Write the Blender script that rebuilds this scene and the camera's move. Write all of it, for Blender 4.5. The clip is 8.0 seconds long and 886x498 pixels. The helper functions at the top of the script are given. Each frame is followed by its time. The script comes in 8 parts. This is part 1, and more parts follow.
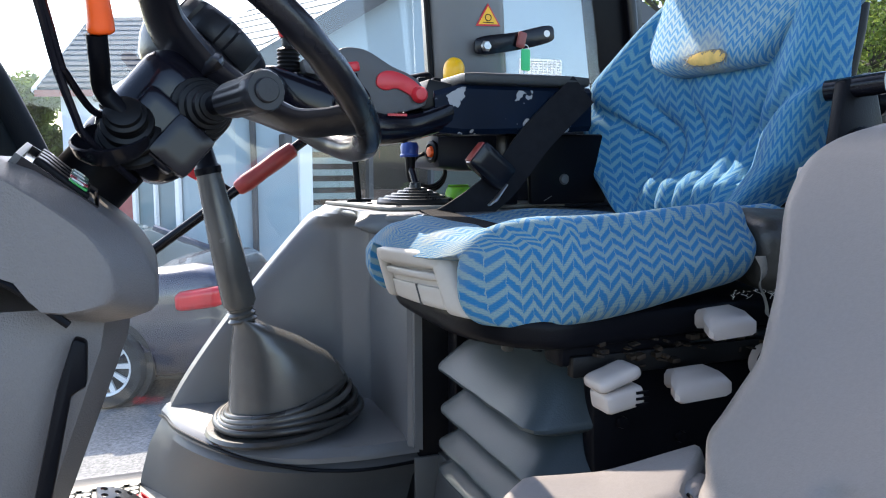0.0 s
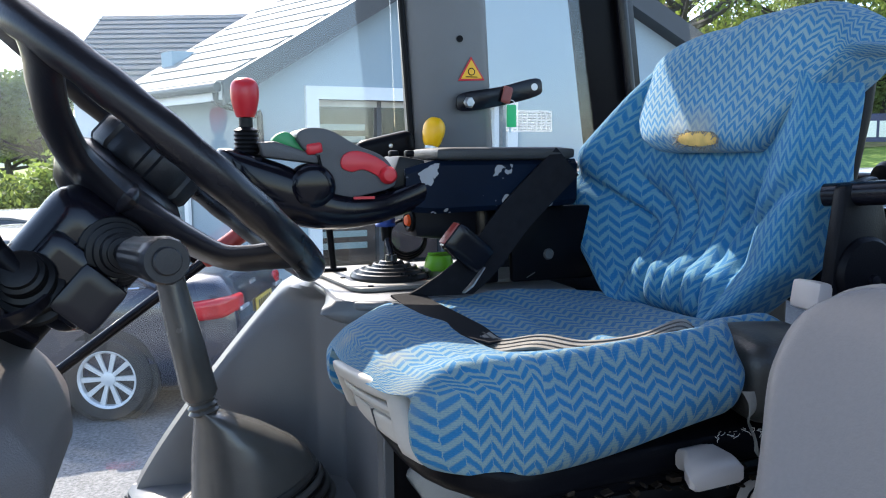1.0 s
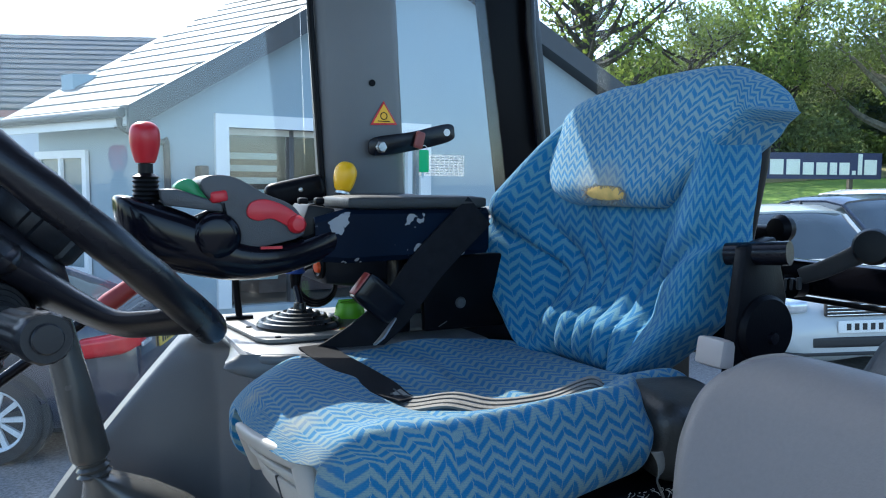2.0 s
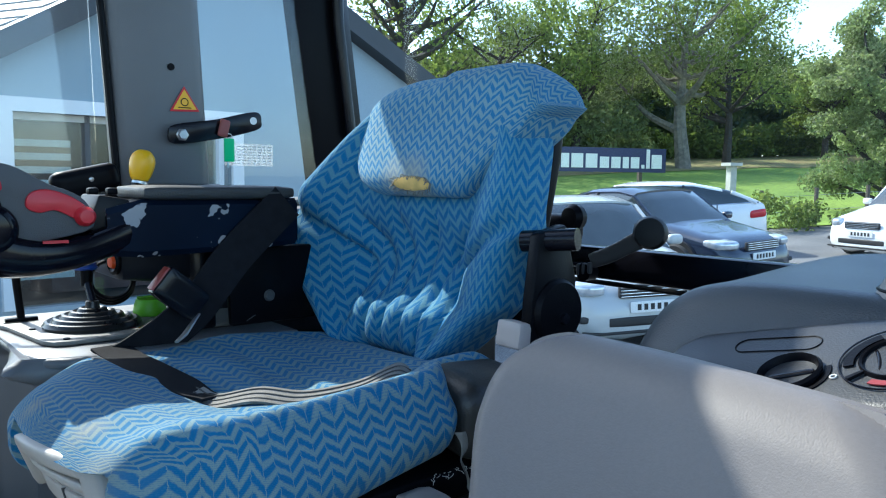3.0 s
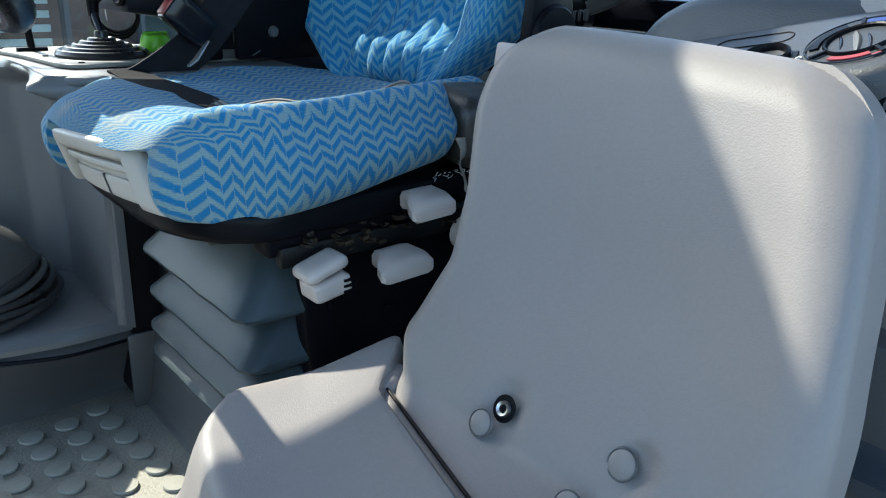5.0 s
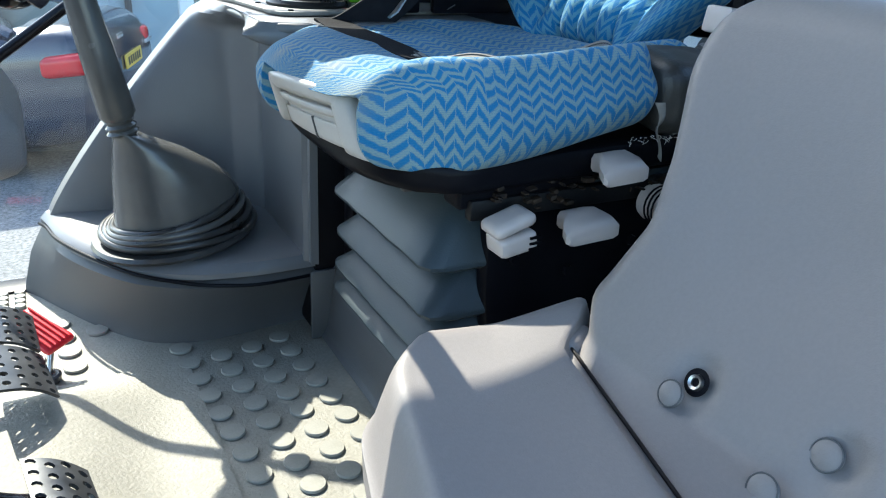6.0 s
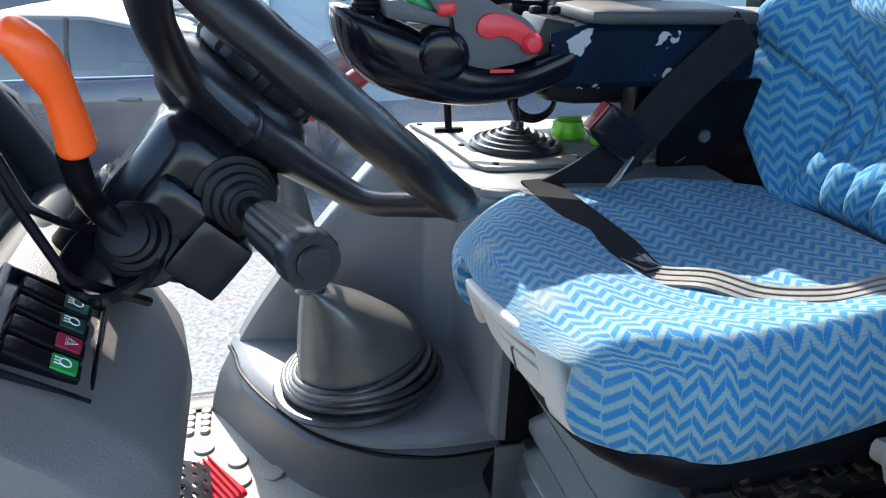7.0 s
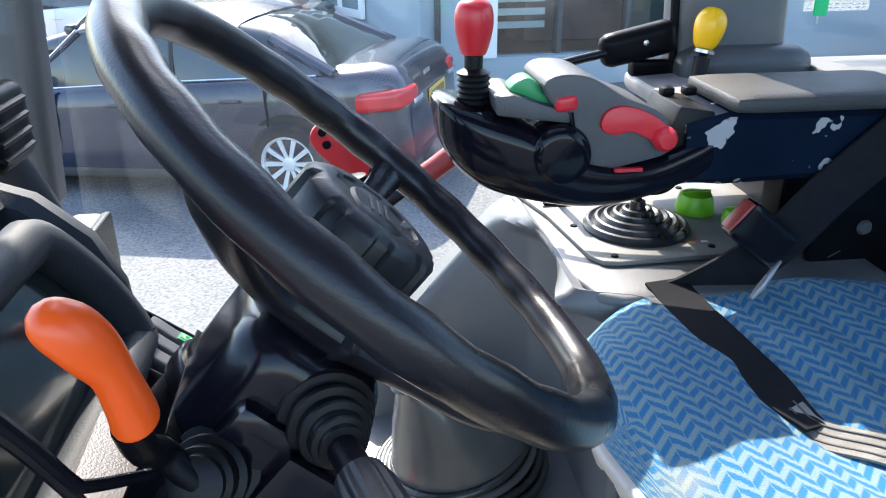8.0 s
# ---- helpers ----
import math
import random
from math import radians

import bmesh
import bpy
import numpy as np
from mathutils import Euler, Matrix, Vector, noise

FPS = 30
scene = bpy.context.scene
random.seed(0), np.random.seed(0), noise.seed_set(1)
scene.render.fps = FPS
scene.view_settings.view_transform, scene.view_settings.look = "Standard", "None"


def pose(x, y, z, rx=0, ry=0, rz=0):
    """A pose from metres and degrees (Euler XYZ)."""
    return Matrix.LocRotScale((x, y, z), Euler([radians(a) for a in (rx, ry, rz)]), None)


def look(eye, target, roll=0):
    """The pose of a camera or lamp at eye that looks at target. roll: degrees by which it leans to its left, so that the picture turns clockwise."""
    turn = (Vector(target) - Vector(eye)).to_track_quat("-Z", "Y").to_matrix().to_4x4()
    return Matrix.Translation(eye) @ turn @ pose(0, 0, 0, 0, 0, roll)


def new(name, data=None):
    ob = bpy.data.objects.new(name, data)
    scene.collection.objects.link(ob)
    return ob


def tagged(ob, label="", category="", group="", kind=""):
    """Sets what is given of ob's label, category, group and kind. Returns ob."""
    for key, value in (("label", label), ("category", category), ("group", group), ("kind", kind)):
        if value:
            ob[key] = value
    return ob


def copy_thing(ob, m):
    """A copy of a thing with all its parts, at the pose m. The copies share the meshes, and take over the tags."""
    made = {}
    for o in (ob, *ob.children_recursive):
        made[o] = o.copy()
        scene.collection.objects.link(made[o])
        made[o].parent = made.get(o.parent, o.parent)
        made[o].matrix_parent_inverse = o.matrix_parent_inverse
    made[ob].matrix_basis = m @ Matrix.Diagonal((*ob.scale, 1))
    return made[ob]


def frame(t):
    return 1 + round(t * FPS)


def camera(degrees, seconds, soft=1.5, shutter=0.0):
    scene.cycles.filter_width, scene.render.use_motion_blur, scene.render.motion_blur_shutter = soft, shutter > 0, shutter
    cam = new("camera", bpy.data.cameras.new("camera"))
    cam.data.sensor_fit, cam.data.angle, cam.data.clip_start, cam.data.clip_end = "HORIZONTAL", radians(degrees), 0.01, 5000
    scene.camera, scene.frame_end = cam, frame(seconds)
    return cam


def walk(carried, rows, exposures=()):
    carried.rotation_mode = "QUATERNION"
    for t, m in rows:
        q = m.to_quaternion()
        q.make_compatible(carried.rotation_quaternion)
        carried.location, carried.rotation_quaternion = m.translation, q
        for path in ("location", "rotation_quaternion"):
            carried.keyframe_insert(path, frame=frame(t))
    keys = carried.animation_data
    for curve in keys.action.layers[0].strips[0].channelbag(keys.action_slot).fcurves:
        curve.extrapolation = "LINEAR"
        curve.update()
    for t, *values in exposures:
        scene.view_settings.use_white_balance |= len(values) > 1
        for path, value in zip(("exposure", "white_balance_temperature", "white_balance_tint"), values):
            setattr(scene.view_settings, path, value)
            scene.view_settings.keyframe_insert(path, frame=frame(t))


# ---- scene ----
cam = camera(60.1, 8.0, soft=1.1)
PATH = [
    (0, (0.003, -0.025, 0.562), (0.695, 1.839, 0.344), -0.2),
    (0.5, (0.043, 0.011, 0.639), (0.72, 1.876, 0.39), -0.5),
    (1, (0.091, 0.041, 0.687), (0.747, 1.915, 0.45), -0.5),
    (1.2, (0.101, 0.056, 0.697), (0.751, 1.935, 0.481), -0.6),
    (2.3, (0.101, 0.059, 0.718), (1.102, 1.785, 0.578), 0.6),
    (2.5, (0.109, 0.058, 0.72), (1.197, 1.73, 0.582), 0.6),
    (3, (0.112, 0.051, 0.713), (1.375, 1.591, 0.533), 0.6),
    (3.5, (0.096, 0.034, 0.691), (1.442, 1.484, 0.401), 0.7),
    (4, (0.075, 0.008, 0.668), (1.428, 1.417, 0.239), 1.0),
    (4.2, (0.066, 0.001, 0.658), (1.407, 1.405, 0.177), 1.3),
    (5.3, (0.044, -0.008, 0.628), (1.192, 1.457, -0.103), 2.7),
    (5.5, (0.041, -0.007, 0.625), (1.125, 1.496, -0.128), 3.0),
    (6, (0.009, 0.009, 0.63), (0.902, 1.615, -0.158), 3.3),
    (6.5, (0.033, 0.101, 0.692), (0.698, 1.818, -0.088), 3.2),
    (7, (0.061, 0.215, 0.782), (0.51, 2.003, 0.007), 1.8),
    (7.5, (0.058, 0.276, 0.835), (0.35, 2.09, 0.046), 0.6),
    (8, (0.067, 0.359, 0.87), (0.282, 2.172, 0.056), -0.4),
]
EXPOSURE = [(0.0, 2.30, 6750, 13), (1.0, 2.05, 6550, 12), (2.5, 1.68, 5750, 3), (3.5, 1.78, 6050, 2), (4.0, 1.98, 6600, 4), (5.5, 2.22, 6150, 0), (6.5, 2.42, 6350, 6), (8.0, 2.42, 6450, 10)]
walk(cam, [(t, look(eye, target, roll)) for t, eye, target, roll in PATH], EXPOSURE)

# ---- daylight ----
SUN_DIR = Vector((-0.12, 0.75, 0.68)).normalized()
world = bpy.data.worlds.new("sky_world")
scene.world = world
world.use_nodes = True
_n, _l = world.node_tree.nodes, world.node_tree.links
_sky = _n.new("ShaderNodeTexSky")
_sky.sky_type = "NISHITA"
_sky.sun_disc = False
_sky.sun_elevation = math.asin(SUN_DIR.z)
_sky.sun_rotation = math.atan2(SUN_DIR.x, SUN_DIR.y)
_sky.air_density, _sky.dust_density, _sky.ozone_density = 1.0, 1.2, 1.8
_n["Background"].inputs["Strength"].default_value = 0.15
_l.new(_sky.outputs[0], _n["Background"].inputs["Color"])
_sun = new("sun", bpy.data.lights.new("sun", "SUN"))
_sun.data.energy, _sun.data.angle, _sun.data.color = 2.5, radians(0.55), (1.0, 0.92, 0.80)
_sun.matrix_world = look(SUN_DIR * 50, (0, 0, 0))


# ---- materials ----
def mat(name, color, rough=0.5, metal=0.0, var=0.12, scale=6.0, grain=0.0, gscale=300.0, bump=0.0, bscale=400.0,
        color2=None, rvar=0.1, spec=0.5, island=0.0, coat=0.0):
    """A surface with blotches at one scale, grain at another, uneven gloss and fine relief."""
    m = bpy.data.materials.new(name)
    m.use_nodes = True
    n, l = m.node_tree.nodes, m.node_tree.links
    b = n["Principled BSDF"]
    b.inputs["Metallic"].default_value = metal
    b.inputs["Specular IOR Level"].default_value = spec
    b.inputs["Coat Weight"].default_value = coat
    co = n.new("ShaderNodeTexCoord")
    big = n.new("ShaderNodeTexNoise")
    big.inputs["Scale"].default_value, big.inputs["Detail"].default_value = scale, 5.0
    l.new(co.outputs["Object"], big.inputs["Vector"])
    ramp = n.new("ShaderNodeValToRGB")
    ramp.color_ramp.elements[0].position, ramp.color_ramp.elements[1].position = 0.3, 0.72
    dark = [max(0.0, c * (1 - var)) for c in color]
    light = list(color2) if color2 else [min(1.0, c * (1 + var)) for c in color]
    ramp.color_ramp.elements[0].color, ramp.color_ramp.elements[1].color = (*dark, 1), (*light, 1)
    l.new(big.outputs[0], ramp.inputs[0])
    out = ramp.outputs[0]
    fine = n.new("ShaderNodeTexNoise")
    fine.inputs["Scale"].default_value, fine.inputs["Detail"].default_value = gscale, 3.0
    l.new(co.outputs["Object"], fine.inputs["Vector"])
    if grain:
        mr = n.new("ShaderNodeMapRange")
        mr.inputs["From Min"].default_value, mr.inputs["From Max"].default_value = 0.3, 0.7
        mr.inputs["To Min"].default_value, mr.inputs["To Max"].default_value = 1 - grain, 1 + grain
        l.new(fine.outputs[0], mr.inputs["Value"])
        mul = n.new("ShaderNodeVectorMath")
        mul.operation = "SCALE"
        l.new(out, mul.inputs[0])
        l.new(mr.outputs[0], mul.inputs["Scale"])
        out = mul.outputs[0]
    if island:
        info = n.new("ShaderNodeObjectInfo")
        geo = n.new("ShaderNodeNewGeometry")
        add = n.new("ShaderNodeMath")
        l.new(info.outputs["Random"], add.inputs[0])
        l.new(geo.outputs["Random Per Island"], add.inputs[1])
        fr = n.new("ShaderNodeMath")
        fr.operation = "FRACT"
        l.new(add.outputs[0], fr.inputs[0])
        mr = n.new("ShaderNodeMapRange")
        mr.inputs["To Min"].default_value, mr.inputs["To Max"].default_value = 1 - island, 1 + island
        l.new(fr.outputs[0], mr.inputs["Value"])
        mul = n.new("ShaderNodeVectorMath")
        mul.operation = "SCALE"
        l.new(out, mul.inputs[0])
        l.new(mr.outputs[0], mul.inputs["Scale"])
        out = mul.outputs[0]
    l.new(out, b.inputs["Base Color"])
    mr = n.new("ShaderNodeMapRange")
    mr.inputs["To Min"].default_value, mr.inputs["To Max"].default_value = max(0.02, rough - rvar), min(1.0, rough + rvar)
    l.new(big.outputs[0], mr.inputs["Value"])
    l.new(mr.outputs[0], b.inputs["Roughness"])
    if bump:
        rel = n.new("ShaderNodeTexNoise")
        rel.inputs["Scale"].default_value, rel.inputs["Detail"].default_value = bscale, 2.0
        l.new(co.outputs["Object"], rel.inputs["Vector"])
        bp = n.new("ShaderNodeBump")
        bp.inputs["Strength"].default_value, bp.inputs["Distance"].default_value = bump, 0.002
        l.new(rel.outputs[0], bp.inputs["Height"])
        l.new(bp.outputs[0], b.inputs["Normal"])
    return m


def glass_mat(name, tint, gloss=0.08, dust=0.0):
    """A clear pane: sees through, reflects a little more at a slant, with a film of dust."""
    m = bpy.data.materials.new(name)
    m.use_nodes = True
    n, l = m.node_tree.nodes, m.node_tree.links
    n.remove(n["Principled BSDF"])
    tr, gl, mix = n.new("ShaderNodeBsdfTransparent"), n.new("ShaderNodeBsdfGlossy"), n.new("ShaderNodeMixShader")
    tr.inputs["Color"].default_value = (*tint, 1)
    gl.inputs["Roughness"].default_value = 0.0
    lw = n.new("ShaderNodeLayerWeight")
    lw.inputs["Blend"].default_value = 0.5
    pw = n.new("ShaderNodeMath")
    pw.operation = "POWER"
    l.new(lw.outputs["Facing"], pw.inputs[0])
    pw.inputs[1].default_value = 5.0
    mr = n.new("ShaderNodeMath")
    mr.operation, mr.use_clamp = "MULTIPLY_ADD", True
    mr.inputs[1].default_value, mr.inputs[2].default_value = 0.55, gloss
    l.new(pw.outputs[0], mr.inputs[0])
    l.new(mr.outputs[0], mix.inputs[0])
    l.new(tr.outputs[0], mix.inputs[1])
    l.new(gl.outputs[0], mix.inputs[2])
    out = mix.outputs[0]
    if dust:
        df, mix2 = n.new("ShaderNodeBsdfDiffuse"), n.new("ShaderNodeMixShader")
        df.inputs["Color"].default_value = (0.75, 0.75, 0.72, 1)
        co, no = n.new("ShaderNodeTexCoord"), n.new("ShaderNodeTexNoise")
        no.inputs["Scale"].default_value, no.inputs["Detail"].default_value = 5.0, 6.0
        l.new(co.outputs["Object"], no.inputs["Vector"])
        m2 = n.new("ShaderNodeMapRange")
        m2.inputs["From Min"].default_value, m2.inputs["From Max"].default_value = 0.35, 0.75
        m2.inputs["To Min"].default_value, m2.inputs["To Max"].default_value = dust * 0.3, dust * 1.6
        l.new(no.outputs[0], m2.inputs["Value"])
        tl, both = n.new("ShaderNodeBsdfTranslucent"), n.new("ShaderNodeMixShader")
        tl.inputs["Color"].default_value = (0.75, 0.75, 0.72, 1)
        l.new(df.outputs[0], both.inputs[1])
        l.new(tl.outputs[0], both.inputs[2])
        l.new(m2.outputs[0], mix2.inputs[0])
        l.new(out, mix2.inputs[1])
        l.new(both.outputs[0], mix2.inputs[2])
        out = mix2.outputs[0]
    l.new(out, n["Material Output"].inputs["Surface"])
    return m


COLUMN, STROKE = 0.0125, 0.0158


def fabric_mat(name, blue, pale, worn=()):
    """Blue and grey-green broken herringbone moquette, laid out on the pads' own unwrapped metres."""
    m = bpy.data.materials.new(name)
    m.use_nodes = True
    n, l = m.node_tree.nodes, m.node_tree.links
    b = n["Principled BSDF"]
    b.inputs["Roughness"].default_value = 0.92
    b.inputs["Sheen Weight"].default_value = 0.06
    uv = n.new("ShaderNodeUVMap")
    uv.uv_map = "pad"
    sep = n.new("ShaderNodeSeparateXYZ")
    l.new(uv.outputs[0], sep.inputs[0])

    def node(op, a, c=None, clamp=False):
        k = n.new("ShaderNodeMath")
        k.operation, k.use_clamp = op, clamp
        for i, v in enumerate((a, c)):
            if v is None:
                continue
            if isinstance(v, (int, float)):
                k.inputs[i].default_value = v
            else:
                l.new(v, k.inputs[i])
        return k.outputs[0]
    wob = n.new("ShaderNodeTexNoise")
    wob.inputs["Scale"].default_value = 260.0
    l.new(uv.outputs[0], wob.inputs["Vector"])
    jig = node("MULTIPLY", node("SUBTRACT", wob.outputs[0], 0.5), 0.0030)
    u = node("ADD", sep.outputs[0], jig)
    v = node("ADD", sep.outputs[1], jig)
    # zigzag: columns that slant to and fro
    saw = node("PINGPONG", u, COLUMN)
    # every other column is shifted a little, so that the strokes break where the columns meet
    odd = node("FLOOR", node("MULTIPLY", node("FRACT", node("DIVIDE", u, 2 * COLUMN)), 2.0))
    band = node("FRACT", node("DIVIDE", node("ADD", node("ADD", v, node("MULTIPLY", odd, 0.0022)), node("MULTIPLY", saw, 1.08)), STROKE))
    mid = node("ABSOLUTE", node("SUBTRACT", node("FRACT", node("ADD", band, 0.235)), 0.5))
    hot = node("ADD", node("MULTIPLY", node("SUBTRACT", 0.265, mid), 6.5), 0.5, True)
    edge = node("ABSOLUTE", node("SUBTRACT", node("FRACT", node("DIVIDE", u, COLUMN)), 0.5))
    gap = node("LESS_THAN", edge, 0.475)
    fac = node("SUBTRACT", 1.0, node("MULTIPLY", hot, gap))
    thread = n.new("ShaderNodeTexNoise")
    thread.inputs["Scale"].default_value, thread.inputs["Detail"].default_value = 700.0, 3.0
    l.new(uv.outputs[0], thread.inputs["Vector"])
    fade = n.new("ShaderNodeTexNoise")
    fade.inputs["Scale"].default_value, fade.inputs["Detail"].default_value = 7.0, 4.0
    l.new(uv.outputs[0], fade.inputs["Vector"])
    ribs = node("SINE", node("MULTIPLY", sep.outputs[1], 2 * math.pi / 0.0017))
    weft = node("MULTIPLY", node("ADD", thread.outputs[0], node("MULTIPLY", ribs, 0.16)), 1.0)
    fac2 = node("ADD", node("MULTIPLY", fac, node("ADD", 0.50, node("MULTIPLY", weft, 0.85))), node("MULTIPLY", node("SUBTRACT", weft, 0.46), 0.40), True)
    mix = n.new("ShaderNodeMix")
    mix.data_type = "RGBA"
    l.new(fac2, mix.inputs[0])
    mix.inputs[6].default_value, mix.inputs[7].default_value = (*blue, 1), (*pale, 1)
    mul = n.new("ShaderNodeVectorMath")
    mul.operation = "SCALE"
    out = mix.outputs[2]
    if worn:
        co = n.new("ShaderNodeTexCoord")
        tot = None
        for (cx, cy, cz), r, amount in worn:
            dist = n.new("ShaderNodeVectorMath")
            dist.operation = "DISTANCE"
            l.new(co.outputs["Object"], dist.inputs[0])
            dist.inputs[1].default_value = (cx, cy, cz)
            w_ = node("MULTIPLY", node("SUBTRACT", 1.0, node("DIVIDE", dist.outputs["Value"], r), True), amount)
            tot = w_ if tot is None else node("MAXIMUM", tot, w_)
        patchy = node("MULTIPLY", tot, node("ADD", 0.35, node("ADD", fade.outputs[0], node("MULTIPLY", thread.outputs[0], 0.6))), True)
        rub = n.new("ShaderNodeMix")
        rub.data_type = "RGBA"
        l.new(patchy, rub.inputs[0])
        l.new(out, rub.inputs[6])
        rub.inputs[7].default_value = (0.34, 0.31, 0.23, 1)
        out = rub.outputs[2]
    l.new(out, mul.inputs[0])
    l.new(node("ADD", 0.72, node("MULTIPLY", node("ADD", fade.outputs[0], node("MULTIPLY", thread.outputs[0], 0.4)), 0.42)), mul.inputs["Scale"])
    l.new(mul.outputs[0], b.inputs["Base Color"])
    bp = n.new("ShaderNodeBump")
    bp.inputs["Strength"].default_value, bp.inputs["Distance"].default_value = 0.5, 0.0012
    l.new(node("ADD", thread.outputs[0], node("MULTIPLY", fac, 0.35)), bp.inputs["Height"])
    l.new(bp.outputs[0], b.inputs["Normal"])
    return m


GREY = mat("grey_moulded_plastic", (0.265, 0.245, 0.245), 0.46, var=0.08, scale=4, bump=0.25, bscale=700, grain=0.03)
GREY_LIGHT = mat("light_grey_moulded_plastic", (0.196, 0.177, 0.170), 0.50, spec=0.35, var=0.07, scale=3, bump=0.13, bscale=750, grain=0.03)
GREY_DARK = mat("dark_grey_plastic", (0.065, 0.065, 0.067), 0.45, var=0.1, scale=5, bump=0.25, bscale=600)
GREY_MID = mat("mid_grey_cover_plastic", (0.126, 0.127, 0.132), 0.33, var=0.1, scale=5, bump=0.2, bscale=700)
BLACK = mat("black_plastic", (0.0045, 0.0045, 0.0062), 0.36, spec=0.08, var=0.2, scale=8, bump=0.12, bscale=500, rvar=0.14)
BLACK_SATIN = mat("satin_black_plastic", (0.006, 0.0058, 0.009), 0.22, spec=0.26, var=0.2, scale=10, rvar=0.12)
RUBBER = mat("black_rubber", (0.006, 0.006, 0.0068), 0.42, spec=0.2, var=0.2, scale=14, bump=0.1, bscale=300)
RUBBER_GREY = mat("grey_rubber", (0.078, 0.078, 0.077), 0.24, var=0.25, scale=9, bump=0.08, bscale=300, color2=(0.10, 0.099, 0.094))
BELLOWS = mat("grey_green_bellows_rubber", (0.033, 0.044, 0.049), 0.40, spec=0.32, var=0.12, scale=8, bump=0.15, bscale=500)
CREAM = mat("cream_white_plastic", (0.46, 0.425, 0.385), 0.45, var=0.07, scale=12, grain=0.02)
LEVER_W = mat("off_white_lever_plastic", (0.47, 0.400, 0.365), 0.42, var=0.06, scale=20)
MAT_GREY = mat("grey_rubber_matting", (0.245, 0.232, 0.196), 0.66, var=0.18, scale=7, grain=0.09, gscale=160, bump=0.55, bscale=230)
MAT_STUD = mat("worn_grey_rubber_stud", (0.255, 0.245, 0.21), 0.65, var=0.15, scale=12, grain=0.05, bump=0.15, bscale=300)
RED = mat("red_plastic", (0.56, 0.016, 0.026), 0.35, var=0.12, scale=15)
RED_DARK = mat("dark_red_plastic", (0.30, 0.035, 0.03), 0.4, var=0.25, scale=25)
ORANGE = mat("orange_plastic", (0.85, 0.095, 0.008), 0.34, var=0.08, scale=15)
YELLOW = mat("yellow_plastic", (0.85, 0.44, 0.0), 0.35, var=0.06, scale=20)
GREEN = mat("green_plastic", (0.03, 0.30, 0.10), 0.4, var=0.08, scale=20)
LIME = mat("lime_green_plastic", (0.20, 0.55, 0.02), 0.4, var=0.08, scale=25)
BLUE = mat("blue_plastic", (0.015, 0.06, 0.30), 0.35, var=0.1, scale=20)
STEEL = mat("worn_steel", (0.55, 0.54, 0.52), 0.32, metal=1.0, var=0.15, scale=40)
DASH = mat("warm_grey_dash_plastic", (0.125, 0.112, 0.108), 0.42, var=0.1, scale=4, bump=0.3, bscale=650, grain=0.03)
PLATE = mat("beige_grey_console_plate", (0.185, 0.178, 0.16), 0.5, var=0.22, scale=18, grain=0.03)
WEBBING = mat("dark_belt_webbing", (0.014, 0.014, 0.017), 0.8, spec=0.1, var=0.2, scale=60, bump=0.2, bscale=900)
WEBBING_W = mat("worn_grey_belt_webbing", (0.22, 0.205, 0.185), 0.8, var=0.25, scale=60, bump=0.3, bscale=900)
FOAM = mat("yellow_seat_foam", (0.72, 0.46, 0.14), 0.9, var=0.15, scale=60, bump=0.5, bscale=400)
FABRIC = fabric_mat("blue_herringbone_moquette", (0.004, 0.126, 0.288), (0.178, 0.262, 0.272), (((0.293, 0.775, 0.484), 0.028, 0.5), ((0.277, 0.700, 0.468), 0.040, 0.34), ((0.290, 0.640, 0.470), 0.042, 0.2), ((0.275, 0.90, 0.478), 0.025, 0.4)))
FABRIC_BACK = fabric_mat("blue_herringbone_back_moquette", (0.004, 0.126, 0.298), (0.105, 0.250, 0.325))
FABRIC_WORN = fabric_mat("worn_herringbone_moquette", (0.012, 0.150, 0.330), (0.20, 0.315, 0.345), (((0.735, 0.862, 0.705), 0.050, 0.8), ((0.73, 0.90, 0.715), 0.04, 0.5)))
GLASS = glass_mat("cab_window_glass", (0.96, 0.975, 0.975), 0.035, 0.008)
WHITE_INK = mat("white_print", (0.75, 0.75, 0.73), 0.6, var=0.03)


# ---- shape helpers ----
def turned(*pairs):
    """A smooth profile through (radius, height) pairs."""
    return [(max(0.0, v.x), v.z) for v in spline([(r, 0, h) for r, h in pairs], 4)]


ORIGIN = {}


def thing(name, label, category, at=(0, 0, 0), group="", kind=""):
    """An empty at a thing's base, to hold its parts."""
    ob = new(name)
    ob.empty_display_size = 0.05
    ob.location = at
    ORIGIN[ob.name] = Matrix.Translation(at)
    return tagged(ob, label, category, group, kind)


def part(name, bm, material, parent=None, label="", flat=False, local=False):
    """Links a bmesh as ONE mesh object under a thing or a part."""
    me = bpy.data.meshes.new(name)
    bm.normal_update()
    bm.to_mesh(me)
    bm.free()
    if not flat:
        me.polygons.foreach_set("use_smooth", [True] * len(me.polygons))
        me.set_sharp_from_angle(angle=radians(38))
    me.materials.append(material)
    ob = new(name, me)
    if parent is not None:
        ob.parent = parent
        if not local and parent.name in ORIGIN:
            ob.matrix_parent_inverse = ORIGIN[parent.name].inverted()
    if label:
        ob["label"] = label
    return ob


def solo(name, bm, material, label, category, group="", kind="", flat=False):
    return tagged(part(name, bm, material, flat=flat), label, category, group, kind)


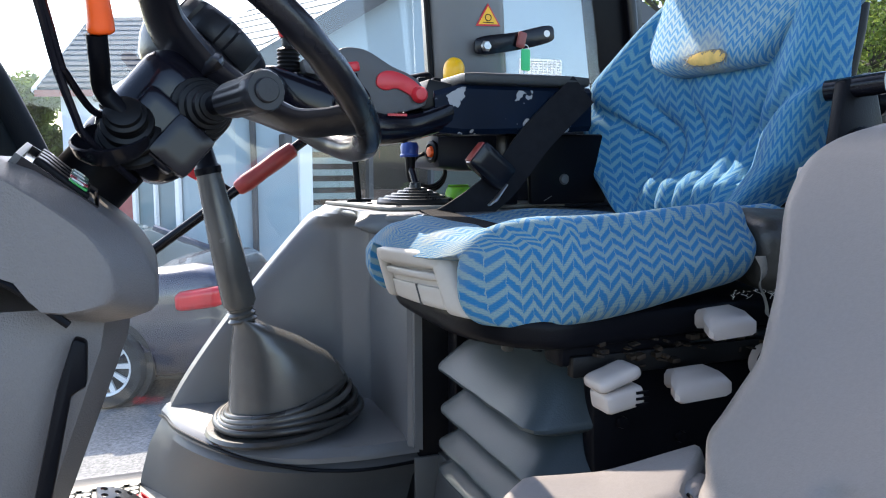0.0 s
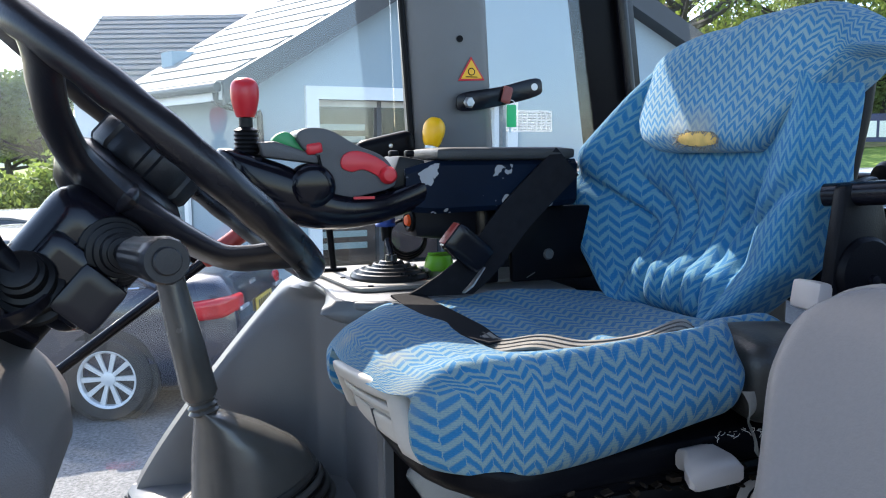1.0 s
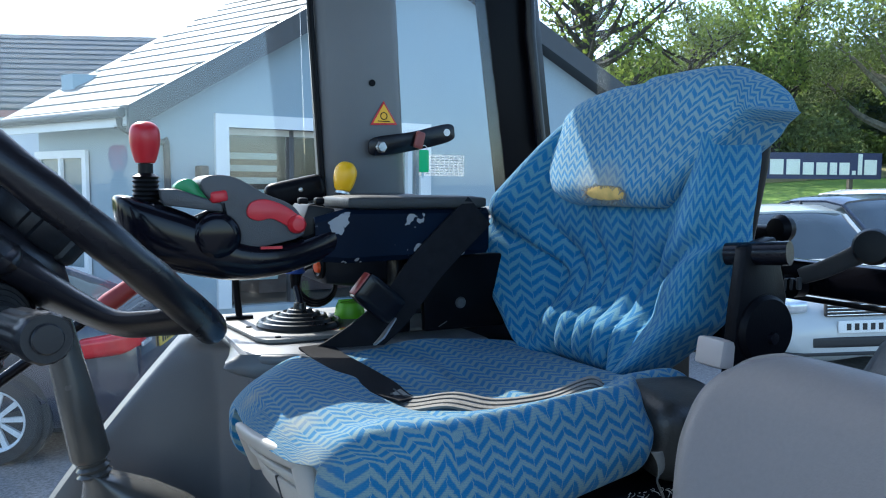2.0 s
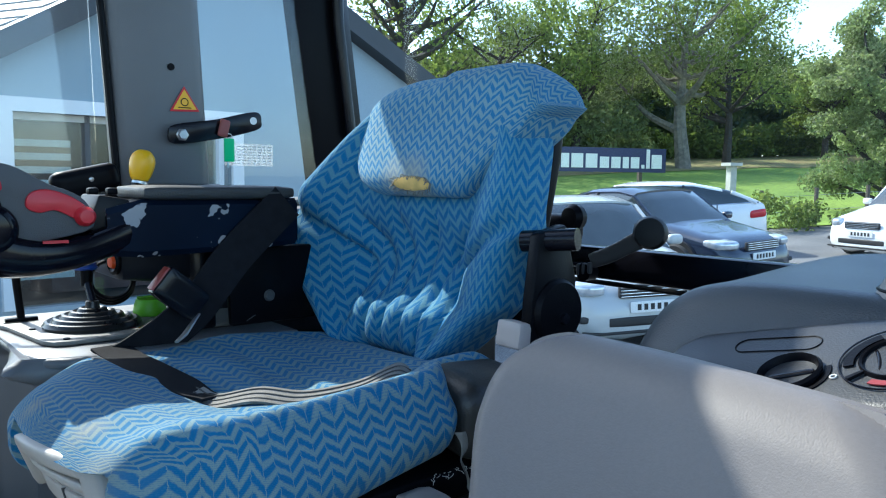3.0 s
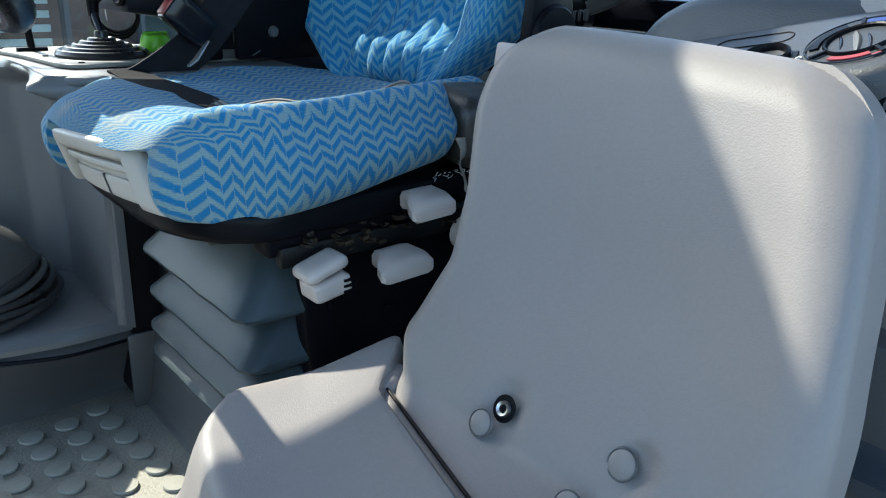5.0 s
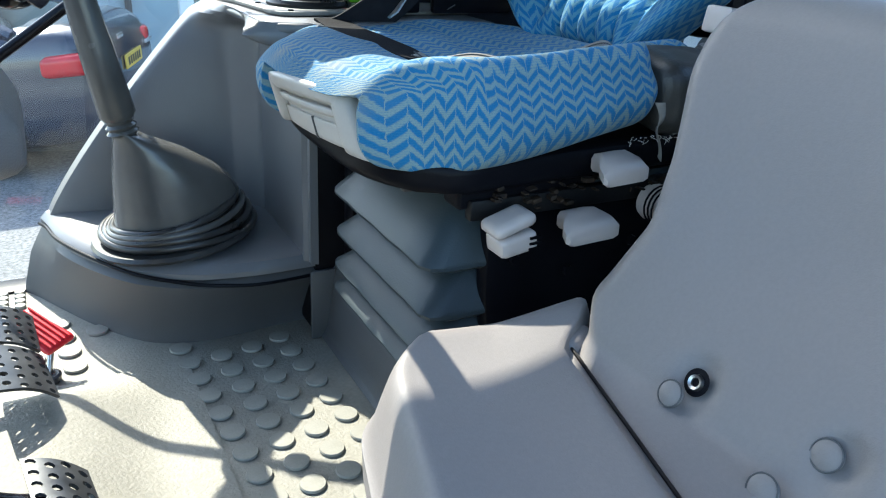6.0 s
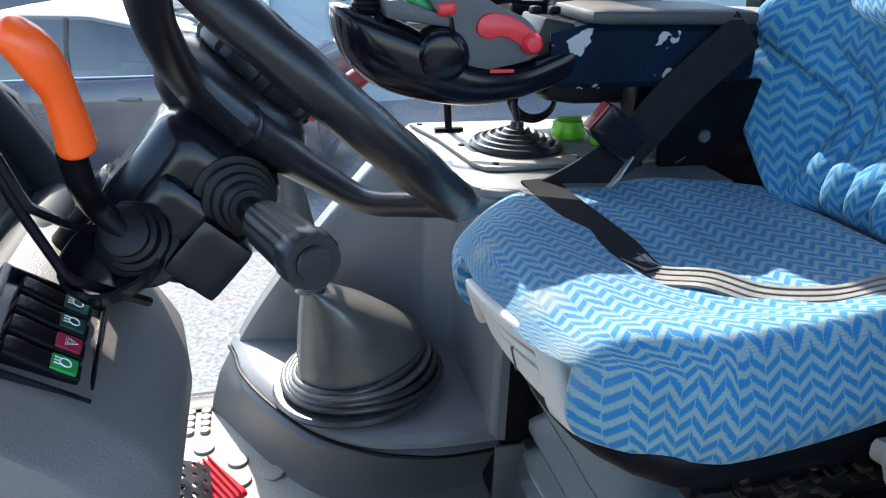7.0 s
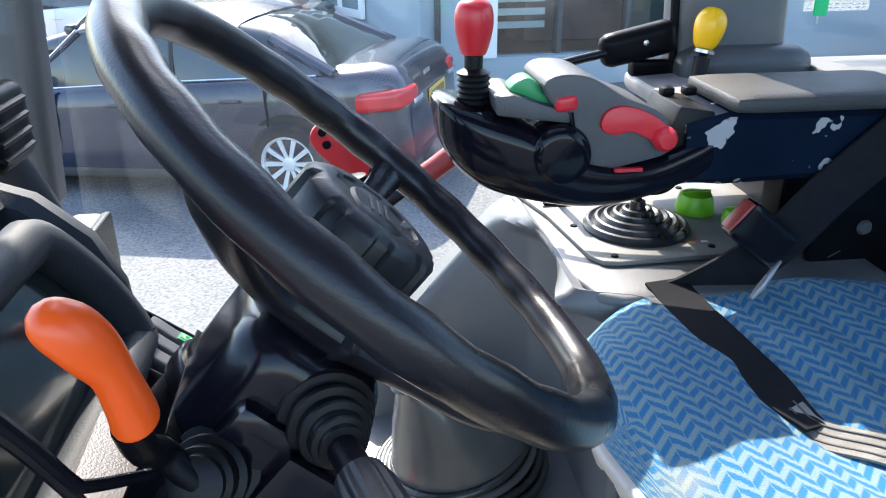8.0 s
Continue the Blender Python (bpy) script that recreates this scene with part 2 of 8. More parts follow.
def box(x0, x1, y0, y1, z0, z1, bevel=0.0, seg=2, bm=None):
    bm = bm or bmesh.new()
    got = bmesh.ops.create_cube(bm, size=1.0)["verts"]
    for v in got:
        v.co = Vector((x0 + (v.co.x + 0.5) * (x1 - x0), y0 + (v.co.y + 0.5) * (y1 - y0), z0 + (v.co.z + 0.5) * (z1 - z0)))
    if bevel:
        es = list({e for v in got for e in v.link_edges})
        bmesh.ops.bevel(bm, geom=es, offset=bevel, segments=seg, profile=0.5, affect="EDGES")
    return bm


def rbox(c, half, r, n=10, warp=None, turn=None, bm=None, uv=None):
    """A box with rounded edges and many faces, warped by a function of its own place (about 0) if one is given."""
    own = bmesh.new()
    bmesh.ops.create_cube(own, size=2.0)
    bmesh.ops.subdivide_edges(own, edges=own.edges[:], cuts=n, use_grid_fill=True)
    r = min(r, *half)
    for v in own.verts:
        p = Vector((v.co.x * half[0], v.co.y * half[1], v.co.z * half[2]))
        q = Vector([max(-(h - r), min(h - r, a)) for a, h in zip(p, half)])
        d = p - q
        if d.length > 1e-9:
            p = q + d.normalized() * r
        v.co = p
    if uv:
        lay = own.loops.layers.uv.new("pad")
        for f in own.faces:
            for lo in f.loops:
                lo[lay].uv = uv(lo.vert.co)
    for v in own.verts:
        p = warp(v.co.copy()) if warp else v.co
        if turn is not None:
            p = turn @ p
        v.co = p + Vector(c)
    if bm is None:
        return own
    me = bpy.data.meshes.new("tmp")
    own.to_mesh(me)
    own.free()
    bm.from_mesh(me)
    bpy.data.meshes.remove(me)
    return bm


def spline(pts, k=6, closed=False):
    """Points along a smooth curve through pts."""
    pts = [Vector(p) for p in pts]
    n, out = len(pts), []
    for i in range(n if closed else n - 1):
        a = pts[(i - 1) % n] if closed or i else pts[0] * 2 - pts[1]
        b, c = pts[i], pts[(i + 1) % n]
        d = pts[(i + 2) % n] if closed or i + 2 < n else c * 2 - b
        for j in range(k):
            t = j / k
            out.append(0.5 * (2 * b + (c - a) * t + (2 * a - 5 * b + 4 * c - d) * t * t + (3 * b - a - 3 * c + d) * t ** 3))
    if not closed:
        out.append(pts[-1])
    return out


def tube(pts, r, seg=12, closed=False, caps=True, flat=1.0, up=(0, 0, 1), bm=None):
    """A tube along pts; r is one radius or one for each point, flat squeezes it along 'up'."""
    bm = bm or bmesh.new()
    pts = [Vector(p) for p in pts]
    n = len(pts)
    rs = r if isinstance(r, (list, tuple)) else [r] * n
    rings, side = [], None
    for i, p in enumerate(pts):
        a = pts[(i - 1) % n] if closed or i else p
        b = pts[(i + 1) % n] if closed or i + 1 < n else p
        t = (b - a).normalized()
        if side is None:
            side = t.cross(Vector(up))
            if side.length < 1e-4:
                side = t.cross(Vector((1, 0, 0)))
        side = (side - t * side.dot(t)).normalized()
        top = side.cross(t).normalized()
        rings.append([bm.verts.new(p + side * (math.cos(w) * rs[i]) + top * (math.sin(w) * rs[i] * flat))
                      for w in (2 * math.pi * j / seg for j in range(seg))])
    for i in range(n if closed else n - 1):
        x, y = rings[i], rings[(i + 1) % n]
        for j in range(seg):
            bm.faces.new((x[j], x[(j + 1) % seg], y[(j + 1) % seg], y[j]))
    if caps and not closed:
        bm.faces.new(rings[0][::-1])
        bm.faces.new(rings[-1])
    bmesh.ops.recalc_face_normals(bm, faces=bm.faces[:])
    return bm


def lathe(profile, base, axis=(0, 0, 1), seg=24, bm=None, squash=(1, 1), wave=None, ends=True):
    """A turned shape: (radius, height) pairs round an axis from base. wave: radius factor by angle."""
    bm = bm or bmesh.new()
    q = Vector(axis).normalized().to_track_quat("Z", "Y")
    rings = []
    for r, h in profile:
        row = []
        for j in range(seg):
            w = 2 * math.pi * j / seg
            k = r * (wave(w, h) if wave else 1.0)
            row.append(bm.verts.new(Vector(base) + q @ Vector((k * math.cos(w) * squash[0], k * math.sin(w) * squash[1], h))))
        rings.append(row)
    for a, b in zip(rings, rings[1:]):
        for j in range(seg):
            bm.faces.new((a[j], a[(j + 1) % seg], b[(j + 1) % seg], b[j]))
    if ends and profile[0][0] > 1e-6:
        bm.faces.new(rings[0][::-1])
    if ends and profile[-1][0] > 1e-6:
        bm.faces.new(rings[-1])
    bmesh.ops.remove_doubles(bm, verts=bm.verts[:], dist=1e-6)
    return bm


def loft(rings, caps=True, closed=True, bm=None):
    """Skin over rings of equal length."""
    bm = bm or bmesh.new()
    vs = [[bm.verts.new(Vector(p)) for p in ring] for ring in rings]
    n = len(vs[0])
    for a, b in zip(vs, vs[1:]):
        for j in range(n if closed else n - 1):
            bm.faces.new((a[j], a[(j + 1) % n], b[(j + 1) % n], b[j]))
    if caps and closed:
        bm.faces.new(vs[0][::-1])
        bm.faces.new(vs[-1])
    bmesh.ops.recalc_face_normals(bm, faces=bm.faces[:])
    return bm


def prism(outline, axis, a, b, bevel=0.0, seg=2, bm=None):
    """A flat outline (two coordinates in order, without 'axis') drawn out from a to b along the axis."""
    own = bmesh.new()
    i = "xyz".index(axis)

    def at(p, h):
        q = list(p)
        q.insert(i, h)
        return Vector(q)
    lo = [own.verts.new(at(p, a)) for p in outline]
    hi = [own.verts.new(at(p, b)) for p in outline]
    n = len(outline)
    own.faces.new(lo[::-1])
    own.faces.new(hi)
    for j in range(n):
        own.faces.new((lo[j], lo[(j + 1) % n], hi[(j + 1) % n], hi[j]))
    bmesh.ops.recalc_face_normals(own, faces=own.faces[:])
    if bevel:
        bmesh.ops.bevel(own, geom=own.edges[:], offset=bevel, segments=seg, profile=0.5, affect="EDGES", clamp_overlap=True)
    if bm is None:
        return own
    me = bpy.data.meshes.new("tmp")
    own.to_mesh(me)
    own.free()
    bm.from_mesh(me)
    bpy.data.meshes.remove(me)
    return bm


def sheet(fn, nu, nv, thick=0.0, away=(0, 0, -1), bm=None):
    """A surface fn(u, v) over the unit square; with a thickness it gets a back and a rim."""
    bm = bm or bmesh.new()
    top = [[bm.verts.new(Vector(fn(i / nu, j / nv))) for j in range(nv + 1)] for i in range(nu + 1)]
    for i in range(nu):
        for j in range(nv):
            bm.faces.new((top[i][j], top[i + 1][j], top[i + 1][j + 1], top[i][j + 1]))
    if thick:
        d = Vector(away) * thick
        bot = [[bm.verts.new(v.co + d) for v in row] for row in top]
        for i in range(nu):
            for j in range(nv):
                bm.faces.new((bot[i][j], bot[i][j + 1], bot[i + 1][j + 1], bot[i + 1][j]))
        for i in range(nu):
            bm.faces.new((top[i][0], bot[i][0], bot[i + 1][0], top[i + 1][0]))
            bm.faces.new((top[i][nv], top[i + 1][nv], bot[i + 1][nv], bot[i][nv]))
        for j in range(nv):
            bm.faces.new((top[0][j], top[0][j + 1], bot[0][j + 1], bot[0][j]))
            bm.faces.new((top[nu][j], bot[nu][j], bot[nu][j + 1], top[nu][j + 1]))
    bmesh.ops.recalc_face_normals(bm, faces=bm.faces[:])
    return bm


def smooth(a, b, x):
    t = max(0.0, min(1.0, (x - a) / (b - a)))
    return t * t * (3 - 2 * t)


def ring_on(c, axis, r, tubes, seg=28, k=8, bm=None):
    """A hoop of radius r."""
    q = Vector(axis).normalized().to_track_quat("Z", "Y")
    pts = [Vector(c) + q @ Vector((r * math.cos(2 * math.pi * j / seg), r * math.sin(2 * math.pi * j / seg), 0)) for j in range(seg)]
    return tube(pts, tubes, k, closed=True, up=axis, bm=bm)


def soft(z, zs, vs, w=0.012):
    """A rounded run through the given heights and values."""
    return sum(float(np.interp(z + w * k, zs, vs)) for k in (-1.0, -0.5, 0.0, 0.5, 1.0)) / 5


# ---- the cab's shell ----
FLOOR = solo("floor", box(-0.75, 1.10, -0.12, 1.42, -0.06, 0.0, 0.004), MAT_GREY, "grey rubber covered cab floor", "floor", kind="structure")
# Unseen roof: its door-side overhang and short hatch are set to cut sky fill.
_rf = box(-0.62, 1.15, 1.298, 1.64, 1.41, 1.48, 0.006)
for x0, x1, y0, y1 in ((-0.62, 1.15, -0.25, 0.76), (-0.62, -0.15, 0.76, 1.298), (0.57, 1.15, 0.76, 1.298)):
    box(x0, x1, y0, y1, 1.40, 1.48, bm=_rf)
solo("cab_roof", _rf, GREY_LIGHT, "unseen light grey cab roof lining with a glazed hatch", "ceiling", kind="structure")


def slant(name, foot, head, wx, wy, material, label, bevel=0.015, rake=0.0):
    """A cab post from foot to head; rake sets its back face off to the rear."""
    (x0, y0, z0), (x1, y1, z1) = foot, head
    bm = loft([[(x - wx / 2, y - wy / 2, z), (x + wx / 2, y - wy / 2, z), (x + wx / 2 + rake, y + wy / 2, z), (x - wx / 2 + rake, y + wy / 2, z)]
               for x, y, z in ((x0, y0, z0), ((x0 + x1) / 2, (y0 + y1) / 2, (z0 + z1) / 2), (x1, y1, z1))])
    bmesh.ops.bevel(bm, geom=bm.edges[:], offset=bevel, segments=3, profile=0.5, affect="EDGES")
    return solo(name, bm, material, label, "post", kind="structure")


post1 = slant("post_1", (0.575, 1.375, 0.655), (0.535, 1.375, 1.41), 0.155, 0.07, GREY_MID, "dark grey covered cab post with a warning triangle", 0.02)
part("seal", tube([(0.497, 1.352, 0.66), (0.474, 1.352, 1.0), (0.455, 1.352, 1.40)], 0.006, 8), BLACK, post1)
part("screw_hole", lathe([(0.0, 0.0), (0.006, 0.0), (0.006, 0.003), (0.0, 0.003)], (0.58, 1.3405, 0.895), (0, -1, 0), 12), BLACK, post1)
slant("post_2", (0.948, 1.420, 0.60), (0.838, 1.420, 1.41), 0.132, 0.024, BLACK, "black steel cab post", 0.004, 0.034)
RUST_HINGE = mat("rusty_hinge_steel", (0.018, 0.014, 0.011), 0.6, metal=0.3, var=0.5, scale=40, color2=(0.06, 0.035, 0.018), bump=0.4, bscale=200)
strut = thing("window_strut", "black window strut along the cab post", "strut", (0.97, 1.40, 0.75))
part("cylinder", tube([(0.968, 1.395, 0.80), (0.938, 1.395, 1.02), (0.918, 1.395, 1.40)], 0.012, 10), BLACK_SATIN, strut)
part("rod", tube([(0.985, 1.395, 0.70), (0.968, 1.395, 0.80)], 0.006, 8), STEEL, strut)
part("hinge", rbox((0.982, 1.395, 0.715), (0.022, 0.015, 0.035), 0.008, 4), RUST_HINGE, strut)
def flare(z):
    return 0.022 * math.exp(-max(0.0, z - 0.62) / 0.022)


_pr = []
for z in (0.60, 0.615, 0.63, 0.65, 0.68, 0.72, 0.80, 0.95, 1.15, 1.42):
    k = flare(z)
    cx, cy = 0.80 - 0.075 * (z - 0.62), 0.195 - 0.068 * (z - 0.62)
    _pr.append([(cx + (0.055 + k) * math.copysign(abs(math.cos(w)) ** 0.6, math.cos(w)), cy + 0.012 + (0.082 + k) * math.copysign(abs(math.sin(w)) ** 0.6, math.sin(w)), z)
                for w in (2 * math.pi * j / 32 for j in range(32))])
post3 = solo("post_3", loft(_pr), GREY, "grey covered cab post beside the open door", "post", kind="structure")
part("seam", tube([(x, y, z + 0.001) for x, y, z in _pr[2]], 0.0014, 6, closed=True), BLACK, post3)
slant("post_4", (-0.36, 1.40, 0.50), (-0.28, 1.38, 1.41), 0.055, 0.05, GREY_DARK, "dark front cab post", 0.012)
slant("post_5", (1.12, 0.12, 0.45), (1.04, 0.12, 1.41), 0.06, 0.06, BLACK, "black rear cab post", 0.012)


def pane(name, pts, d, label, glass=None):
    """A window pane with real thickness."""
    bm = bmesh.new()
    a = [bm.verts.new(Vector(p)) for p in pts]
    b = [bm.verts.new(Vector(p) + Vector(d)) for p in pts]
    bm.faces.new(a)
    bm.faces.new(b[::-1])
    for i in range(len(a)):
        bm.faces.new((a[i], b[i], b[(i + 1) % len(a)], a[(i + 1) % len(a)]))
    bmesh.ops.recalc_face_normals(bm, faces=bm.faces[:])
    ob = solo(name, bm, glass or GLASS, label, "window", kind="structure", flat=True)
    ob.visible_shadow = False
    return ob


pane("window_1", [(-0.335, 1.40, 0.02), (0.495, 1.40, 0.02), (0.46, 1.40, 1.39), (-0.26, 1.40, 1.39)], (0, 0.005, 0), "clear side window, slightly dusty")
pane("window_2", [(0.655, 1.40, 0.66), (0.90, 1.40, 0.66), (0.79, 1.40, 1.39), (0.62, 1.40, 1.39)], (0, 0.005, 0), "clear side window with a sticker")
pane("window_3", [(1.12, 0.16, 0.30), (1.12, 1.36, 0.30), (1.05, 1.36, 1.39), (1.05, 0.16, 1.39)], (0.005, 0, 0), "clear rear window", glass_mat("rear_window_glass", (0.96, 0.975, 0.975), 0.006, 0.005))
solo("rear_wall", box(1.09, 1.13, -0.08, 1.42, -0.05, 0.30, 0.01), BLACK, "black steel rear cab wall", "wall", kind="structure")
solo("side_sill", box(-0.60, 1.09, 1.385, 1.44, -0.06, 0.004, 0.002), BLACK, "black steel side sill", "sill", kind="structure")

rbar = thing("rear_window_frame", "black rear window frame with a latch handle", "window frame", (1.10, 0.7, 0.56))
part("rail", box(1.085, 1.115, 0.16, 1.37, 0.556, 0.608, 0.006), BLACK_SATIN, rbar)
part("seal", tube([(1.08, 0.16, 0.552), (1.08, 1.37, 0.552)], 0.004, 8), RUBBER, rbar)
part("wiper_motor", rbox((1.07, 0.955, 0.635), (0.03, 0.075, 0.024), 0.015, 6), BLACK, rbar)
part("wiper_cap", lathe([(0.02, -0.012), (0.022, 0.0), (0.016, 0.01), (0, 0.012)], (1.05, 0.868, 0.655), (-1, 0, 0), 16), BLACK, rbar)
_la = Vector((0, -0.894, 0.448))
_lq = Matrix((Vector((1, 0, 0)), _la, Vector((1, 0, 0)).cross(_la))).transposed()
# Arm in lighter grey than the frame: its sunlit face put into colour.
_h = part("latch_handle", rbox((1.057, 0.776, 0.611), (0.0045, 0.062, 0.0125), 0.003, 8, turn=_lq, warp=lambda p: Vector((p.x, p.y, p.z * (1.0 + 0.18 * smooth(0.0, 0.06, p.y)) - 0.004 * smooth(-0.02, -0.06, p.y)))), GREY_DARK, rbar, "straight flat latch arm")
part("latch_bar", tube(spline([(1.075, 0.95, 0.570), (1.07, 0.885, 0.574), (1.062, 0.835, 0.578)], 5), 0.010, 12, flat=0.7), BLACK_SATIN, rbar)
part("grip_end", lathe([(0.0, -0.020), (0.021, -0.018), (0.0245, -0.010), (0.0245, 0.008), (0.021, 0.015), (0.0, 0.017)], (1.050, 0.719, 0.639), (-0.86, -0.48, 0.1), 22), RUBBER, _h)
part("pivot", lathe([(0.0, -0.012), (0.014, -0.01), (0.014, 0.012), (0.0, 0.013)], (1.055, 0.838, 0.570), (-1, 0, 0), 16), BLACK, _h)
for _k in range(3):
    part("tooth", rbox((1.045, 0.826 + 0.011 * _k, 0.578 - 0.002 * _k), (0.004, 0.003, 0.009), 0.002, 3), GREY_DARK, _h)

# ---- driver's seat ----
RUST_STEEL = mat("dull_bolt_steel", (0.10, 0.095, 0.09), 0.5, metal=0.6, var=0.3, scale=50)
SX, SY = 0.475, 0.85
VINYL_DARK = mat("worn_dark_vinyl", (0.030, 0.029, 0.026), 0.42, var=0.35, scale=14, color2=(0.075, 0.072, 0.064), bump=0.25, bscale=350)
seat = thing("driver_seat", "blue herringbone cloth driver's seat with a torn headrest", "seat", (0.5, SY, 0.0))


def cushion_warp(p):
    notch = smooth(-0.168, -0.142, p.y) * smooth(0.078, 0.052, p.y) * smooth(0.031, 0.021, p.z) * smooth(-0.10, -0.19, p.x)
    fx = (p.x + 0.225) / 0.45
    top = smooth(-0.02, 0.045, p.z)
    y0 = p.y
    p.x += (1 - fx) * (0.9 * (p.y - 0.01) ** 2)
    # full round corners in plan, fuller at the front of the door side
    p.x += 0.030 * smooth(-0.13, -0.235, y0) ** 2 * smooth(0.35, 0.0, fx) * (1 - 0.4 * top)
    p.y += (0.034 * smooth(-0.15, -0.24, y0) * smooth(0.22, 0.0, fx) - 0.035 * smooth(0.10, 0.24, y0) * (smooth(0.22, 0.0, fx) + smooth(0.62, 1.05, fx)))
    dish = 0.036 * (1 - (abs(y0) / 0.24) ** 2) * smooth(0.05, 0.45, fx)
    p.z += 0.030 * fx * (0.6 + 0.4 * top) - dish * top + 0.014 * top * smooth(0.11, 0.19, -y0) - 0.012 * top * smooth(0.08, 0.22, y0)
    p.z -= 0.016 * top * (1 - smooth(0.0, 0.22, fx))
    p.z -= 0.018 * top * smooth(0.6, 1.0, fx) * smooth(0.0, 0.2, y0)
    # soft roll along the door side and a lower edge that climbs to the rear
    p.y += 0.016 * smooth(-0.19, -0.24, y0) * smooth(0.0, 0.045, p.z) * smooth(0.0, 0.25, fx)
    p.z += 0.034 * smooth(0.25, 0.95, fx) * smooth(-0.12, -0.22, y0) * (1 - top)
    p.z -= 0.004 * top * (math.exp(-((fx - 0.62) / 0.03) ** 2) + math.exp(-((fx - 0.40) / 0.03) ** 2)) * smooth(0.2, 0.12, abs(y0))
    p.z += 0.003 * top * noise.noise(Vector((p.x * 14, p.y * 14, 0.3)))
    # the cloth stops short of the vinyl corner on the door side
    back = smooth(0.098, 0.160, p.x) * smooth(-0.09, -0.20, y0)
    p.y += 0.060 * back
    p.z -= 0.012 * back * top
    if p.x > 0.05:
        p.x = 0.05 + (p.x - 0.05) * 1.16
    # hollow in the front edge that holds the cream panel
    p.x += 0.050 * notch
    return p


def cushion_uv(p):
    """Strokes run across the top, down the sides and on round the front corners, in metres of the shaped pad."""
    q = cushion_warp(p.copy())
    fx = (p.x + 0.225) / 0.45
    sign = -1.0 if q.y < 0 else 1.0
    xc, yc, r = -0.078, 0.165, 0.078
    dx, dy = max(0.0, xc - q.x), max(0.0, abs(q.y) - yc)
    drop = max(0.0, 0.044 + 0.030 * fx - q.z)
    along, out = q.x, abs(q.y)
    if dx > 0:
        turn = math.atan2(dx, dy)
        along_r = xc - r * turn - max(0.0, yc - abs(q.y))
        out_r = 0.238
        w = smooth(0.0, 0.022, 0.05 - p.z) * smooth(0.0, 0.012, dx)
        along, out = along + (along_r - along) * w, out + (out_r - out) * w
    return (along, sign * (out + drop * smooth(0.0, 0.016, 0.05 - p.z)))


part("cushion", rbox((SX, SY, 0.446), (0.225, 0.24, 0.05), 0.042, 60, cushion_warp, uv=cushion_uv), FABRIC, seat)


def back_warp(p):
    z = 0.655 + p.z
    w = float(np.interp(z, (0.465, 0.50, 0.56, 0.65, 0.70, 0.75, 0.80, 0.845), (0.104, 0.150, 0.213, 0.241, 0.230, 0.202, 0.165, 0.14))) / 0.22
    p.y *= w
    a = abs(p.y) / (0.22 * w)
    front = smooth(0.02, -0.04, p.x)
    if p.x > -0.01:
        p.x = -0.01 + (p.x + 0.01) * (1 - 0.75 * smooth(0.35, 0.95, a))
    # the bolster on the window side stands farther out
    far = smooth(0.5, 1.0, p.y / (0.22 * w)) * smooth(0.46, 0.60, z) * smooth(0.85, 0.66, z)
    p.y += 0.016 * far
    p.x -= 0.018 * far
    p.x -= (0.052 * smooth(0.45, 1.0, a) * (1 - 0.45 * smooth(0.77, 0.86, z))) * (0.4 + 0.6 * front)
    # five upright flutes with tight valleys, spreading towards the shoulders
    fan = 1.0 + 1.5 * smooth(0.575, 0.70, z)
    q = p.y / fan
    lobe = abs(math.cos(q * math.pi / 0.040)) ** 0.5
    p.x -= 0.016 * (lobe - 0.78) * smooth(0.112, 0.092, abs(q)) * smooth(0.735, 0.62, z) * smooth(0.465, 0.49, z) * front
    # the valley that parts the flutes from the side bolsters
    p.x += 0.013 * math.exp(-((abs(q) - 0.108) / 0.010) ** 2) * smooth(0.76, 0.66, z) * smooth(0.47, 0.52, z) * front
    p.x -= (0.018 * smooth(0.562, 0.528, z) - 0.030 * math.exp(-((z - 0.606) / 0.050) ** 2)) * smooth(0.150, 0.08, abs(p.y)) * front
    p.y += 0.004 + 0.034 * smooth(0.80, 0.66, z)
    p.x += float(np.interp(z, (0.46, 0.55, 0.70, 0.85), (-0.012, 0.005, 0.022, 0.075)))
    p.x += 0.002 * noise.noise(Vector((p.y * 12, p.z * 12, 1.7)))
    return p


part("backrest", rbox((0.785, 0.870, 0.655), (0.05, 0.22, 0.19), 0.046, 92, back_warp,
             uv=lambda p: (p.y + math.copysign(1, p.y) * max(0.0, abs(p.y) - 0.185) * 1.2 + (p.x + 0.05) * math.copysign(1, p.y) * smooth(0.2, 0.22, abs(p.y)), p.z)),
             FABRIC_BACK, seat)


def head_warp(p):
    v = (p.z + 0.082) / 0.164
    w = float(np.interp(v, (0.0, 0.12, 0.3, 0.5, 0.8, 1.0), (0.58, 0.78, 0.93, 0.99, 1.0, 0.86)))
    p.y = p.y * w - 0.022 * smooth(0.3, 1.0, v)
    p.z += 0.012 * (p.y < 0) * smooth(0.5, 1.0, v) * 0.5 - 0.10 * max(0.0, p.y - 0.07) * smooth(0.6, 1, v)
    p.z += 0.55 * max(0.0, -p.y - 0.075) * (1 - v) - 0.25 * max(0.0, -p.y - 0.12) * v
    e = max(0.0, -p.y - 0.095) / 0.105
    p.z = 0.018 + (p.z - 0.018) * math.sqrt(max(0.10, 1 - e * e))
    if p.y < -0.165:
        p.y = -0.165 + 0.5 * (p.y + 0.165)
    p.x += 0.30 * p.z + 0.6 * max(0.0, abs(p.y) - 0.08) ** 1.6
    p.x += 0.0015 * noise.noise(Vector((p.y * 16, p.z * 16, 4.1)))
    return p


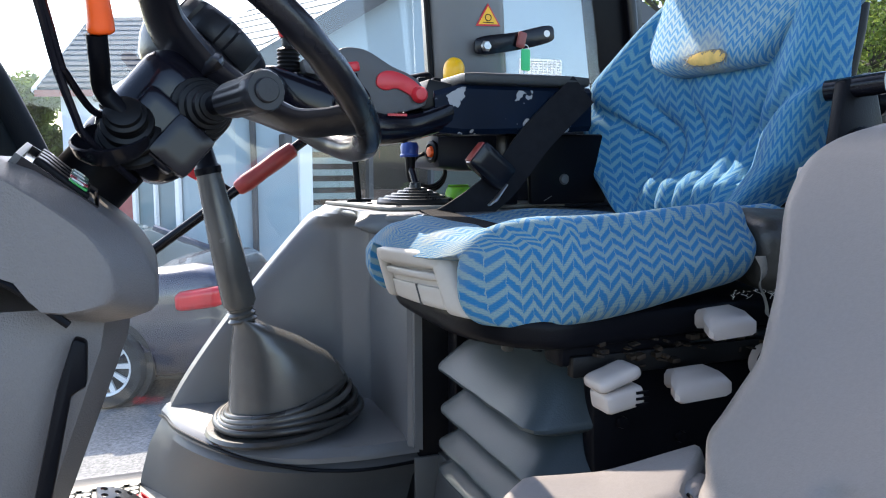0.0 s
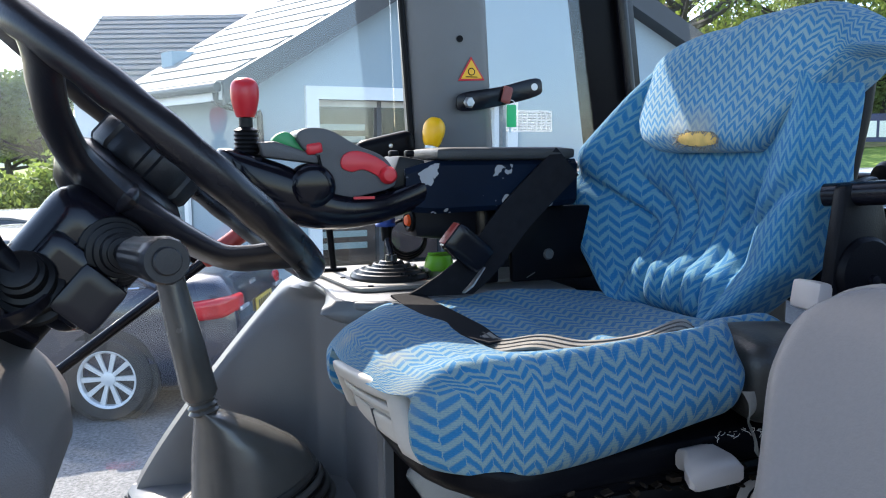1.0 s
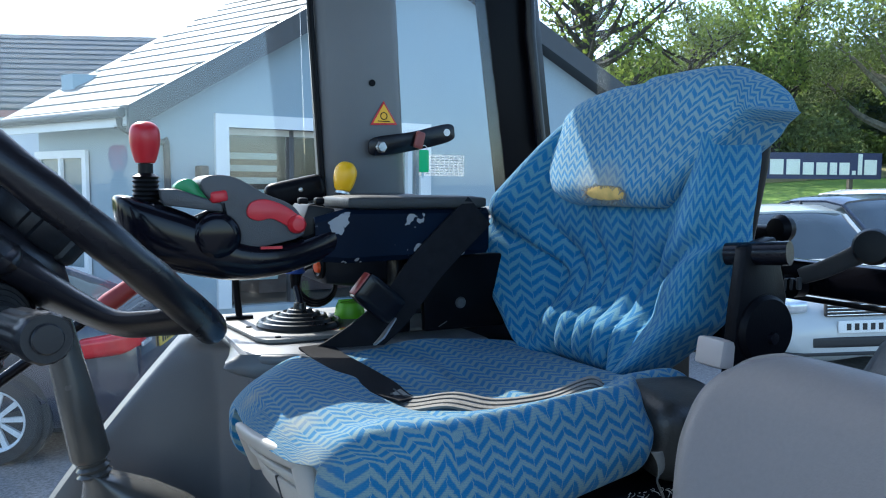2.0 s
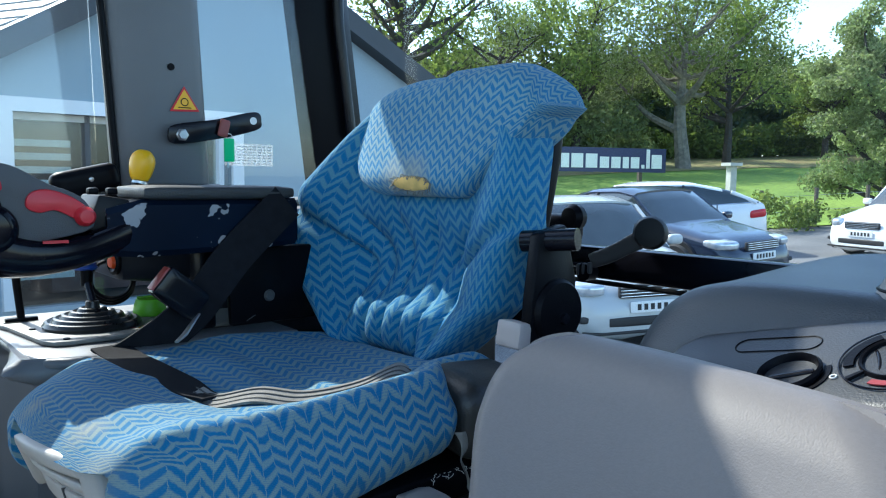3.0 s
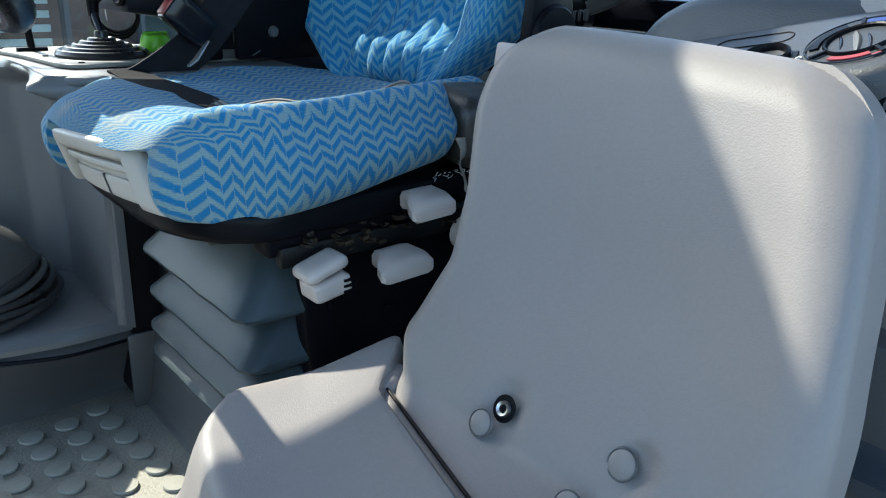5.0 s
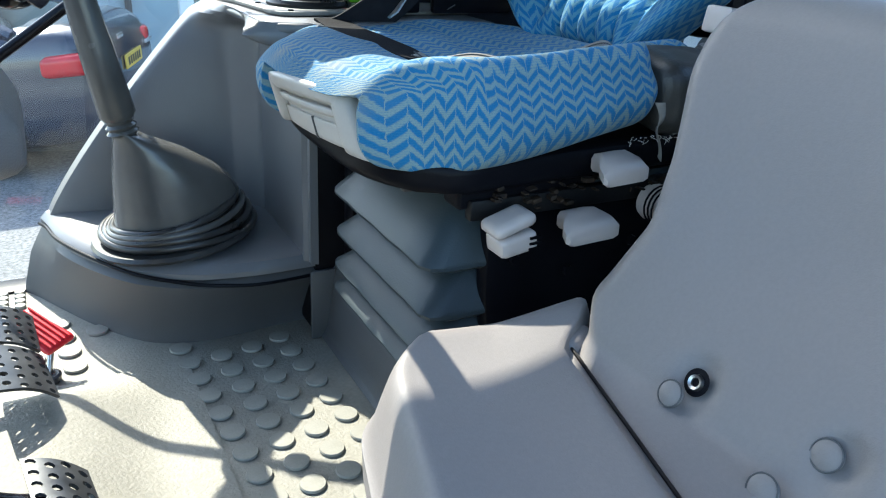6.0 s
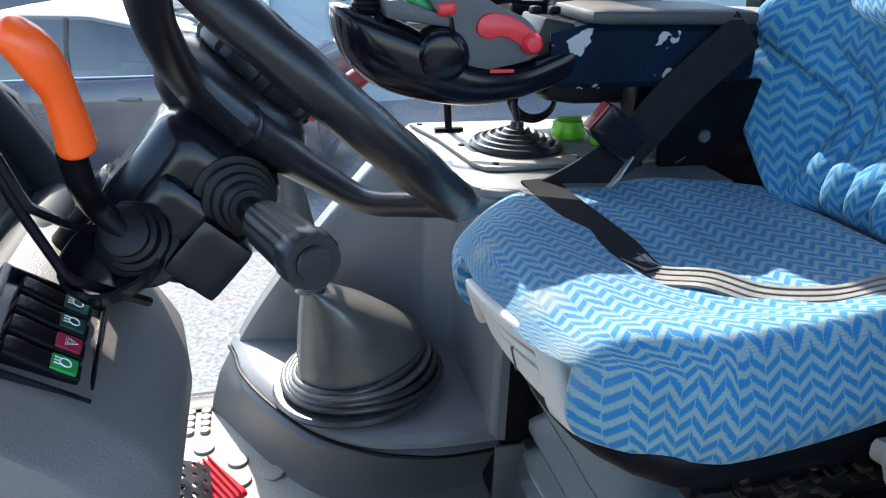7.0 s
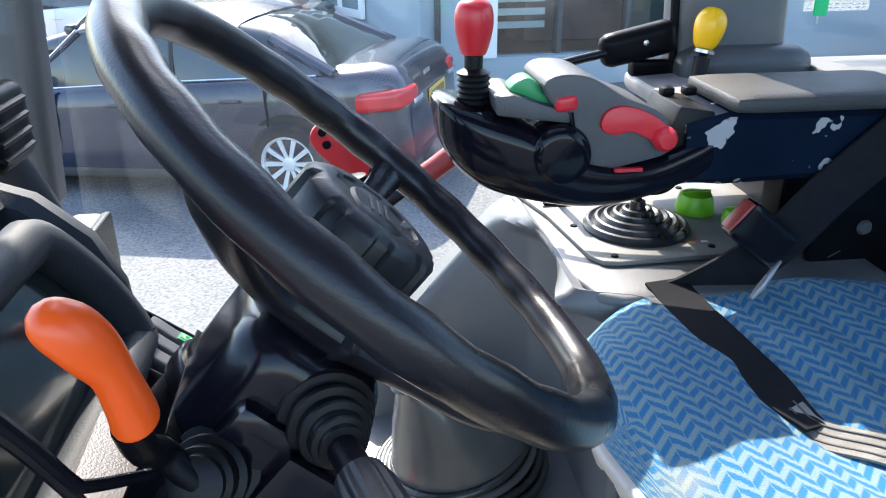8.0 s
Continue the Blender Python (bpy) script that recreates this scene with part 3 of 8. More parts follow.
head = part("headrest", rbox((0.779, 0.852, 0.772), (0.043, 0.205, 0.082), 0.036, 30, head_warp, uv=lambda p: (p.y * 1.2 + 0.006 + math.copysign(p.x + 0.043, p.y) * smooth(0.15, 0.20, abs(p.y)), p.z * 1.3 + (p.x + 0.043) * smooth(0.055, 0.08, p.z))), FABRIC_WORN, seat,
            "worn upper pad with a tear")

def head_skin(y, z, out=0.0):
    """A place on the front of the headrest."""
    zl = z - 0.772
    v = (zl + 0.082) / 0.164
    w = float(np.interp(v, (0.0, 0.12, 0.3, 0.5, 0.8, 1.0), (0.58, 0.78, 0.93, 0.99, 1.0, 0.86)))
    yl = (y - 0.852 + 0.022 * smooth(0.3, 1.0, v)) / w
    dz = max(0.0, abs(zl) - 0.046)
    dy = max(0.0, abs(yl) - 0.169)
    back = 0.036 - math.sqrt(max(0.0, 0.036 ** 2 - dz * dz - dy * dy))
    q = head_warp(Vector((-0.043 + back, yl, zl)))
    return Vector((0.779, 0.852, 0.772)) + q + Vector((-out, 0, 0))


_tear = bmesh.new()
_ring, _in = [], []
for k in range(30):
    w = 2 * math.pi * k / 30
    r = 1 + 0.16 * noise.noise(Vector((math.cos(w) * 2, math.sin(w) * 2, 5.0)))
    _ring.append(_tear.verts.new(head_skin(0.862 + 0.040 * r * math.cos(w), 0.7075 + 0.0095 * r * math.sin(w), 0.0012)))
    _in.append(_tear.verts.new(head_skin(0.862 + 0.032 * r * math.cos(w), 0.7075 + 0.0065 * r * math.sin(w), 0.0022)))
for k in range(30):
    _tear.faces.new((_ring[k], _ring[(k + 1) % 30], _in[(k + 1) % 30], _in[k]))
_tear.faces.new(_in)
bmesh.ops.recalc_face_normals(_tear, faces=_tear.faces[:])
_hp = [head_skin(0.852 + 0.168 * math.cos(w), 0.772 + 0.0745 * math.sin(w), -0.010) for w in (math.pi * (1.0 + k / 24) for k in range(25))]
part("piping", tube([p + Vector((0.004, 0, -0.004)) for p in _hp], 0.0030, 7), BLACK, head, "dark piped edge")
part("torn_foam", _tear, FOAM, head, "yellow foam showing through the tear")
_fr = bmesh.new()
random.seed(4)
for k in range(60):
    w = 2 * math.pi * k / 60
    a = head_skin(0.862 + 0.0415 * math.cos(w), 0.7075 + 0.0105 * math.sin(w), 0.001)
    b = a + Vector((-0.002 - 0.002 * random.random(), random.uniform(-0.005, 0.005), random.uniform(-0.006, 0.003)))
    tube([a, (a + b) / 2 + Vector((0, 0, 0.001)), b], 0.0006, 4, bm=_fr)
tagged(part("frayed_edge", _fr, WEBBING_W, head, "frayed threads round the tear"), kind="stuff")
part("pan", rbox((0.50, SY, 0.392), (0.205, 0.215, 0.020), 0.016, 14, warp=lambda p: Vector((p.x + 0.07 * (abs(p.y) / 0.215) ** 4 * smooth(0.05, -0.2, p.x), p.y, p.z + 0.02 * (p.x + 0.2)))), BLACK, seat, "black seat pan")
part("pan_skirt", rbox((0.545, 0.668, 0.388), (0.165, 0.022, 0.020), 0.010, 10, warp=lambda p: Vector((p.x, p.y, p.z + 0.06 * p.x - 0.006 * smooth(0.0, -0.16, p.x)))), BLACK, seat)
part("suspension_side", rbox((0.570, 0.668, 0.205), (0.148, 0.016, 0.150), 0.016, 10, warp=lambda p: Vector((p.x + 0.12 * max(0.0, 0.05 - p.z), p.y, p.z))), BLACK, seat, "black steel side of the suspension")
for bx, bz in ((0.455, 0.290), (0.53, 0.265), (0.62, 0.290), (0.66, 0.200)):
    part("bolt", lathe([(0.0, 0.005), (0.006, 0.0045), (0.007, 0.0)], (bx, 0.648, bz), (0, -1, 0), 8), BLACK, seat)

PA, PB, PC, PD = Vector((0.250, 0.872, 0.464)), Vector((0.286, 0.735, 0.469)), Vector((0.292, 0.690, 0.407)), Vector((0.277, 0.908, 0.397))
PN = Vector((-0.93, -0.33, 0.12)).normalized()


def on_panel(p):
    """Panel's own sheet: x from the far to the near end, y up, z outwards."""
    a, h = (p.x + 1) / 2, (p.y + 1) / 2
    bow = 0.010 * (1 - p.x * p.x)
    return (PD.lerp(PC, a)).lerp(PA.lerp(PB, a), h) + PN * (p.z + bow)


def slab(a0, a1, h0, h1, n0, n1, r=0.004, k=6):
    """Rounded slab on the panel's sheet, between shares of its length and height."""
    lx, ly = 0.090, 0.036
    c = Vector(((a0 + a1) / 2 * lx, (h0 + h1) / 2 * ly, (n0 + n1) / 2))
    return rbox((0, 0, 0), ((a1 - a0) / 2 * lx, (h1 - h0) / 2 * ly, (n1 - n0) / 2), r, k,
                warp=lambda p: on_panel(Vector(((p.x + c.x) / lx, (p.y + c.y) / ly, p.z + c.z))))


panel = part("front_panel", slab(-1.05, 1.04, -0.95, 1.0, -0.045, -0.010), CREAM, seat, "cream plastic front panel with two slots")
part("top_band", slab(-1.0, 1.0, 0.40, 1.02, -0.028, 0.004, 0.008, 8), CREAM, panel)
part("far_cheek", slab(-1.08, -0.86, -1.0, 0.96, -0.030, 0.003, 0.007), CREAM, panel)
part("near_cheek", slab(0.66, 1.10, -1.05, 0.92, -0.030, 0.003, 0.008), CREAM, panel)
part("slot_lip", slab(-0.88, 0.68, -0.02, 0.30, -0.016, -0.001, 0.005), CREAM, panel)
part("lower_lid", slab(-0.88, 0.68, -0.98, -0.22, -0.020, -0.006, 0.004), CREAM, panel)
part("lid_seam", slab(0.02, 0.05, -0.98, -0.22, -0.010, -0.0045, 0.0008, 3), GREY_DARK, panel)
part("hook", rbox((0.345, 0.70, 0.374), (0.006, 0.006, 0.009), 0.003, 3), RUST_STEEL, seat)

# rubber bellows: each fold a hip-roofed slab that narrows upwards
for i, (zt, zu, gx, gy) in enumerate(((0.284, 0.352, 0.000, 0.0), (0.224, 0.284, -0.003, 0.0), (0.175, 0.226, 0.000, 0.003), (0.138, 0.176, 0.000, 0.004))):
    def fold_ring(z, s):
        x0, x1, y0, y1 = 0.352 - gx + s, 0.70, 0.658 - gy + s * 0.5, 0.958 - s * 0.9
        c = 0.022
        sag = 0.0025 * min(1.0, s / 0.03)
        front = [(x0 + 0.0008 * math.sin(9 * k + i), y0 + c + (y1 - y0 - 2 * c) * (1 - k / 6), z - sag * math.sin(math.pi * k / 6)) for k in range(7)]
        return front + [(x0 + c * 0.3, y0 + c * 0.3, z), (x0 + c, y0, z), (x1, y0, z), (x1, y1, z), (x0 + c, y1, z), (x0 + c * 0.3, y1 - c * 0.3, z)]
    _b = loft([fold_ring(zt - 0.012, 0.040), fold_ring(zt - 0.006, 0.012), fold_ring(zt - 0.001, 0.001), fold_ring(zt + 0.003, 0.0), fold_ring(zt + 0.008, 0.003), fold_ring((zt + zu) / 2 + 0.004, 0.028), fold_ring(zu, 0.058)])
    part("bellows_fold", _b, BELLOWS, seat)
part("bellows_neck", loft([[(x0, 1.0 - x0 * 0.12, z), (x0 + 0.02, 0.672, z), (0.44, 0.655, z), (0.70, 0.655, z), (0.70, 0.955, z), (x0 + 0.02, 0.955, z)] for x0, z in ((0.405, 0.330), (0.395, 0.352), (0.385, 0.372), (0.372, 0.388))]), BELLOWS, seat, "grey-green rubber neck under the pan")
for by, bz in ((0.90, 0.366), (0.80, 0.362), (0.70, 0.366)):
    part("neck_bolt", lathe([(0.0, 0.010), (0.005, 0.009), (0.006, 0.0)], (0.384, by, bz), (-1, 0, 0.1), 8), BLACK, seat)
part("base", prism([(0.366, 0.003), (0.374, 0.010), (0.380, 0.030), (0.392, 0.122), (0.72, 0.122), (0.72, 0.003)], "y", 0.60, 1.10, 0.003), GREY_DARK, seat, "dark grey moulded plinth")
# Black box added: the bracket and the shaded gap behind it in one colour.
part("shaded_gap_bracket", rbox((0.56, 0.998, 0.235), (0.165, 0.018, 0.140), 0.008, 6), BLACK, seat)
part("slide_rail", box(0.39, 0.72, 0.640, 0.654, 0.345, 0.368, 0.003), RUBBER, seat)
random.seed(8)
_b = bmesh.new()
for k in range(34):
    x, z = random.uniform(0.40, 0.64), random.uniform(0.352, 0.380)
    rbox((x, random.uniform(0.626, 0.646), z), (random.uniform(0.0015, 0.0065), 0.005, random.uniform(0.001, 0.003)), 0.001, 2, bm=_b,
         turn=Matrix.Rotation(random.uniform(-0.4, 0.4), 3, "Y"))
RUST = mat("rusty_greasy_steel", (0.018, 0.013, 0.010), 0.6, metal=0.3, var=0.5, scale=90, color2=(0.050, 0.030, 0.017), bump=0.4, bscale=300)
tagged(part("mechanism", _b, RUST, seat, "rusty greasy slide mechanism"), kind="stuff")


def lever(x, z, w, d, tilt):
    """A flared paddle that points towards the door."""
    rings = []
    for s, wk, th, dz in ((0.0, 0.55, 0.010, 0.0), (0.35, 0.62, 0.011, 0.004), (0.7, 0.95, 0.010, 0.0), (0.92, 1.0, 0.009, -0.005), (1.0, 0.9, 0.005, -0.008)):
        y = 0.632 - d * s
        c = Vector((x, y, z + dz))
        t = Vector((math.cos(tilt), 0, math.sin(tilt)))
        u = Vector((-t.z, 0, t.x))
        h = w * wk
        rings.append([c + t * a * h + u * b * th for a, b in ((-1, -0.5), (-0.8, -1), (0.8, -1), (1, -0.5), (1, 0.5), (0.8, 1), (-0.8, 1), (-1, 0.5))])
    return loft(rings)


part("tilt_lever", lever(0.548, 0.399, 0.030, 0.043, 0.05), LEVER_W, seat, "off-white plastic adjusting lever")
part("slide_lever", lever(0.514, 0.338, 0.035, 0.043, 0.04), LEVER_W, seat, "off-white plastic adjusting lever")
part("height_lever", rbox((0.418, 0.612, 0.353), (0.025, 0.019, 0.0075), 0.008, 6, turn=Matrix.Rotation(-0.30, 3, "Y")), LEVER_W, seat, "off-white plastic adjusting lever")
_l2 = part("weight_knob", rbox((0.424, 0.612, 0.332), (0.022, 0.018, 0.011), 0.006, 6, turn=Matrix.Rotation(-0.16, 3, "Y")), LEVER_W, seat, "off-white ribbed knob")
for k in range(3):
    part("slit", box(0.434, 0.448, 0.5925, 0.5955, 0.326 + 0.006 * k, 0.3285 + 0.006 * k), BLACK, _l2)
_l3 = part("ride_knob", lathe([(0.0, 0.03), (0.018, 0.028), (0.022, 0.012), (0.022, 0.006), (0.02, 0.004), (0.02, 0.0)], (0.625, 0.632, 0.345), (0, -1, 0), 18), LEVER_W, seat, "off-white round knob")
for k in range(3):
    part("groove", ring_on((0.625, 0.616 - 0.006 * k, 0.345), (0, 1, 0), 0.0222, 0.0012, 18, 6), BLACK, _l3)
# recliner on the door side
side = part("side_bracket", prism([(0.705, 0.47), (0.712, 0.58), (0.722, 0.655), (0.765, 0.665), (0.785, 0.60), (0.775, 0.50), (0.745, 0.46)], "y", 0.628, 0.645, 0.004), BLACK, seat, "black recliner bracket")
part("recliner_disc", lathe([(0.0, 0.014), (0.034, 0.013), (0.038, 0.008), (0.038, 0.0)], (0.752, 0.634, 0.566), (0, -1, 0), 28), BLACK, side)
part("disc_screw", lathe([(0.0, 0.019), (0.006, 0.018), (0.007, 0.013)], (0.755, 0.634, 0.559), (0, -1, 0), 10), BLACK_SATIN, side)
part("recliner_bar", tube([(0.728, 0.66, 0.645), (0.752, 0.60, 0.650)], [0.012, 0.0125], 16), BLACK_SATIN, side)
part("bracket_slot", rbox((0.760, 0.6275, 0.575), (0.003, 0.002, 0.010), 0.001, 2), GREY_DARK, side)
part("recline_lever", rbox((0.706, 0.648, 0.543), (0.012, 0.019, 0.015), 0.004, 5, turn=Matrix.Rotation(0.15, 3, "Y")), LEVER_W, seat, "off-white recline lever")
part("back_shell", rbox((0.868, 0.900, 0.64), (0.016, 0.14, 0.14), 0.012, 6, warp=lambda p: Vector((p.x + 0.22 * p.z, p.y, p.z))), BLACK, seat)
part("vinyl_corner", rbox((0.670, 0.662, 0.461), (0.060, 0.048, 0.042), 0.026, 14,
     warp=lambda p: Vector((p.x, p.y, p.z + 0.010 * smooth(-0.05, 0.05, p.y) - 0.10 * max(0.0, p.x) + 0.002 * noise.noise(p * 40)))), VINYL_DARK, seat, "dark worn vinyl corner of the cushion")
for k in range(6):
    part("stitch", tube([(0.652 + 0.006 * k, 0.6235 + 0.004 * (k % 2), 0.478 - 0.001 * k), (0.655 + 0.006 * k, 0.617, 0.473 - 0.001 * k)], 0.0006, 5), WEBBING_W, seat)
part("torn_lining", sheet(lambda u, v: (0.592 + 0.014 * v + 0.012 * (u - 0.5) * (1.1 - v) * math.sin(1 + 3 * v) + 0.003 * math.sin(9 * v), 0.608 - 0.004 * math.sin(5 * v + 2 * u), 0.466 - 0.062 * v - 0.006 * u * math.sin(7 * v)), 6, 14, 0.0015, (0, 1, 0)), WEBBING_W, seat, "pale torn lining hanging from the seam")
random.seed(11)
_b = bmesh.new()
for k in range(9):
    a = Vector((0.672 + 0.002 * k, 0.607, 0.452 - 0.003 * k))
    tube(spline([a, a + Vector((0.003, -0.004, -0.02)), a + Vector((random.uniform(-0.004, 0.006), -0.003, -0.035 - 0.012 * random.random()))], 3), [0.0022] * 3 + [0.0015] * 2 + [0.0008] * 2, 5, bm=_b)
for k in range(26):
    a = Vector((random.uniform(0.555, 0.625), 0.607, 0.428 + random.uniform(-0.003, 0.003)))
    d = Vector((random.uniform(-0.010, 0.010), random.uniform(-0.006, 0.0), random.uniform(-0.007, 0.003)))
    tube([a, a + d * 0.4 + Vector((0.001, -0.001, 0.0005)), a + d * 0.8], 0.00028, 4, bm=_b)
tagged(part("loose_threads", _b, mat("pale_loose_threads", (0.55, 0.52, 0.47), 0.9), seat, "pale frayed threads"), kind="stuff")

# ---- seat belt ----
belt = thing("seat_belt", "dark webbing lap belt with a worn end and red-buttoned buckle", "seat belt", (0.47, 1.0, 0.48))


def strap(pts, width, across, thick=0.0016, k=8, taper=1.0):
    """A flat band that may narrow over its last third."""
    pts = spline(pts, k)
    a = Vector(across).normalized() * width / 2
    bm = bmesh.new()
    rows = []
    for i, p in enumerate(pts):
        t = (pts[min(i + 1, len(pts) - 1)] - pts[max(i - 1, 0)]).normalized()
        s = (a - t * a.dot(t)).normalized() * width / 2 * (1 + (taper - 1) * smooth(0.62, 1.0, i / (len(pts) - 1)))
        nrm = t.cross(s).normalized() * thick
        rows.append([p - s - nrm, p + s - nrm, p + s + nrm, p - s + nrm])
    return loft(rows, bm=bm)


def on_cushion(x, y):
    fx = (x - 0.25) / 0.45
    return 0.4475 + 0.05 + 0.030 * fx - 0.036 * (1 - (abs(y - SY) / 0.24) ** 2) * smooth(0.05, 0.45, fx) + 0.014 * smooth(0.11, 0.19, SY - y) - 0.012 * smooth(0.08, 0.22, y - SY) - 0.018 * smooth(0.6, 1.0, fx) * smooth(0.0, 0.2, y - SY) - 0.016 * (1 - smooth(0.0, 0.22, fx))


CREASE = mat("grey_belt_crease", (0.085, 0.08, 0.075), 0.8)
part("webbing", strap([(x, y, on_cushion(x, y)) for x, y in ((0.398, 1.080), (0.404, 1.04), (0.412, 0.98), (0.420, 0.92), (0.427, 0.87), (0.434, 0.836))], 0.048, (1, 0.12, 0), taper=0.5), WEBBING, belt)
part("webbing_end", strap([(x, y, on_cushion(x, y) + 0.005 * math.sin(4.0 * i)) for i, (x, y) in enumerate(((0.424, 0.862), (0.434, 0.833), (0.466, 0.792), (0.500, 0.756), (0.545, 0.724), (0.585, 0.708), (0.603, 0.704)))], 0.028, (1, 0.9, 0.45)), WEBBING_W, belt, "pale worn end of the webbing")
for _o in (-0.008, 0.0, 0.008):
    part("crease", strap([(x + _o * 0.7, y + _o * 0.7, on_cushion(x, y) + _o * 0.35 + 0.0022 + 0.005 * math.sin(4.0 * i)) for i, (x, y) in enumerate(((0.424, 0.862), (0.434, 0.833), (0.466, 0.792), (0.500, 0.756), (0.545, 0.724), (0.585, 0.708), (0.603, 0.704)))], 0.0012, (1, 0.9, 0.45), 0.0006), CREASE, belt)
part("stay", strap([(0.640, 1.052, 0.680), (0.56, 1.053, 0.605), (0.50, 1.062, 0.53), (0.43, 1.075, 0.478), (0.39, 1.08, 0.462)], 0.055, (0.7, 0, -0.7), 0.002), WEBBING, belt)
_q = Matrix.Rotation(radians(40), 3, "Y")
_bk = part("buckle", rbox((0.478, 1.045, 0.560), (0.034, 0.014, 0.022), 0.006, 6, turn=_q), BLACK_SATIN, belt)
part("button", rbox(Vector((0.478, 1.045, 0.560)) + _q @ Vector((-0.0335, 0, 0.0)), (0.003, 0.010, 0.018), 0.002, 3, turn=_q), RED_DARK, _bk, "dark red release button")
part("tongue", tube([(0.50, 1.035, 0.532), (0.475, 1.02, 0.510), (0.46, 1.01, 0.503)], [0.003, 0.0048, 0.003], 8, flat=0.5), STEEL, belt, "steel belt tongue")

# ---- passenger seat ----
pseat = thing("passenger_seat", "grey moulded plastic passenger seat with a folding base", "seat", (0.42, 0.32, 0.0))


def seam_x(y):
    return 0.382 - 0.27 * (0.46 - y)


def pback(s, t):
    """Backrest front: t up from the seam over a short flat, s from the seat's far edge to the door side; the rim rolls back all round."""
    u, v = 0.5 - 0.5 * math.cos(math.pi * s), (math.sin(math.pi * t / 2) if t < 1 else 1.0)
    z = 0.318 + (0.277 - 0.008 * u * u) * max(0.0, (v - 0.12) / 0.88)
    yl = soft(z, (0.318, 0.345, 0.365, 0.41, 0.46, 0.53, 0.555, 0.570, 0.582, 0.590, 0.596, 0.602), (0.452, 0.470, 0.462, 0.449, 0.460, 0.487, 0.491, 0.488, 0.480, 0.468, 0.448, 0.41), 0.006)
    yr = soft(z, (0.318, 0.40, 0.47, 0.52, 0.55, 0.57, 0.585, 0.595, 0.602), (0.114, 0.120, 0.137, 0.153, 0.168, 0.186, 0.208, 0.230, 0.258))
    y = yl + (yr - yl) * u
    c = (y - 0.31) / 0.18
    x = soft(z, (0.318, 0.335, 0.35, 0.42, 0.50, 0.58, 0.602), (0.388, 0.398, 0.408, 0.448, 0.492, 0.530, 0.540), 0.008)
    x -= 0.022 * c * c * smooth(0.30, 0.45, z) * smooth(0.62, 0.5, z)
    if v < 0.12:
        f = v / 0.12
        x = seam_x(y) + (x - seam_x(y)) * f
        z = 0.302 + 0.016 * f
    x += 0.016 * math.sin(math.pi * u) * math.exp(-((z - 0.430) / 0.062) ** 2)
    roll = max(0.0, (0.075 - u) / 0.075, (u - 0.89) / 0.11)
    over = max(0.0, (v - 0.90) / 0.10)
    k = min(1.0, math.hypot(roll, over))
    x += 0.030 * (1 - math.sqrt(max(0.0, 1 - k * k)))
    for sy, sz, r in ((0.330, 0.334, 0.017), (0.219, 0.344, 0.014)):
        x += 0.008 * math.exp(-(((y - sy) / r) ** 2 + ((z - sz) / r) ** 2) ** 2)
    return (x, y, z)


pb = part("backrest", sheet(pback, 90, 96, 0.030, (0.95, 0, -0.2)), GREY_LIGHT, pseat)
_n = Vector((-0.88, 0, 0.46))
part("screw", lathe([(0.0034, -0.002), (0.0034, 0.004), (0.0055, 0.005), (0.0066, 0.001), (0.0066, -0.003)], Vector((0.4035, 0.330, 0.334)), _n, 16, ends=False), STEEL, pb, "steel socket screw in its recess")
part("screw_recess", lathe([(0.0, 0.0), (0.0085, 0.0), (0.0095, 0.0025), (0.0105, 0.0026)], Vector((0.404, 0.330, 0.334)), _n, 24), BLACK, pb)
for cx, cy, cz, r in ((0.3865, 0.338, 0.3255, 0.0094), (0.4065, 0.228, 0.3435, 0.0098), (0.374, 0.242, 0.3175, 0.0100)):
    c_ = part("cap", lathe([(0.0, 0.0012), (r * 0.85, 0.0011), (r, 0.0), (r, -0.004)], (cx - 0.001, cy, cz), _n, 22), GREY_LIGHT, pb)
    part("cap_gap", ring_on((cx - 0.001, cy, cz), _n, r * 1.05, 0.0007, 24, 6), GREY_DARK, c_)


def pcush(u, v):
    """Folding base: u from the hinge forward, v from the far edge to the door side."""
    y = 0.515 - 0.40 * v + 0.02 * u
    x = seam_x(y) - 0.006 - 0.180 * u
    z = 0.318 - 0.010 * math.sin(math.pi * u) * math.sin(math.pi * v)
    z -= 0.060 * smooth(0.78, 1.0, u) ** 2 + 0.045 * smooth(0.10, 0.0, v) ** 2 + 0.045 * smooth(0.92, 1.0, v) ** 2 + 0.012 * smooth(0.05, 0.0, u)
    x += 0.06 * smooth(0.25, 0.0, v) ** 2 * u
    # the ear that laps over the hinge at the far corner
    ear = smooth(0.22, 0.09, v) * smooth(-0.01, 0.07, v) * smooth(0.40, 0.0, u)
    x += 0.046 * ear
    z += 0.012 * ear - 0.010 * smooth(0.06, 0.0, u) * ear
    return (x, y, z)


part("cushion", sheet(pcush, 48, 48, 0.03, (0.05, 0, -1)), GREY_LIGHT, pseat)
part("hinge_roll", tube(spline([(0.374, 0.44, 0.300), (0.336, 0.30, 0.296), (0.290, 0.13, 0.292)], 6), 0.0095, 12), GREY_LIGHT, pseat)
part("seam_gap", tube(spline([(seam_x(y) - 0.001, y, 0.3095) for y in (0.455, 0.38, 0.30, 0.22, 0.13)], 5), 0.0016, 8), BLACK, pseat)
part("hinge_tab", rbox((0.388, 0.455, 0.304), (0.022, 0.016, 0.012), 0.011, 8, turn=Matrix.Rotation(0.3, 3, "Z")), GREY_LIGHT, pseat)
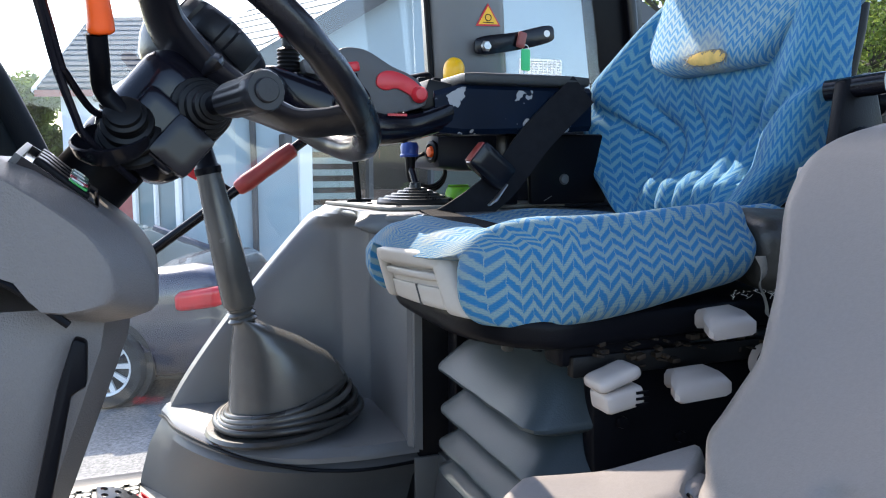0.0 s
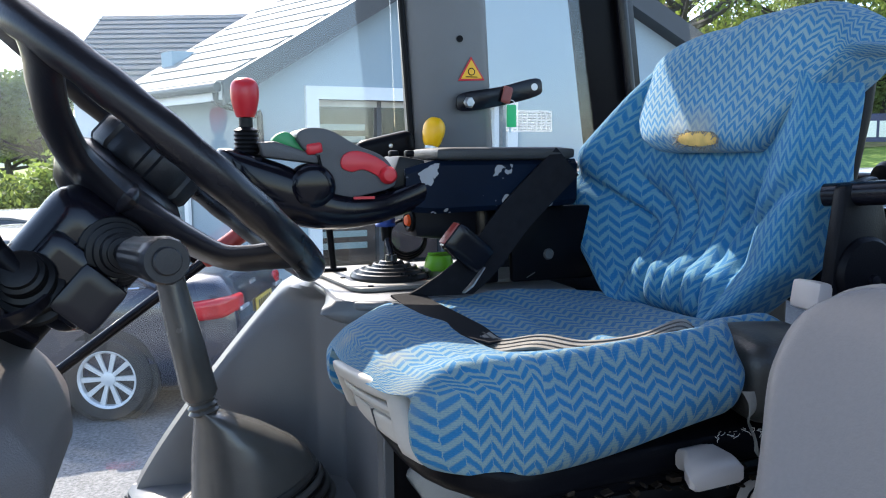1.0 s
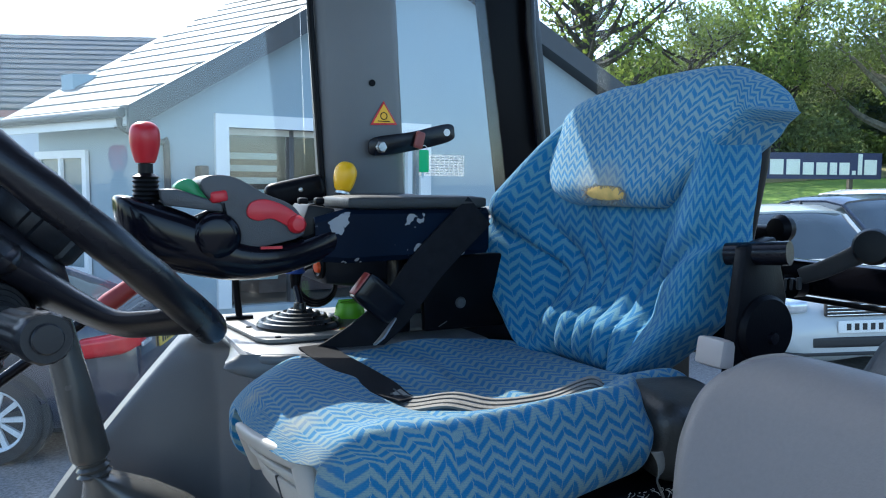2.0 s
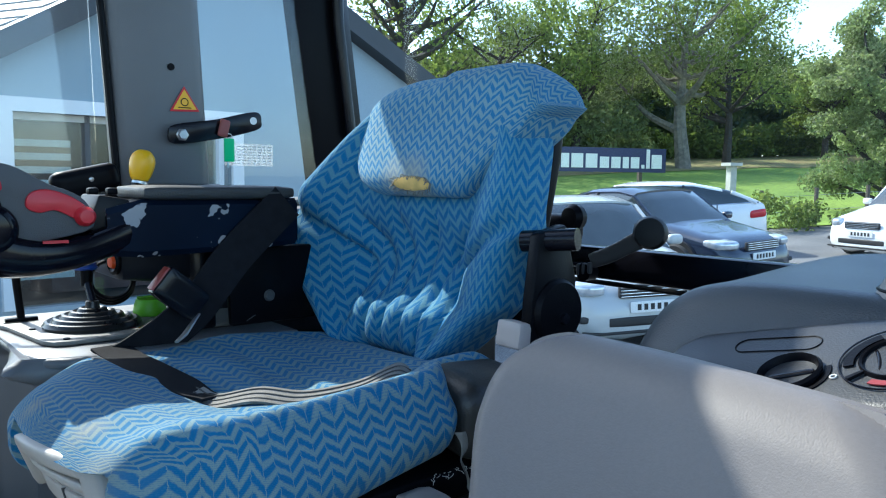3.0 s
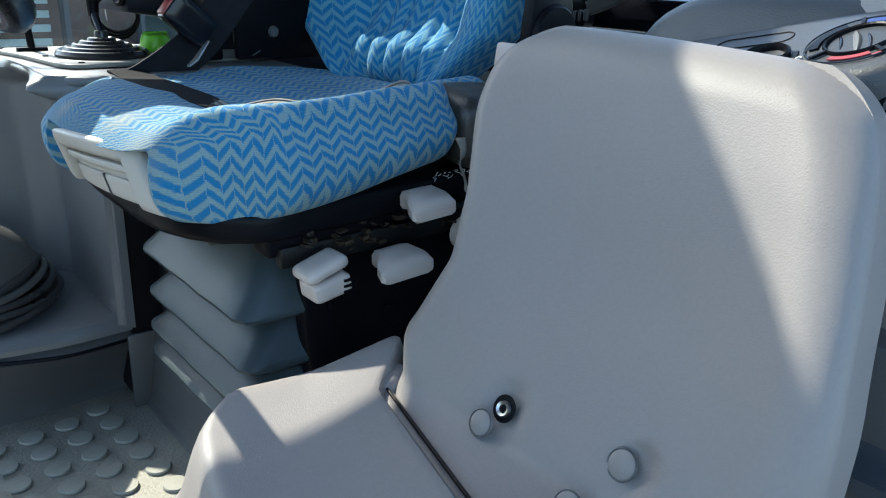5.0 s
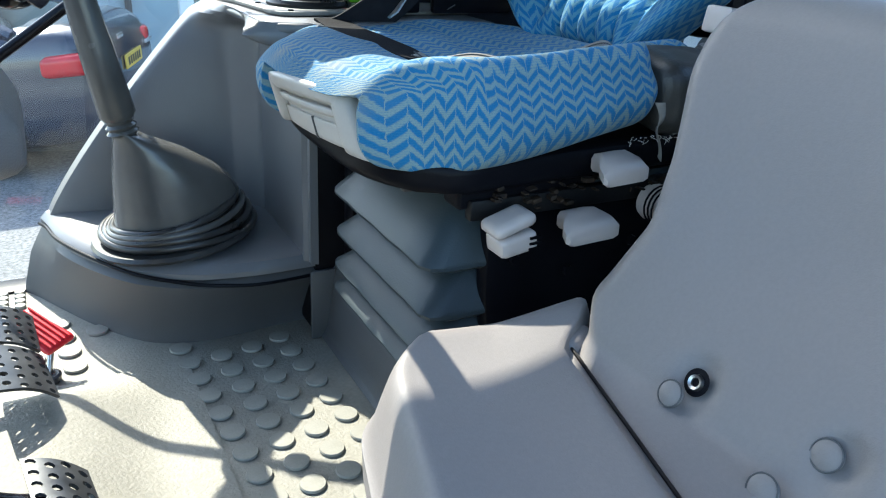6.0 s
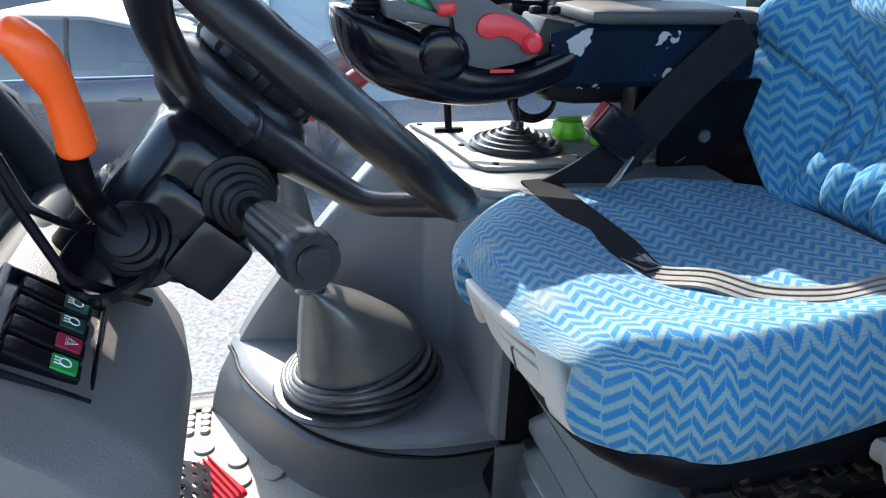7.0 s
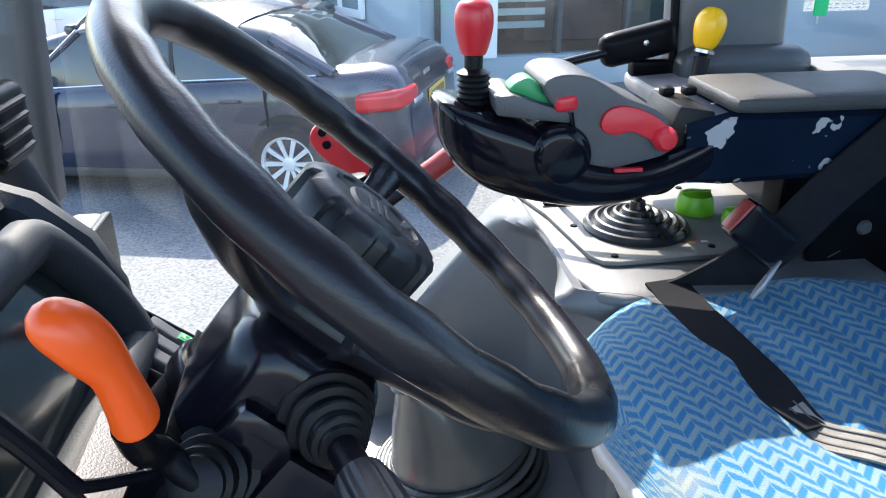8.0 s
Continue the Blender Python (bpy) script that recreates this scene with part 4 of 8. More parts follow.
part("support", box(0.24, 0.52, 0.16, 0.44, 0.002, 0.27, 0.02, 3), BLACK, pseat, "black support box")

# ---- armrest ----
arm = thing("armrest", "chipped navy steel armrest with a grey control pod", "armrest", (0.5, 1.10, 0.58))


def arm_ring(x, y0, y1, z0, z1, c):
    return [(x, y0 + c, z0), (x, y1 - c, z0), (x, y1, z0 + c), (x, y1, z1 - c), (x, y1 - c, z1), (x, y0 + c, z1), (x, y0, z1 - c), (x, y0, z0 + c)]


def chipped_paint():
    """Navy paint with bare primer chips of their own shape."""
    m = mat("navy_paint_with_chips", (0.004, 0.009, 0.021), 0.3, spec=0.06, var=0.2, scale=9, rvar=0.1)
    n, l = m.node_tree.nodes, m.node_tree.links
    b = n["Principled BSDF"]
    src = b.inputs["Base Color"].links[0].from_socket
    co, no, wp = n.new("ShaderNodeTexCoord"), n.new("ShaderNodeTexNoise"), n.new("ShaderNodeValToRGB")
    no.inputs["Scale"].default_value, no.inputs["Detail"].default_value, no.inputs["Roughness"].default_value = 20.0, 3.0, 0.55
    l.new(co.outputs["Object"], no.inputs["Vector"])
    wp.color_ramp.elements[0].position, wp.color_ramp.elements[1].position = 0.602, 0.610
    l.new(no.outputs[0], wp.inputs[0])
    mix = n.new("ShaderNodeMix")
    mix.data_type = "RGBA"
    l.new(wp.outputs[0], mix.inputs[0])
    l.new(src, mix.inputs[6])
    mix.inputs[7].default_value = (0.34, 0.34, 0.35, 1)
    l.new(mix.outputs[2], b.inputs["Base Color"])
    return m


CHIPPED = chipped_paint()
POD = mat("dark_grey_pod_plastic", (0.070, 0.069, 0.073), 0.45, var=0.08, scale=8, bump=0.25, bscale=650)
PAD = mat("dark_arm_pad_vinyl", (0.034, 0.033, 0.032), 0.5, var=0.2, scale=12, bump=0.3, bscale=400)
part("body", loft([arm_ring(0.395, 1.062, 1.165, 0.612, 0.672, 0.008), arm_ring(0.44, 1.060, 1.17, 0.608, 0.684, 0.008), arm_ring(0.60, 1.060, 1.17, 0.612, 0.684, 0.008),
     arm_ring(0.662, 1.062, 1.17, 0.616, 0.684, 0.008)]), CHIPPED, arm)
part("pad", rbox((0.545, 1.112, 0.692), (0.109, 0.062, 0.0095), 0.008, 8), PAD, arm, "dark grey arm pad")
part("pad_end", rbox((0.646, 1.10, 0.688), (0.012, 0.03, 0.010), 0.008, 5, turn=Matrix.Rotation(0.3, 3, "Y")), BLACK, arm)
# the tray under the pod: a boat-like bowl
TRAY_BLACK = mat("glossy_black_plastic", (0.004, 0.004, 0.0075), 0.12, spec=0.22, var=0.2, scale=8, rvar=0.05)
_st = ((0.146, 1.095, 1.125, 0.684, 0.699), (0.151, 1.074, 1.14, 0.660, 0.702), (0.166, 1.057, 1.155, 0.634, 0.701), (0.196, 1.049, 1.165, 0.611, 0.692), (0.240, 1.046, 1.172, 0.597, 0.676),
       (0.294, 1.046, 1.172, 0.589, 0.645), (0.350, 1.050, 1.170, 0.594, 0.640), (0.400, 1.057, 1.168, 0.607, 0.654), (0.434, 1.062, 1.166, 0.614, 0.672))
_lo, _hi = spline([(a, b, d) for a, b, c, d, e in _st], 5), spline([(a, c, e) for a, b, c, d, e in _st], 5)


def bowl_ring(p, q):
    """Cross-section with a full round belly."""
    out = []
    for k in range(32):
        w = 2 * math.pi * k / 32
        cw, sw = math.cos(w), math.sin(w)
        e = 0.62 if sw < 0 else 0.45
        out.append((p.x, (p.y + q.y) / 2 + (q.y - p.y) / 2 * math.copysign(abs(cw) ** e, cw), (p.z + q.z) / 2 + (q.z - p.z) / 2 * math.copysign(abs(sw) ** e, sw)))
    return out


tray = part("tray", loft([bowl_ring(p, q) for p, q in zip(_lo, _hi)]), TRAY_BLACK, arm, "glossy black tray")
part("bulge", lathe([(0.031, 0.0), (0.031, 0.030), (0.0295, 0.036), (0.026, 0.0395), (0.020, 0.041), (0.0, 0.0415)], (0.2640, 1.084, 0.650), (0, -1, 0), 40), TRAY_BLACK, tray)
# pod: rounded hump, flat on the seat's side
_pp = [(0.287, 0.630), (0.279, 0.660), (0.272, 0.690), (0.256, 0.698), (0.245, 0.716), (0.254, 0.726), (0.275, 0.7275), (0.295, 0.722), (0.326, 0.704), (0.356, 0.692), (0.372, 0.677), (0.377, 0.650), (0.333, 0.637)]
pod = part("pod", prism([(v.x, v.z) for v in spline([(a, 0, b) for a, b in _pp], 3, True)], "y", 1.054, 1.145, 0.006, 3), POD, arm, "grey control pod")
part("pod_nose", prism([(0.198, 0.709), (0.202, 0.690), (0.274, 0.680), (0.272, 0.692), (0.252, 0.698), (0.218, 0.710)], "y", 1.056, 1.14, 0.003), POD, pod)
part("pod_seam", tube([(0.2735, 1.0537, 0.692), (0.280, 1.0537, 0.662), (0.288, 1.0537, 0.634)], 0.0011, 6), BLACK, pod)
_rk = prism([(v.x, v.z) for v in spline([(0.302, 0, 0.676), (0.306, 0, 0.692), (0.325, 0, 0.697), (0.352, 0, 0.688), (0.372, 0, 0.672), (0.376, 0, 0.660), (0.364, 0, 0.655), (0.350, 0, 0.664),
     (0.332, 0, 0.672), (0.316, 0, 0.669)], 3, True)], "y", 1.049, 1.056, 0.002)
rk = part("rocker", _rk, RED, pod, "red curved rocker")
part("rocker_tip", lathe([(0.0, 0.012), (0.008, 0.011), (0.0115, 0.006), (0.0125, 0.0)], (0.366, 1.050, 0.664), (0, -1, 0), 18), RED, rk)
part("top_button", rbox((0.268, 1.060, 0.7005), (0.0115, 0.008, 0.008), 0.005, 5, turn=Matrix.Rotation(-0.15, 3, "Y")), RED, pod, "red push button")
part("thumb_lever", prism([(v.x, v.z) for v in spline([(0.216, 0, 0.711), (0.224, 0, 0.720), (0.235, 0, 0.7225), (0.244, 0, 0.716), (0.249, 0, 0.707), (0.260, 0, 0.703), (0.261, 0, 0.694), (0.246, 0, 0.698), (0.230, 0, 0.706)], 3, True)],
     "y", 1.070, 1.098, 0.003), GREEN, pod, "green thumb lever")
part("red_line", box(0.318, 0.346, 1.0465, 1.052, 0.6325, 0.636), RED, tray)
part("well", prism([(0.372, 0.645), (0.388, 0.69), (0.425, 0.684), (0.432, 0.645)], "y", 1.070, 1.150, 0.003), RUBBER, arm)
for k in range(2):
    part("top_switch", rbox((0.395 + 0.024 * k, 1.125, 0.693), (0.007, 0.007, 0.005), 0.003, 3), BLACK, arm)
part("arm_stay", box(0.528, 0.552, 1.10, 1.14, 0.497, 0.612, 0.004), BLACK, arm)
_ap = part("arm_panel", prism([(0.566, 0.612), (0.572, 0.497), (0.60, 0.497), (0.71, 0.497), (0.722, 0.52), (0.722, 0.60), (0.712, 0.612)], "y", 1.094, 1.108, 0.004), BLACK, arm, "black plate under the armrest")
part("panel_screw", lathe([(0.0, 0.004), (0.007, 0.0035), (0.009, 0.0)], (0.632, 1.094, 0.538), (0, -1, 0), 18), GREY_DARK, _ap)
part("panel_scratch", rbox((0.602, 1.0935, 0.507), (0.008, 0.0006, 0.0008), 0.0004, 2, turn=Matrix.Rotation(-0.5, 3, "Y")), GREY_DARK, _ap)

redlev = thing("red_knob_lever", "red knob lever on a ribbed black gaiter", "lever", (0.185, 1.1, 0.685))
part("knob", lathe(turned((0.0, 0.034), (0.009, 0.0325), (0.0160, 0.027), (0.0185, 0.017), (0.0178, 0.004), (0.0140, -0.012), (0.0115, -0.018)) + [(0.0, -0.019)], (0.185, 1.094, 0.760), seg=32), RED, redlev)
part("gaiter", lathe([(0.019, 0.0), (0.019, 0.006)] + [(0.0145 + 0.0022 * (k % 2), 0.008 + 0.0028 * k) for k in range(12)] + [(0.009, 0.043), (0.009, 0.055), (0.0, 0.056)], (0.185, 1.094, 0.686)), RUBBER, redlev)
part("collar", lathe([(0.022, 0.0), (0.022, 0.010), (0.018, 0.012), (0.0, 0.012)], (0.185, 1.094, 0.680)), BLACK, redlev)
ylev = thing("yellow_knob_lever", "yellow knob lever behind the armrest", "lever", (0.50, 1.27, 0.64))
part("knob", lathe(turned((0.0, 0.034), (0.010, 0.032), (0.0180, 0.022), (0.0192, 0.008), (0.015, -0.010), (0.010, -0.017)) + [(0.0, -0.018)], (0.514, 1.298, 0.722), (0.22, 0.08, 1), seg=32), YELLOW, ylev)
part("collar", lathe([(0.013, 0.0), (0.013, 0.004), (0.009, 0.006), (0.0, 0.006)], (0.509, 1.292, 0.701), (0.22, 0.08, 1)), STEEL, ylev)
part("rod", tube([(0.484, 1.262, 0.63), (0.510, 1.292, 0.706)], 0.0055, 10), BLACK, ylev)
part("sleeve", tube([(0.497, 1.277, 0.666), (0.506, 1.287, 0.695)], [0.008, 0.0105], 12), RUBBER, ylev)

# ---- right console ----
cons = thing("side_console", "grey moulded wheel arch console with a gear lever recess", "console", (0.4, 1.25, 0.0))


def cons_face(u, v):
    """Sloping front of the wheel arch with the deep recess round the gear lever. u from the window side to the seat side."""
    y = 1.400 - 0.362 * u
    z = 0.135 + 0.355 * v
    h = (z - 0.135) / 0.355
    slope = 0.005 + 0.275 * (0.25 * h + 0.75 * h ** 1.25)
    near = smooth(1.085, 1.048, y)
    slope = slope + (0.352 - slope) * near
    apex = 0.478 - 0.9 * (y - 1.215) ** 2
    pocket = smooth(1.365, 1.315, y) * smooth(apex + 0.018, apex - 0.022, z)
    deep = 0.345 - 0.05 * smooth(1.26, 1.34, y)
    x = slope + (max(deep, slope) - slope) * pocket
    x += 0.016 * smooth(0.94, 1.0, v)
    return (x, y, z)


part("arch", sheet(cons_face, 70, 60, 0.012, (1, 0, -0.2)), GREY_MID, cons)
# Black instead of console grey: the shaded gap by the seat put into colour.
part("body", prism([(0.36, 0.0), (0.362, 0.482), (1.06, 0.482), (1.06, 0.0)], "y", 1.048, 1.385, 0.01), BLACK, cons)
part("shoulder", prism([(0.287, 1.384), (0.297, 1.28), (0.303, 1.12), (0.318, 1.066), (0.345, 1.050), (0.66, 1.050), (0.66, 1.384)], "z", 0.476, 0.4895, 0.006, 3), GREY_MID, cons)
_bot = [(-0.048, 1.385), (-0.030, 1.36), (0.004, 1.296), (0.05, 1.215), (0.109, 1.138), (0.167, 1.108), (0.23, 1.102), (0.297, 1.108), (0.40, 1.115), (0.40, 1.385)]
_top = [(-0.010, 1.385), (0.000, 1.34), (0.012, 1.272), (0.048, 1.192), (0.105, 1.112), (0.175, 1.066), (0.23, 1.052), (0.290, 1.046), (0.40, 1.050), (0.40, 1.385)]
_lip = [(x + (0.008 if i < 9 else 0), min(1.385, y + 0.012)) for i, (x, y) in enumerate(_top)]


def _at(ring, z, k=4):
    n = len(ring)
    fine = [(v.x, v.y) for v in spline([(a, b, 0) for a, b in ring[:-1]], k)] + [ring[-1]]
    return [(x, y, z) for x, y in fine]


part("foot", loft([_at(_bot, 0.0), _at([(a + 0.004, b + 0.002) for a, b in _bot], 0.02), _at([((a + c) / 2, (b + d) / 2) for (a, b), (c, d) in zip(_bot, _top)], 0.075), _at(_top, 0.112), _at(_lip, 0.124)]), GREY_DARK, cons, "lower grey moulding")
part("foot_return", box(0.352, 0.42, 1.040, 1.0475, 0.001, 0.120, 0.003), GREY_DARK, cons)
_lg = [(v.x, v.y, 0.0) for v in spline([(a, b, 0) for a, b in _top[:-1]], 5)]
part("seam", tube([(x, y + 0.001, 0.1225 + 0.012 * math.sin(i / len(_lg) * 5.5)) for i, (x, y, _z) in enumerate(_lg)], 0.0028, 6), BLACK, cons)
_lt = [(a + 0.003, min(1.385, b + 0.004)) for a, b in _top]
part("ledge", loft([_at(_lt, 0.124), _at(_lt, 0.132), _at([(a + 0.012, min(1.385, b + 0.012)) for a, b in _top], 0.143), _at([(a + 0.03, min(1.385, b + 0.03)) for a, b in _top], 0.147)]), GREY_MID, cons)
_pl = part("plate", prism([(0.292, 1.380), (0.316, 1.285), (0.334, 1.150), (0.345, 1.132), (0.362, 1.128), (0.66, 1.140), (0.66, 1.380)], "z", 0.4905, 0.4965, 0.0015), PLATE, cons, "beige printed console plate")
for px, py in ((0.306, 1.366), (0.340, 1.240), (0.362, 1.143), (0.486, 1.155), (0.53, 1.36), (0.62, 1.30)):
    part("screw", lathe([(0.0, 0.002), (0.004, 0.0018), (0.005, 0.0)], (px, py, 0.4966), seg=10), BLACK, _pl)
part("slot", rbox((0.345, 1.335, 0.4966), (0.020, 0.003, 0.0008), 0.0005, 2), BLACK, _pl)
part("slot", rbox((0.337, 1.312, 0.4966), (0.020, 0.003, 0.0008), 0.0005, 2), BLACK, _pl)
for k, (px, py, m_) in enumerate(((0.452, 1.17, RED), (0.463, 1.166, YELLOW), (0.470, 1.175, RED), (0.480, 1.168, WHITE_INK))):
    part("mark", box(px, px + 0.008, py, py + 0.005, 0.4966, 0.4969), m_, _pl)
tl = thing("small_lever", "thin black lever in a slotted plate", "lever", (0.342, 1.32, 0.497))
part("rod", tube([(0.342, 1.322, 0.496), (0.336, 1.322, 0.570), (0.334, 1.322, 0.60)], [0.0055, 0.006, 0.008], 10), BLACK, tl)
part("foot", rbox((0.342, 1.322, 0.499), (0.022, 0.006, 0.0035), 0.002, 3), BLACK, tl)
DUSTY = mat("dusty_black_rubber", (0.010, 0.010, 0.011), 0.30, spec=0.4, var=0.35, scale=30, color2=(0.035, 0.034, 0.032), bump=0.12, bscale=300)
joy = thing("joystick", "black joystick with a blue collar on a ringed gaiter", "joystick", (0.42, 1.25, 0.497))
_prof = [(0.066, 0.0), (0.067, 0.004)]
for k in range(5):
    r = 0.065 - 0.0112 * k
    _prof += [(r, 0.0065 + 0.0042 * k), (r - 0.0015, 0.0095 + 0.0042 * k), (r - 0.005, 0.0105 + 0.0042 * k), (r - 0.0075, 0.0085 + 0.0042 * k), (r - 0.0095, 0.0078 + 0.0042 * k)]
_prof += [(0.010, 0.030), (0.009, 0.036), (0.0, 0.037)]
part("gaiter", lathe(_prof, (0.417, 1.226, 0.4965), seg=40), DUSTY, joy, "dusty ringed rubber gaiter")
part("shaft", tube([(0.418, 1.228, 0.53), (0.417, 1.248, 0.555)], 0.0055, 12), BLACK_SATIN, joy)
part("grip", lathe([(0.008, 0.0), (0.009, 0.02), (0.0085, 0.04), (0.0, 0.041)], (0.417, 1.252, 0.552)), BLACK, joy)
part("knob", lathe([(0.0, 0.026), (0.013, 0.025), (0.016, 0.018), (0.015, 0.006), (0.017, 0.003), (0.016, 0.0), (0.0, 0.0)], (0.416, 1.253, 0.576)), BLUE, joy, "blue collar")
for i, (gx, gy, s) in enumerate(((0.513, 1.268, 1.15), (0.548, 1.222, 0.8))):
    gk = thing("green_knob", "lime green rotary knob on the console plate" if i == 0 else "small lime green rotary knob on the console plate", "knob", (gx, gy, 0.4965), "green console knobs")
    part("cap", lathe([(0.0215 * s, 0.0), (0.0225 * s, 0.004 * s), (0.0205 * s, 0.015 * s), (0.0180 * s, 0.0215 * s), (0.013 * s, 0.0235 * s), (0.0, 0.024 * s)], (gx, gy, 0.497), seg=24,
         wave=lambda w, h: 1 + 0.025 * math.cos(8 * w)), LIME, gk)
    part("pointer", box(gx - 0.017 * s, gx + 0.017 * s, gy - 0.0025, gy + 0.0025, 0.497 + 0.021 * s, 0.497 + 0.0260 * s, 0.001), LIME, gk)

BOOT_RUBBER = mat("worn_grey_black_rubber", (0.026, 0.026, 0.027), 0.30, var=0.3, scale=12, color2=(0.05, 0.05, 0.048), bump=0.08, bscale=300)
gear = thing("gear_lever", "grey gear lever in a large ribbed rubber boot", "lever", (0.185, 1.2, 0.147))
_G = Matrix.Rotation(radians(-6), 3, "Y")
_c0 = Vector((0.183, 1.205, 0.150))
_b = lathe([(0.124, 0.0), (0.127, 0.005), (0.123, 0.010), (0.114, 0.010), (0.0, 0.012)], (0, 0, 0), seg=48)
for v in _b.verts:
    v.co = _c0 + _G @ v.co
boot = part("boot_base", _b, BOOT_RUBBER, gear, "ribbed rubber base of the boot")
# folds that fan open on the seat side, where the boot is stretched
for k in range(4):
    f = k / 3
    q = 0.06 + 0.24 * f
    cx, cy, cz, rx, ry = 0.190 - 0.002 * k, 1.203 - 0.003 * k, 0.161 + 0.0055 * k, 0.116 - 0.0075 * k, 0.107 - 0.0068 * k
    part("boot_fold", tube([(cx + rx * math.cos(w), cy + ry * math.sin(w), cz + q * rx * (math.cos(w) + 0.75) * 0.8 + 0.002 * math.sin(3 * w + k)) for w in (2 * math.pi * j / 48 for j in range(48))],
         0.0060, 10, closed=True), RUBBER_GREY if k == 2 else BOOT_RUBBER, boot)
_rg = []
for cx, cy, cz, rx, ry, q in ((0.183, 1.196, 0.172, 0.090, 0.086, -0.30), (0.187, 1.194, 0.196, 0.094, 0.083, -0.22), (0.187, 1.192, 0.216, 0.093, 0.080, -0.10), (0.182, 1.187, 0.248, 0.086, 0.070, 0.05), (0.174, 1.180, 0.274, 0.075, 0.058, 0.16),
                              (0.155, 1.172, 0.303, 0.053, 0.044, 0.26), (0.133, 1.165, 0.321, 0.031, 0.030, 0.32), (0.121, 1.162, 0.329, 0.023, 0.023, 0.3)):
    _rg.append([(cx + rx * math.cos(w), cy + ry * math.sin(w), cz - q * rx * math.cos(w) * 0.9) for w in (2 * math.pi * j / 36 for j in range(36))])
part("boot", loft(_rg), RUBBER_GREY, gear, "smooth grey rubber boot, scuffed")
_t = Vector((-0.045, 0.006, 0.235)).normalized()
_p0 = Vector((0.118, 1.162, 0.325))
part("bead", lathe([(0.020, 0.0), (0.023, 0.004), (0.019, 0.008), (0.022, 0.013), (0.018, 0.017), (0.021, 0.022), (0.017, 0.026), (0.0, 0.026)], _p0, _t, 20), RUBBER_GREY, boot)
part("shaft", tube([_p0 + _t * 0.022, _p0 + _t * 0.03, _p0 + _t * 0.13, _p0 + _t * 0.235], [0.020, 0.0255, 0.0235, 0.018], 16), RUBBER_GREY, gear, "grey rubber sleeve")
part("top", lathe([(0.0195, -0.006), (0.0195, 0.004), (0.016, 0.008), (0.013, 0.045), (0.0, 0.047)], _p0 + _t * 0.235, _t, 16), BLACK, gear)

# ---- right side cover, window handle and rod ----
rc = thing("side_cover", "grey moulded cover below the side window", "cover", (0.75, 1.3, 0.48))
SIDE_DARK = mat("dark_side_panel", (0.0230, 0.0253, 0.0345), 0.38, spec=0.15, var=0.25, scale=8)
part("body", rbox((0.79, 1.31, 0.603), (0.335, 0.085, 0.052), 0.022, 12), SIDE_DARK, rc)
part("skirt", rbox((0.87, 1.32, 0.525), (0.255, 0.070, 0.05), 0.02, 8), SIDE_DARK, rc)
part("panel_bolt", lathe([(0.0, 0.006), (0.010, 0.005), (0.011, 0.0)], (0.69, 1.224, 0.585), (0, -1, 0), 6), GREY_DARK, rc)
part("shelf", rbox((0.74, 1.29, 0.652), (0.30, 0.10, 0.014), 0.012, 8), GREY, rc)
# Beige slab added on the shelf: sunlight on the cover's top put into colour.
part("sunlit_top", rbox((0.77, 1.30, 0.672), (0.10, 0.075, 0.006), 0.005, 5), PLATE, rc)
part("post_foot", rbox((0.585, 1.35, 0.672), (0.09, 0.045, 0.03), 0.024, 8), GREY_DARK, rc)
part("bump", rbox((0.545, 1.27, 0.655), (0.045, 0.03, 0.022), 0.02, 6), GREY_LIGHT, rc)
sock = thing("power_socket", "round orange and black power socket on the dark side panel", "socket", (0.455, 1.23, 0.60))
part("ring", lathe([(0.0, 0.003), (0.010, 0.003), (0.014, 0.006), (0.019, 0.004), (0.020, 0.0)], (0.4555, 1.245, 0.585), (-1, -0.2, 0), 24), BLACK, sock)
part("lamp", lathe([(0.0, 0.009), (0.008, 0.008), (0.010, 0.003)], (0.4555, 1.245, 0.585), (-1, -0.2, 0), 16), ORANGE, sock)
coil = thing("coiled_cable", "loop of black cable hanging by the joystick", "cable", (0.462, 1.29, 0.50))
for k in range(3):
    part("loop", ring_on((0.462, 1.295 - 0.004 * k, 0.548 + 0.003 * k), (0.35, 1, 0.1), 0.034 - 0.002 * k, 0.003, 32, 6), BLACK, coil)
wh = thing("side_latch", "black side window latch with a rod", "latch", (0.44, 1.37, 0.69))
part("body", rbox((0.445, 1.352, 0.705), (0.052, 0.016, 0.022), 0.014, 8, turn=Matrix.Rotation(-0.22, 3, "Y")), BLACK, wh)
part("rod", tube(spline([(0.40, 1.345, 0.695), (0.34, 1.345, 0.682), (0.29, 1.35, 0.665), (0.25, 1.36, 0.64)], 5), 0.006, 10), BLACK_SATIN, wh)
part("bracket", rbox((0.475, 1.36, 0.672), (0.035, 0.012, 0.012), 0.006, 4), BLACK, wh)
part("screw", lathe([(0.0, 0.002), (0.004, 0.0)], (0.45, 1.335, 0.708), (0, -1, 0), 8), STEEL, wh)
rod = thing("grab_rod", "black steel rod with a red plastic sleeve", "handle", (0.1, 1.34, 0.4))
_a, _c = Vector((-0.198, 1.335, 0.286)), Vector((0.285, 1.335, 0.632))
part("bar", tube([_a, _c], 0.0085, 14), BLACK_SATIN, rod)
_d = (_c - _a)
part("sleeve", tube([_a + _d * s for s in (0.679, 0.686, 0.714, 0.771, 0.829, 0.879, 0.886)], [0.009, 0.013, 0.0155, 0.0145, 0.0155, 0.014, 0.009], 14), RED_DARK, rod, "worn red sleeve")
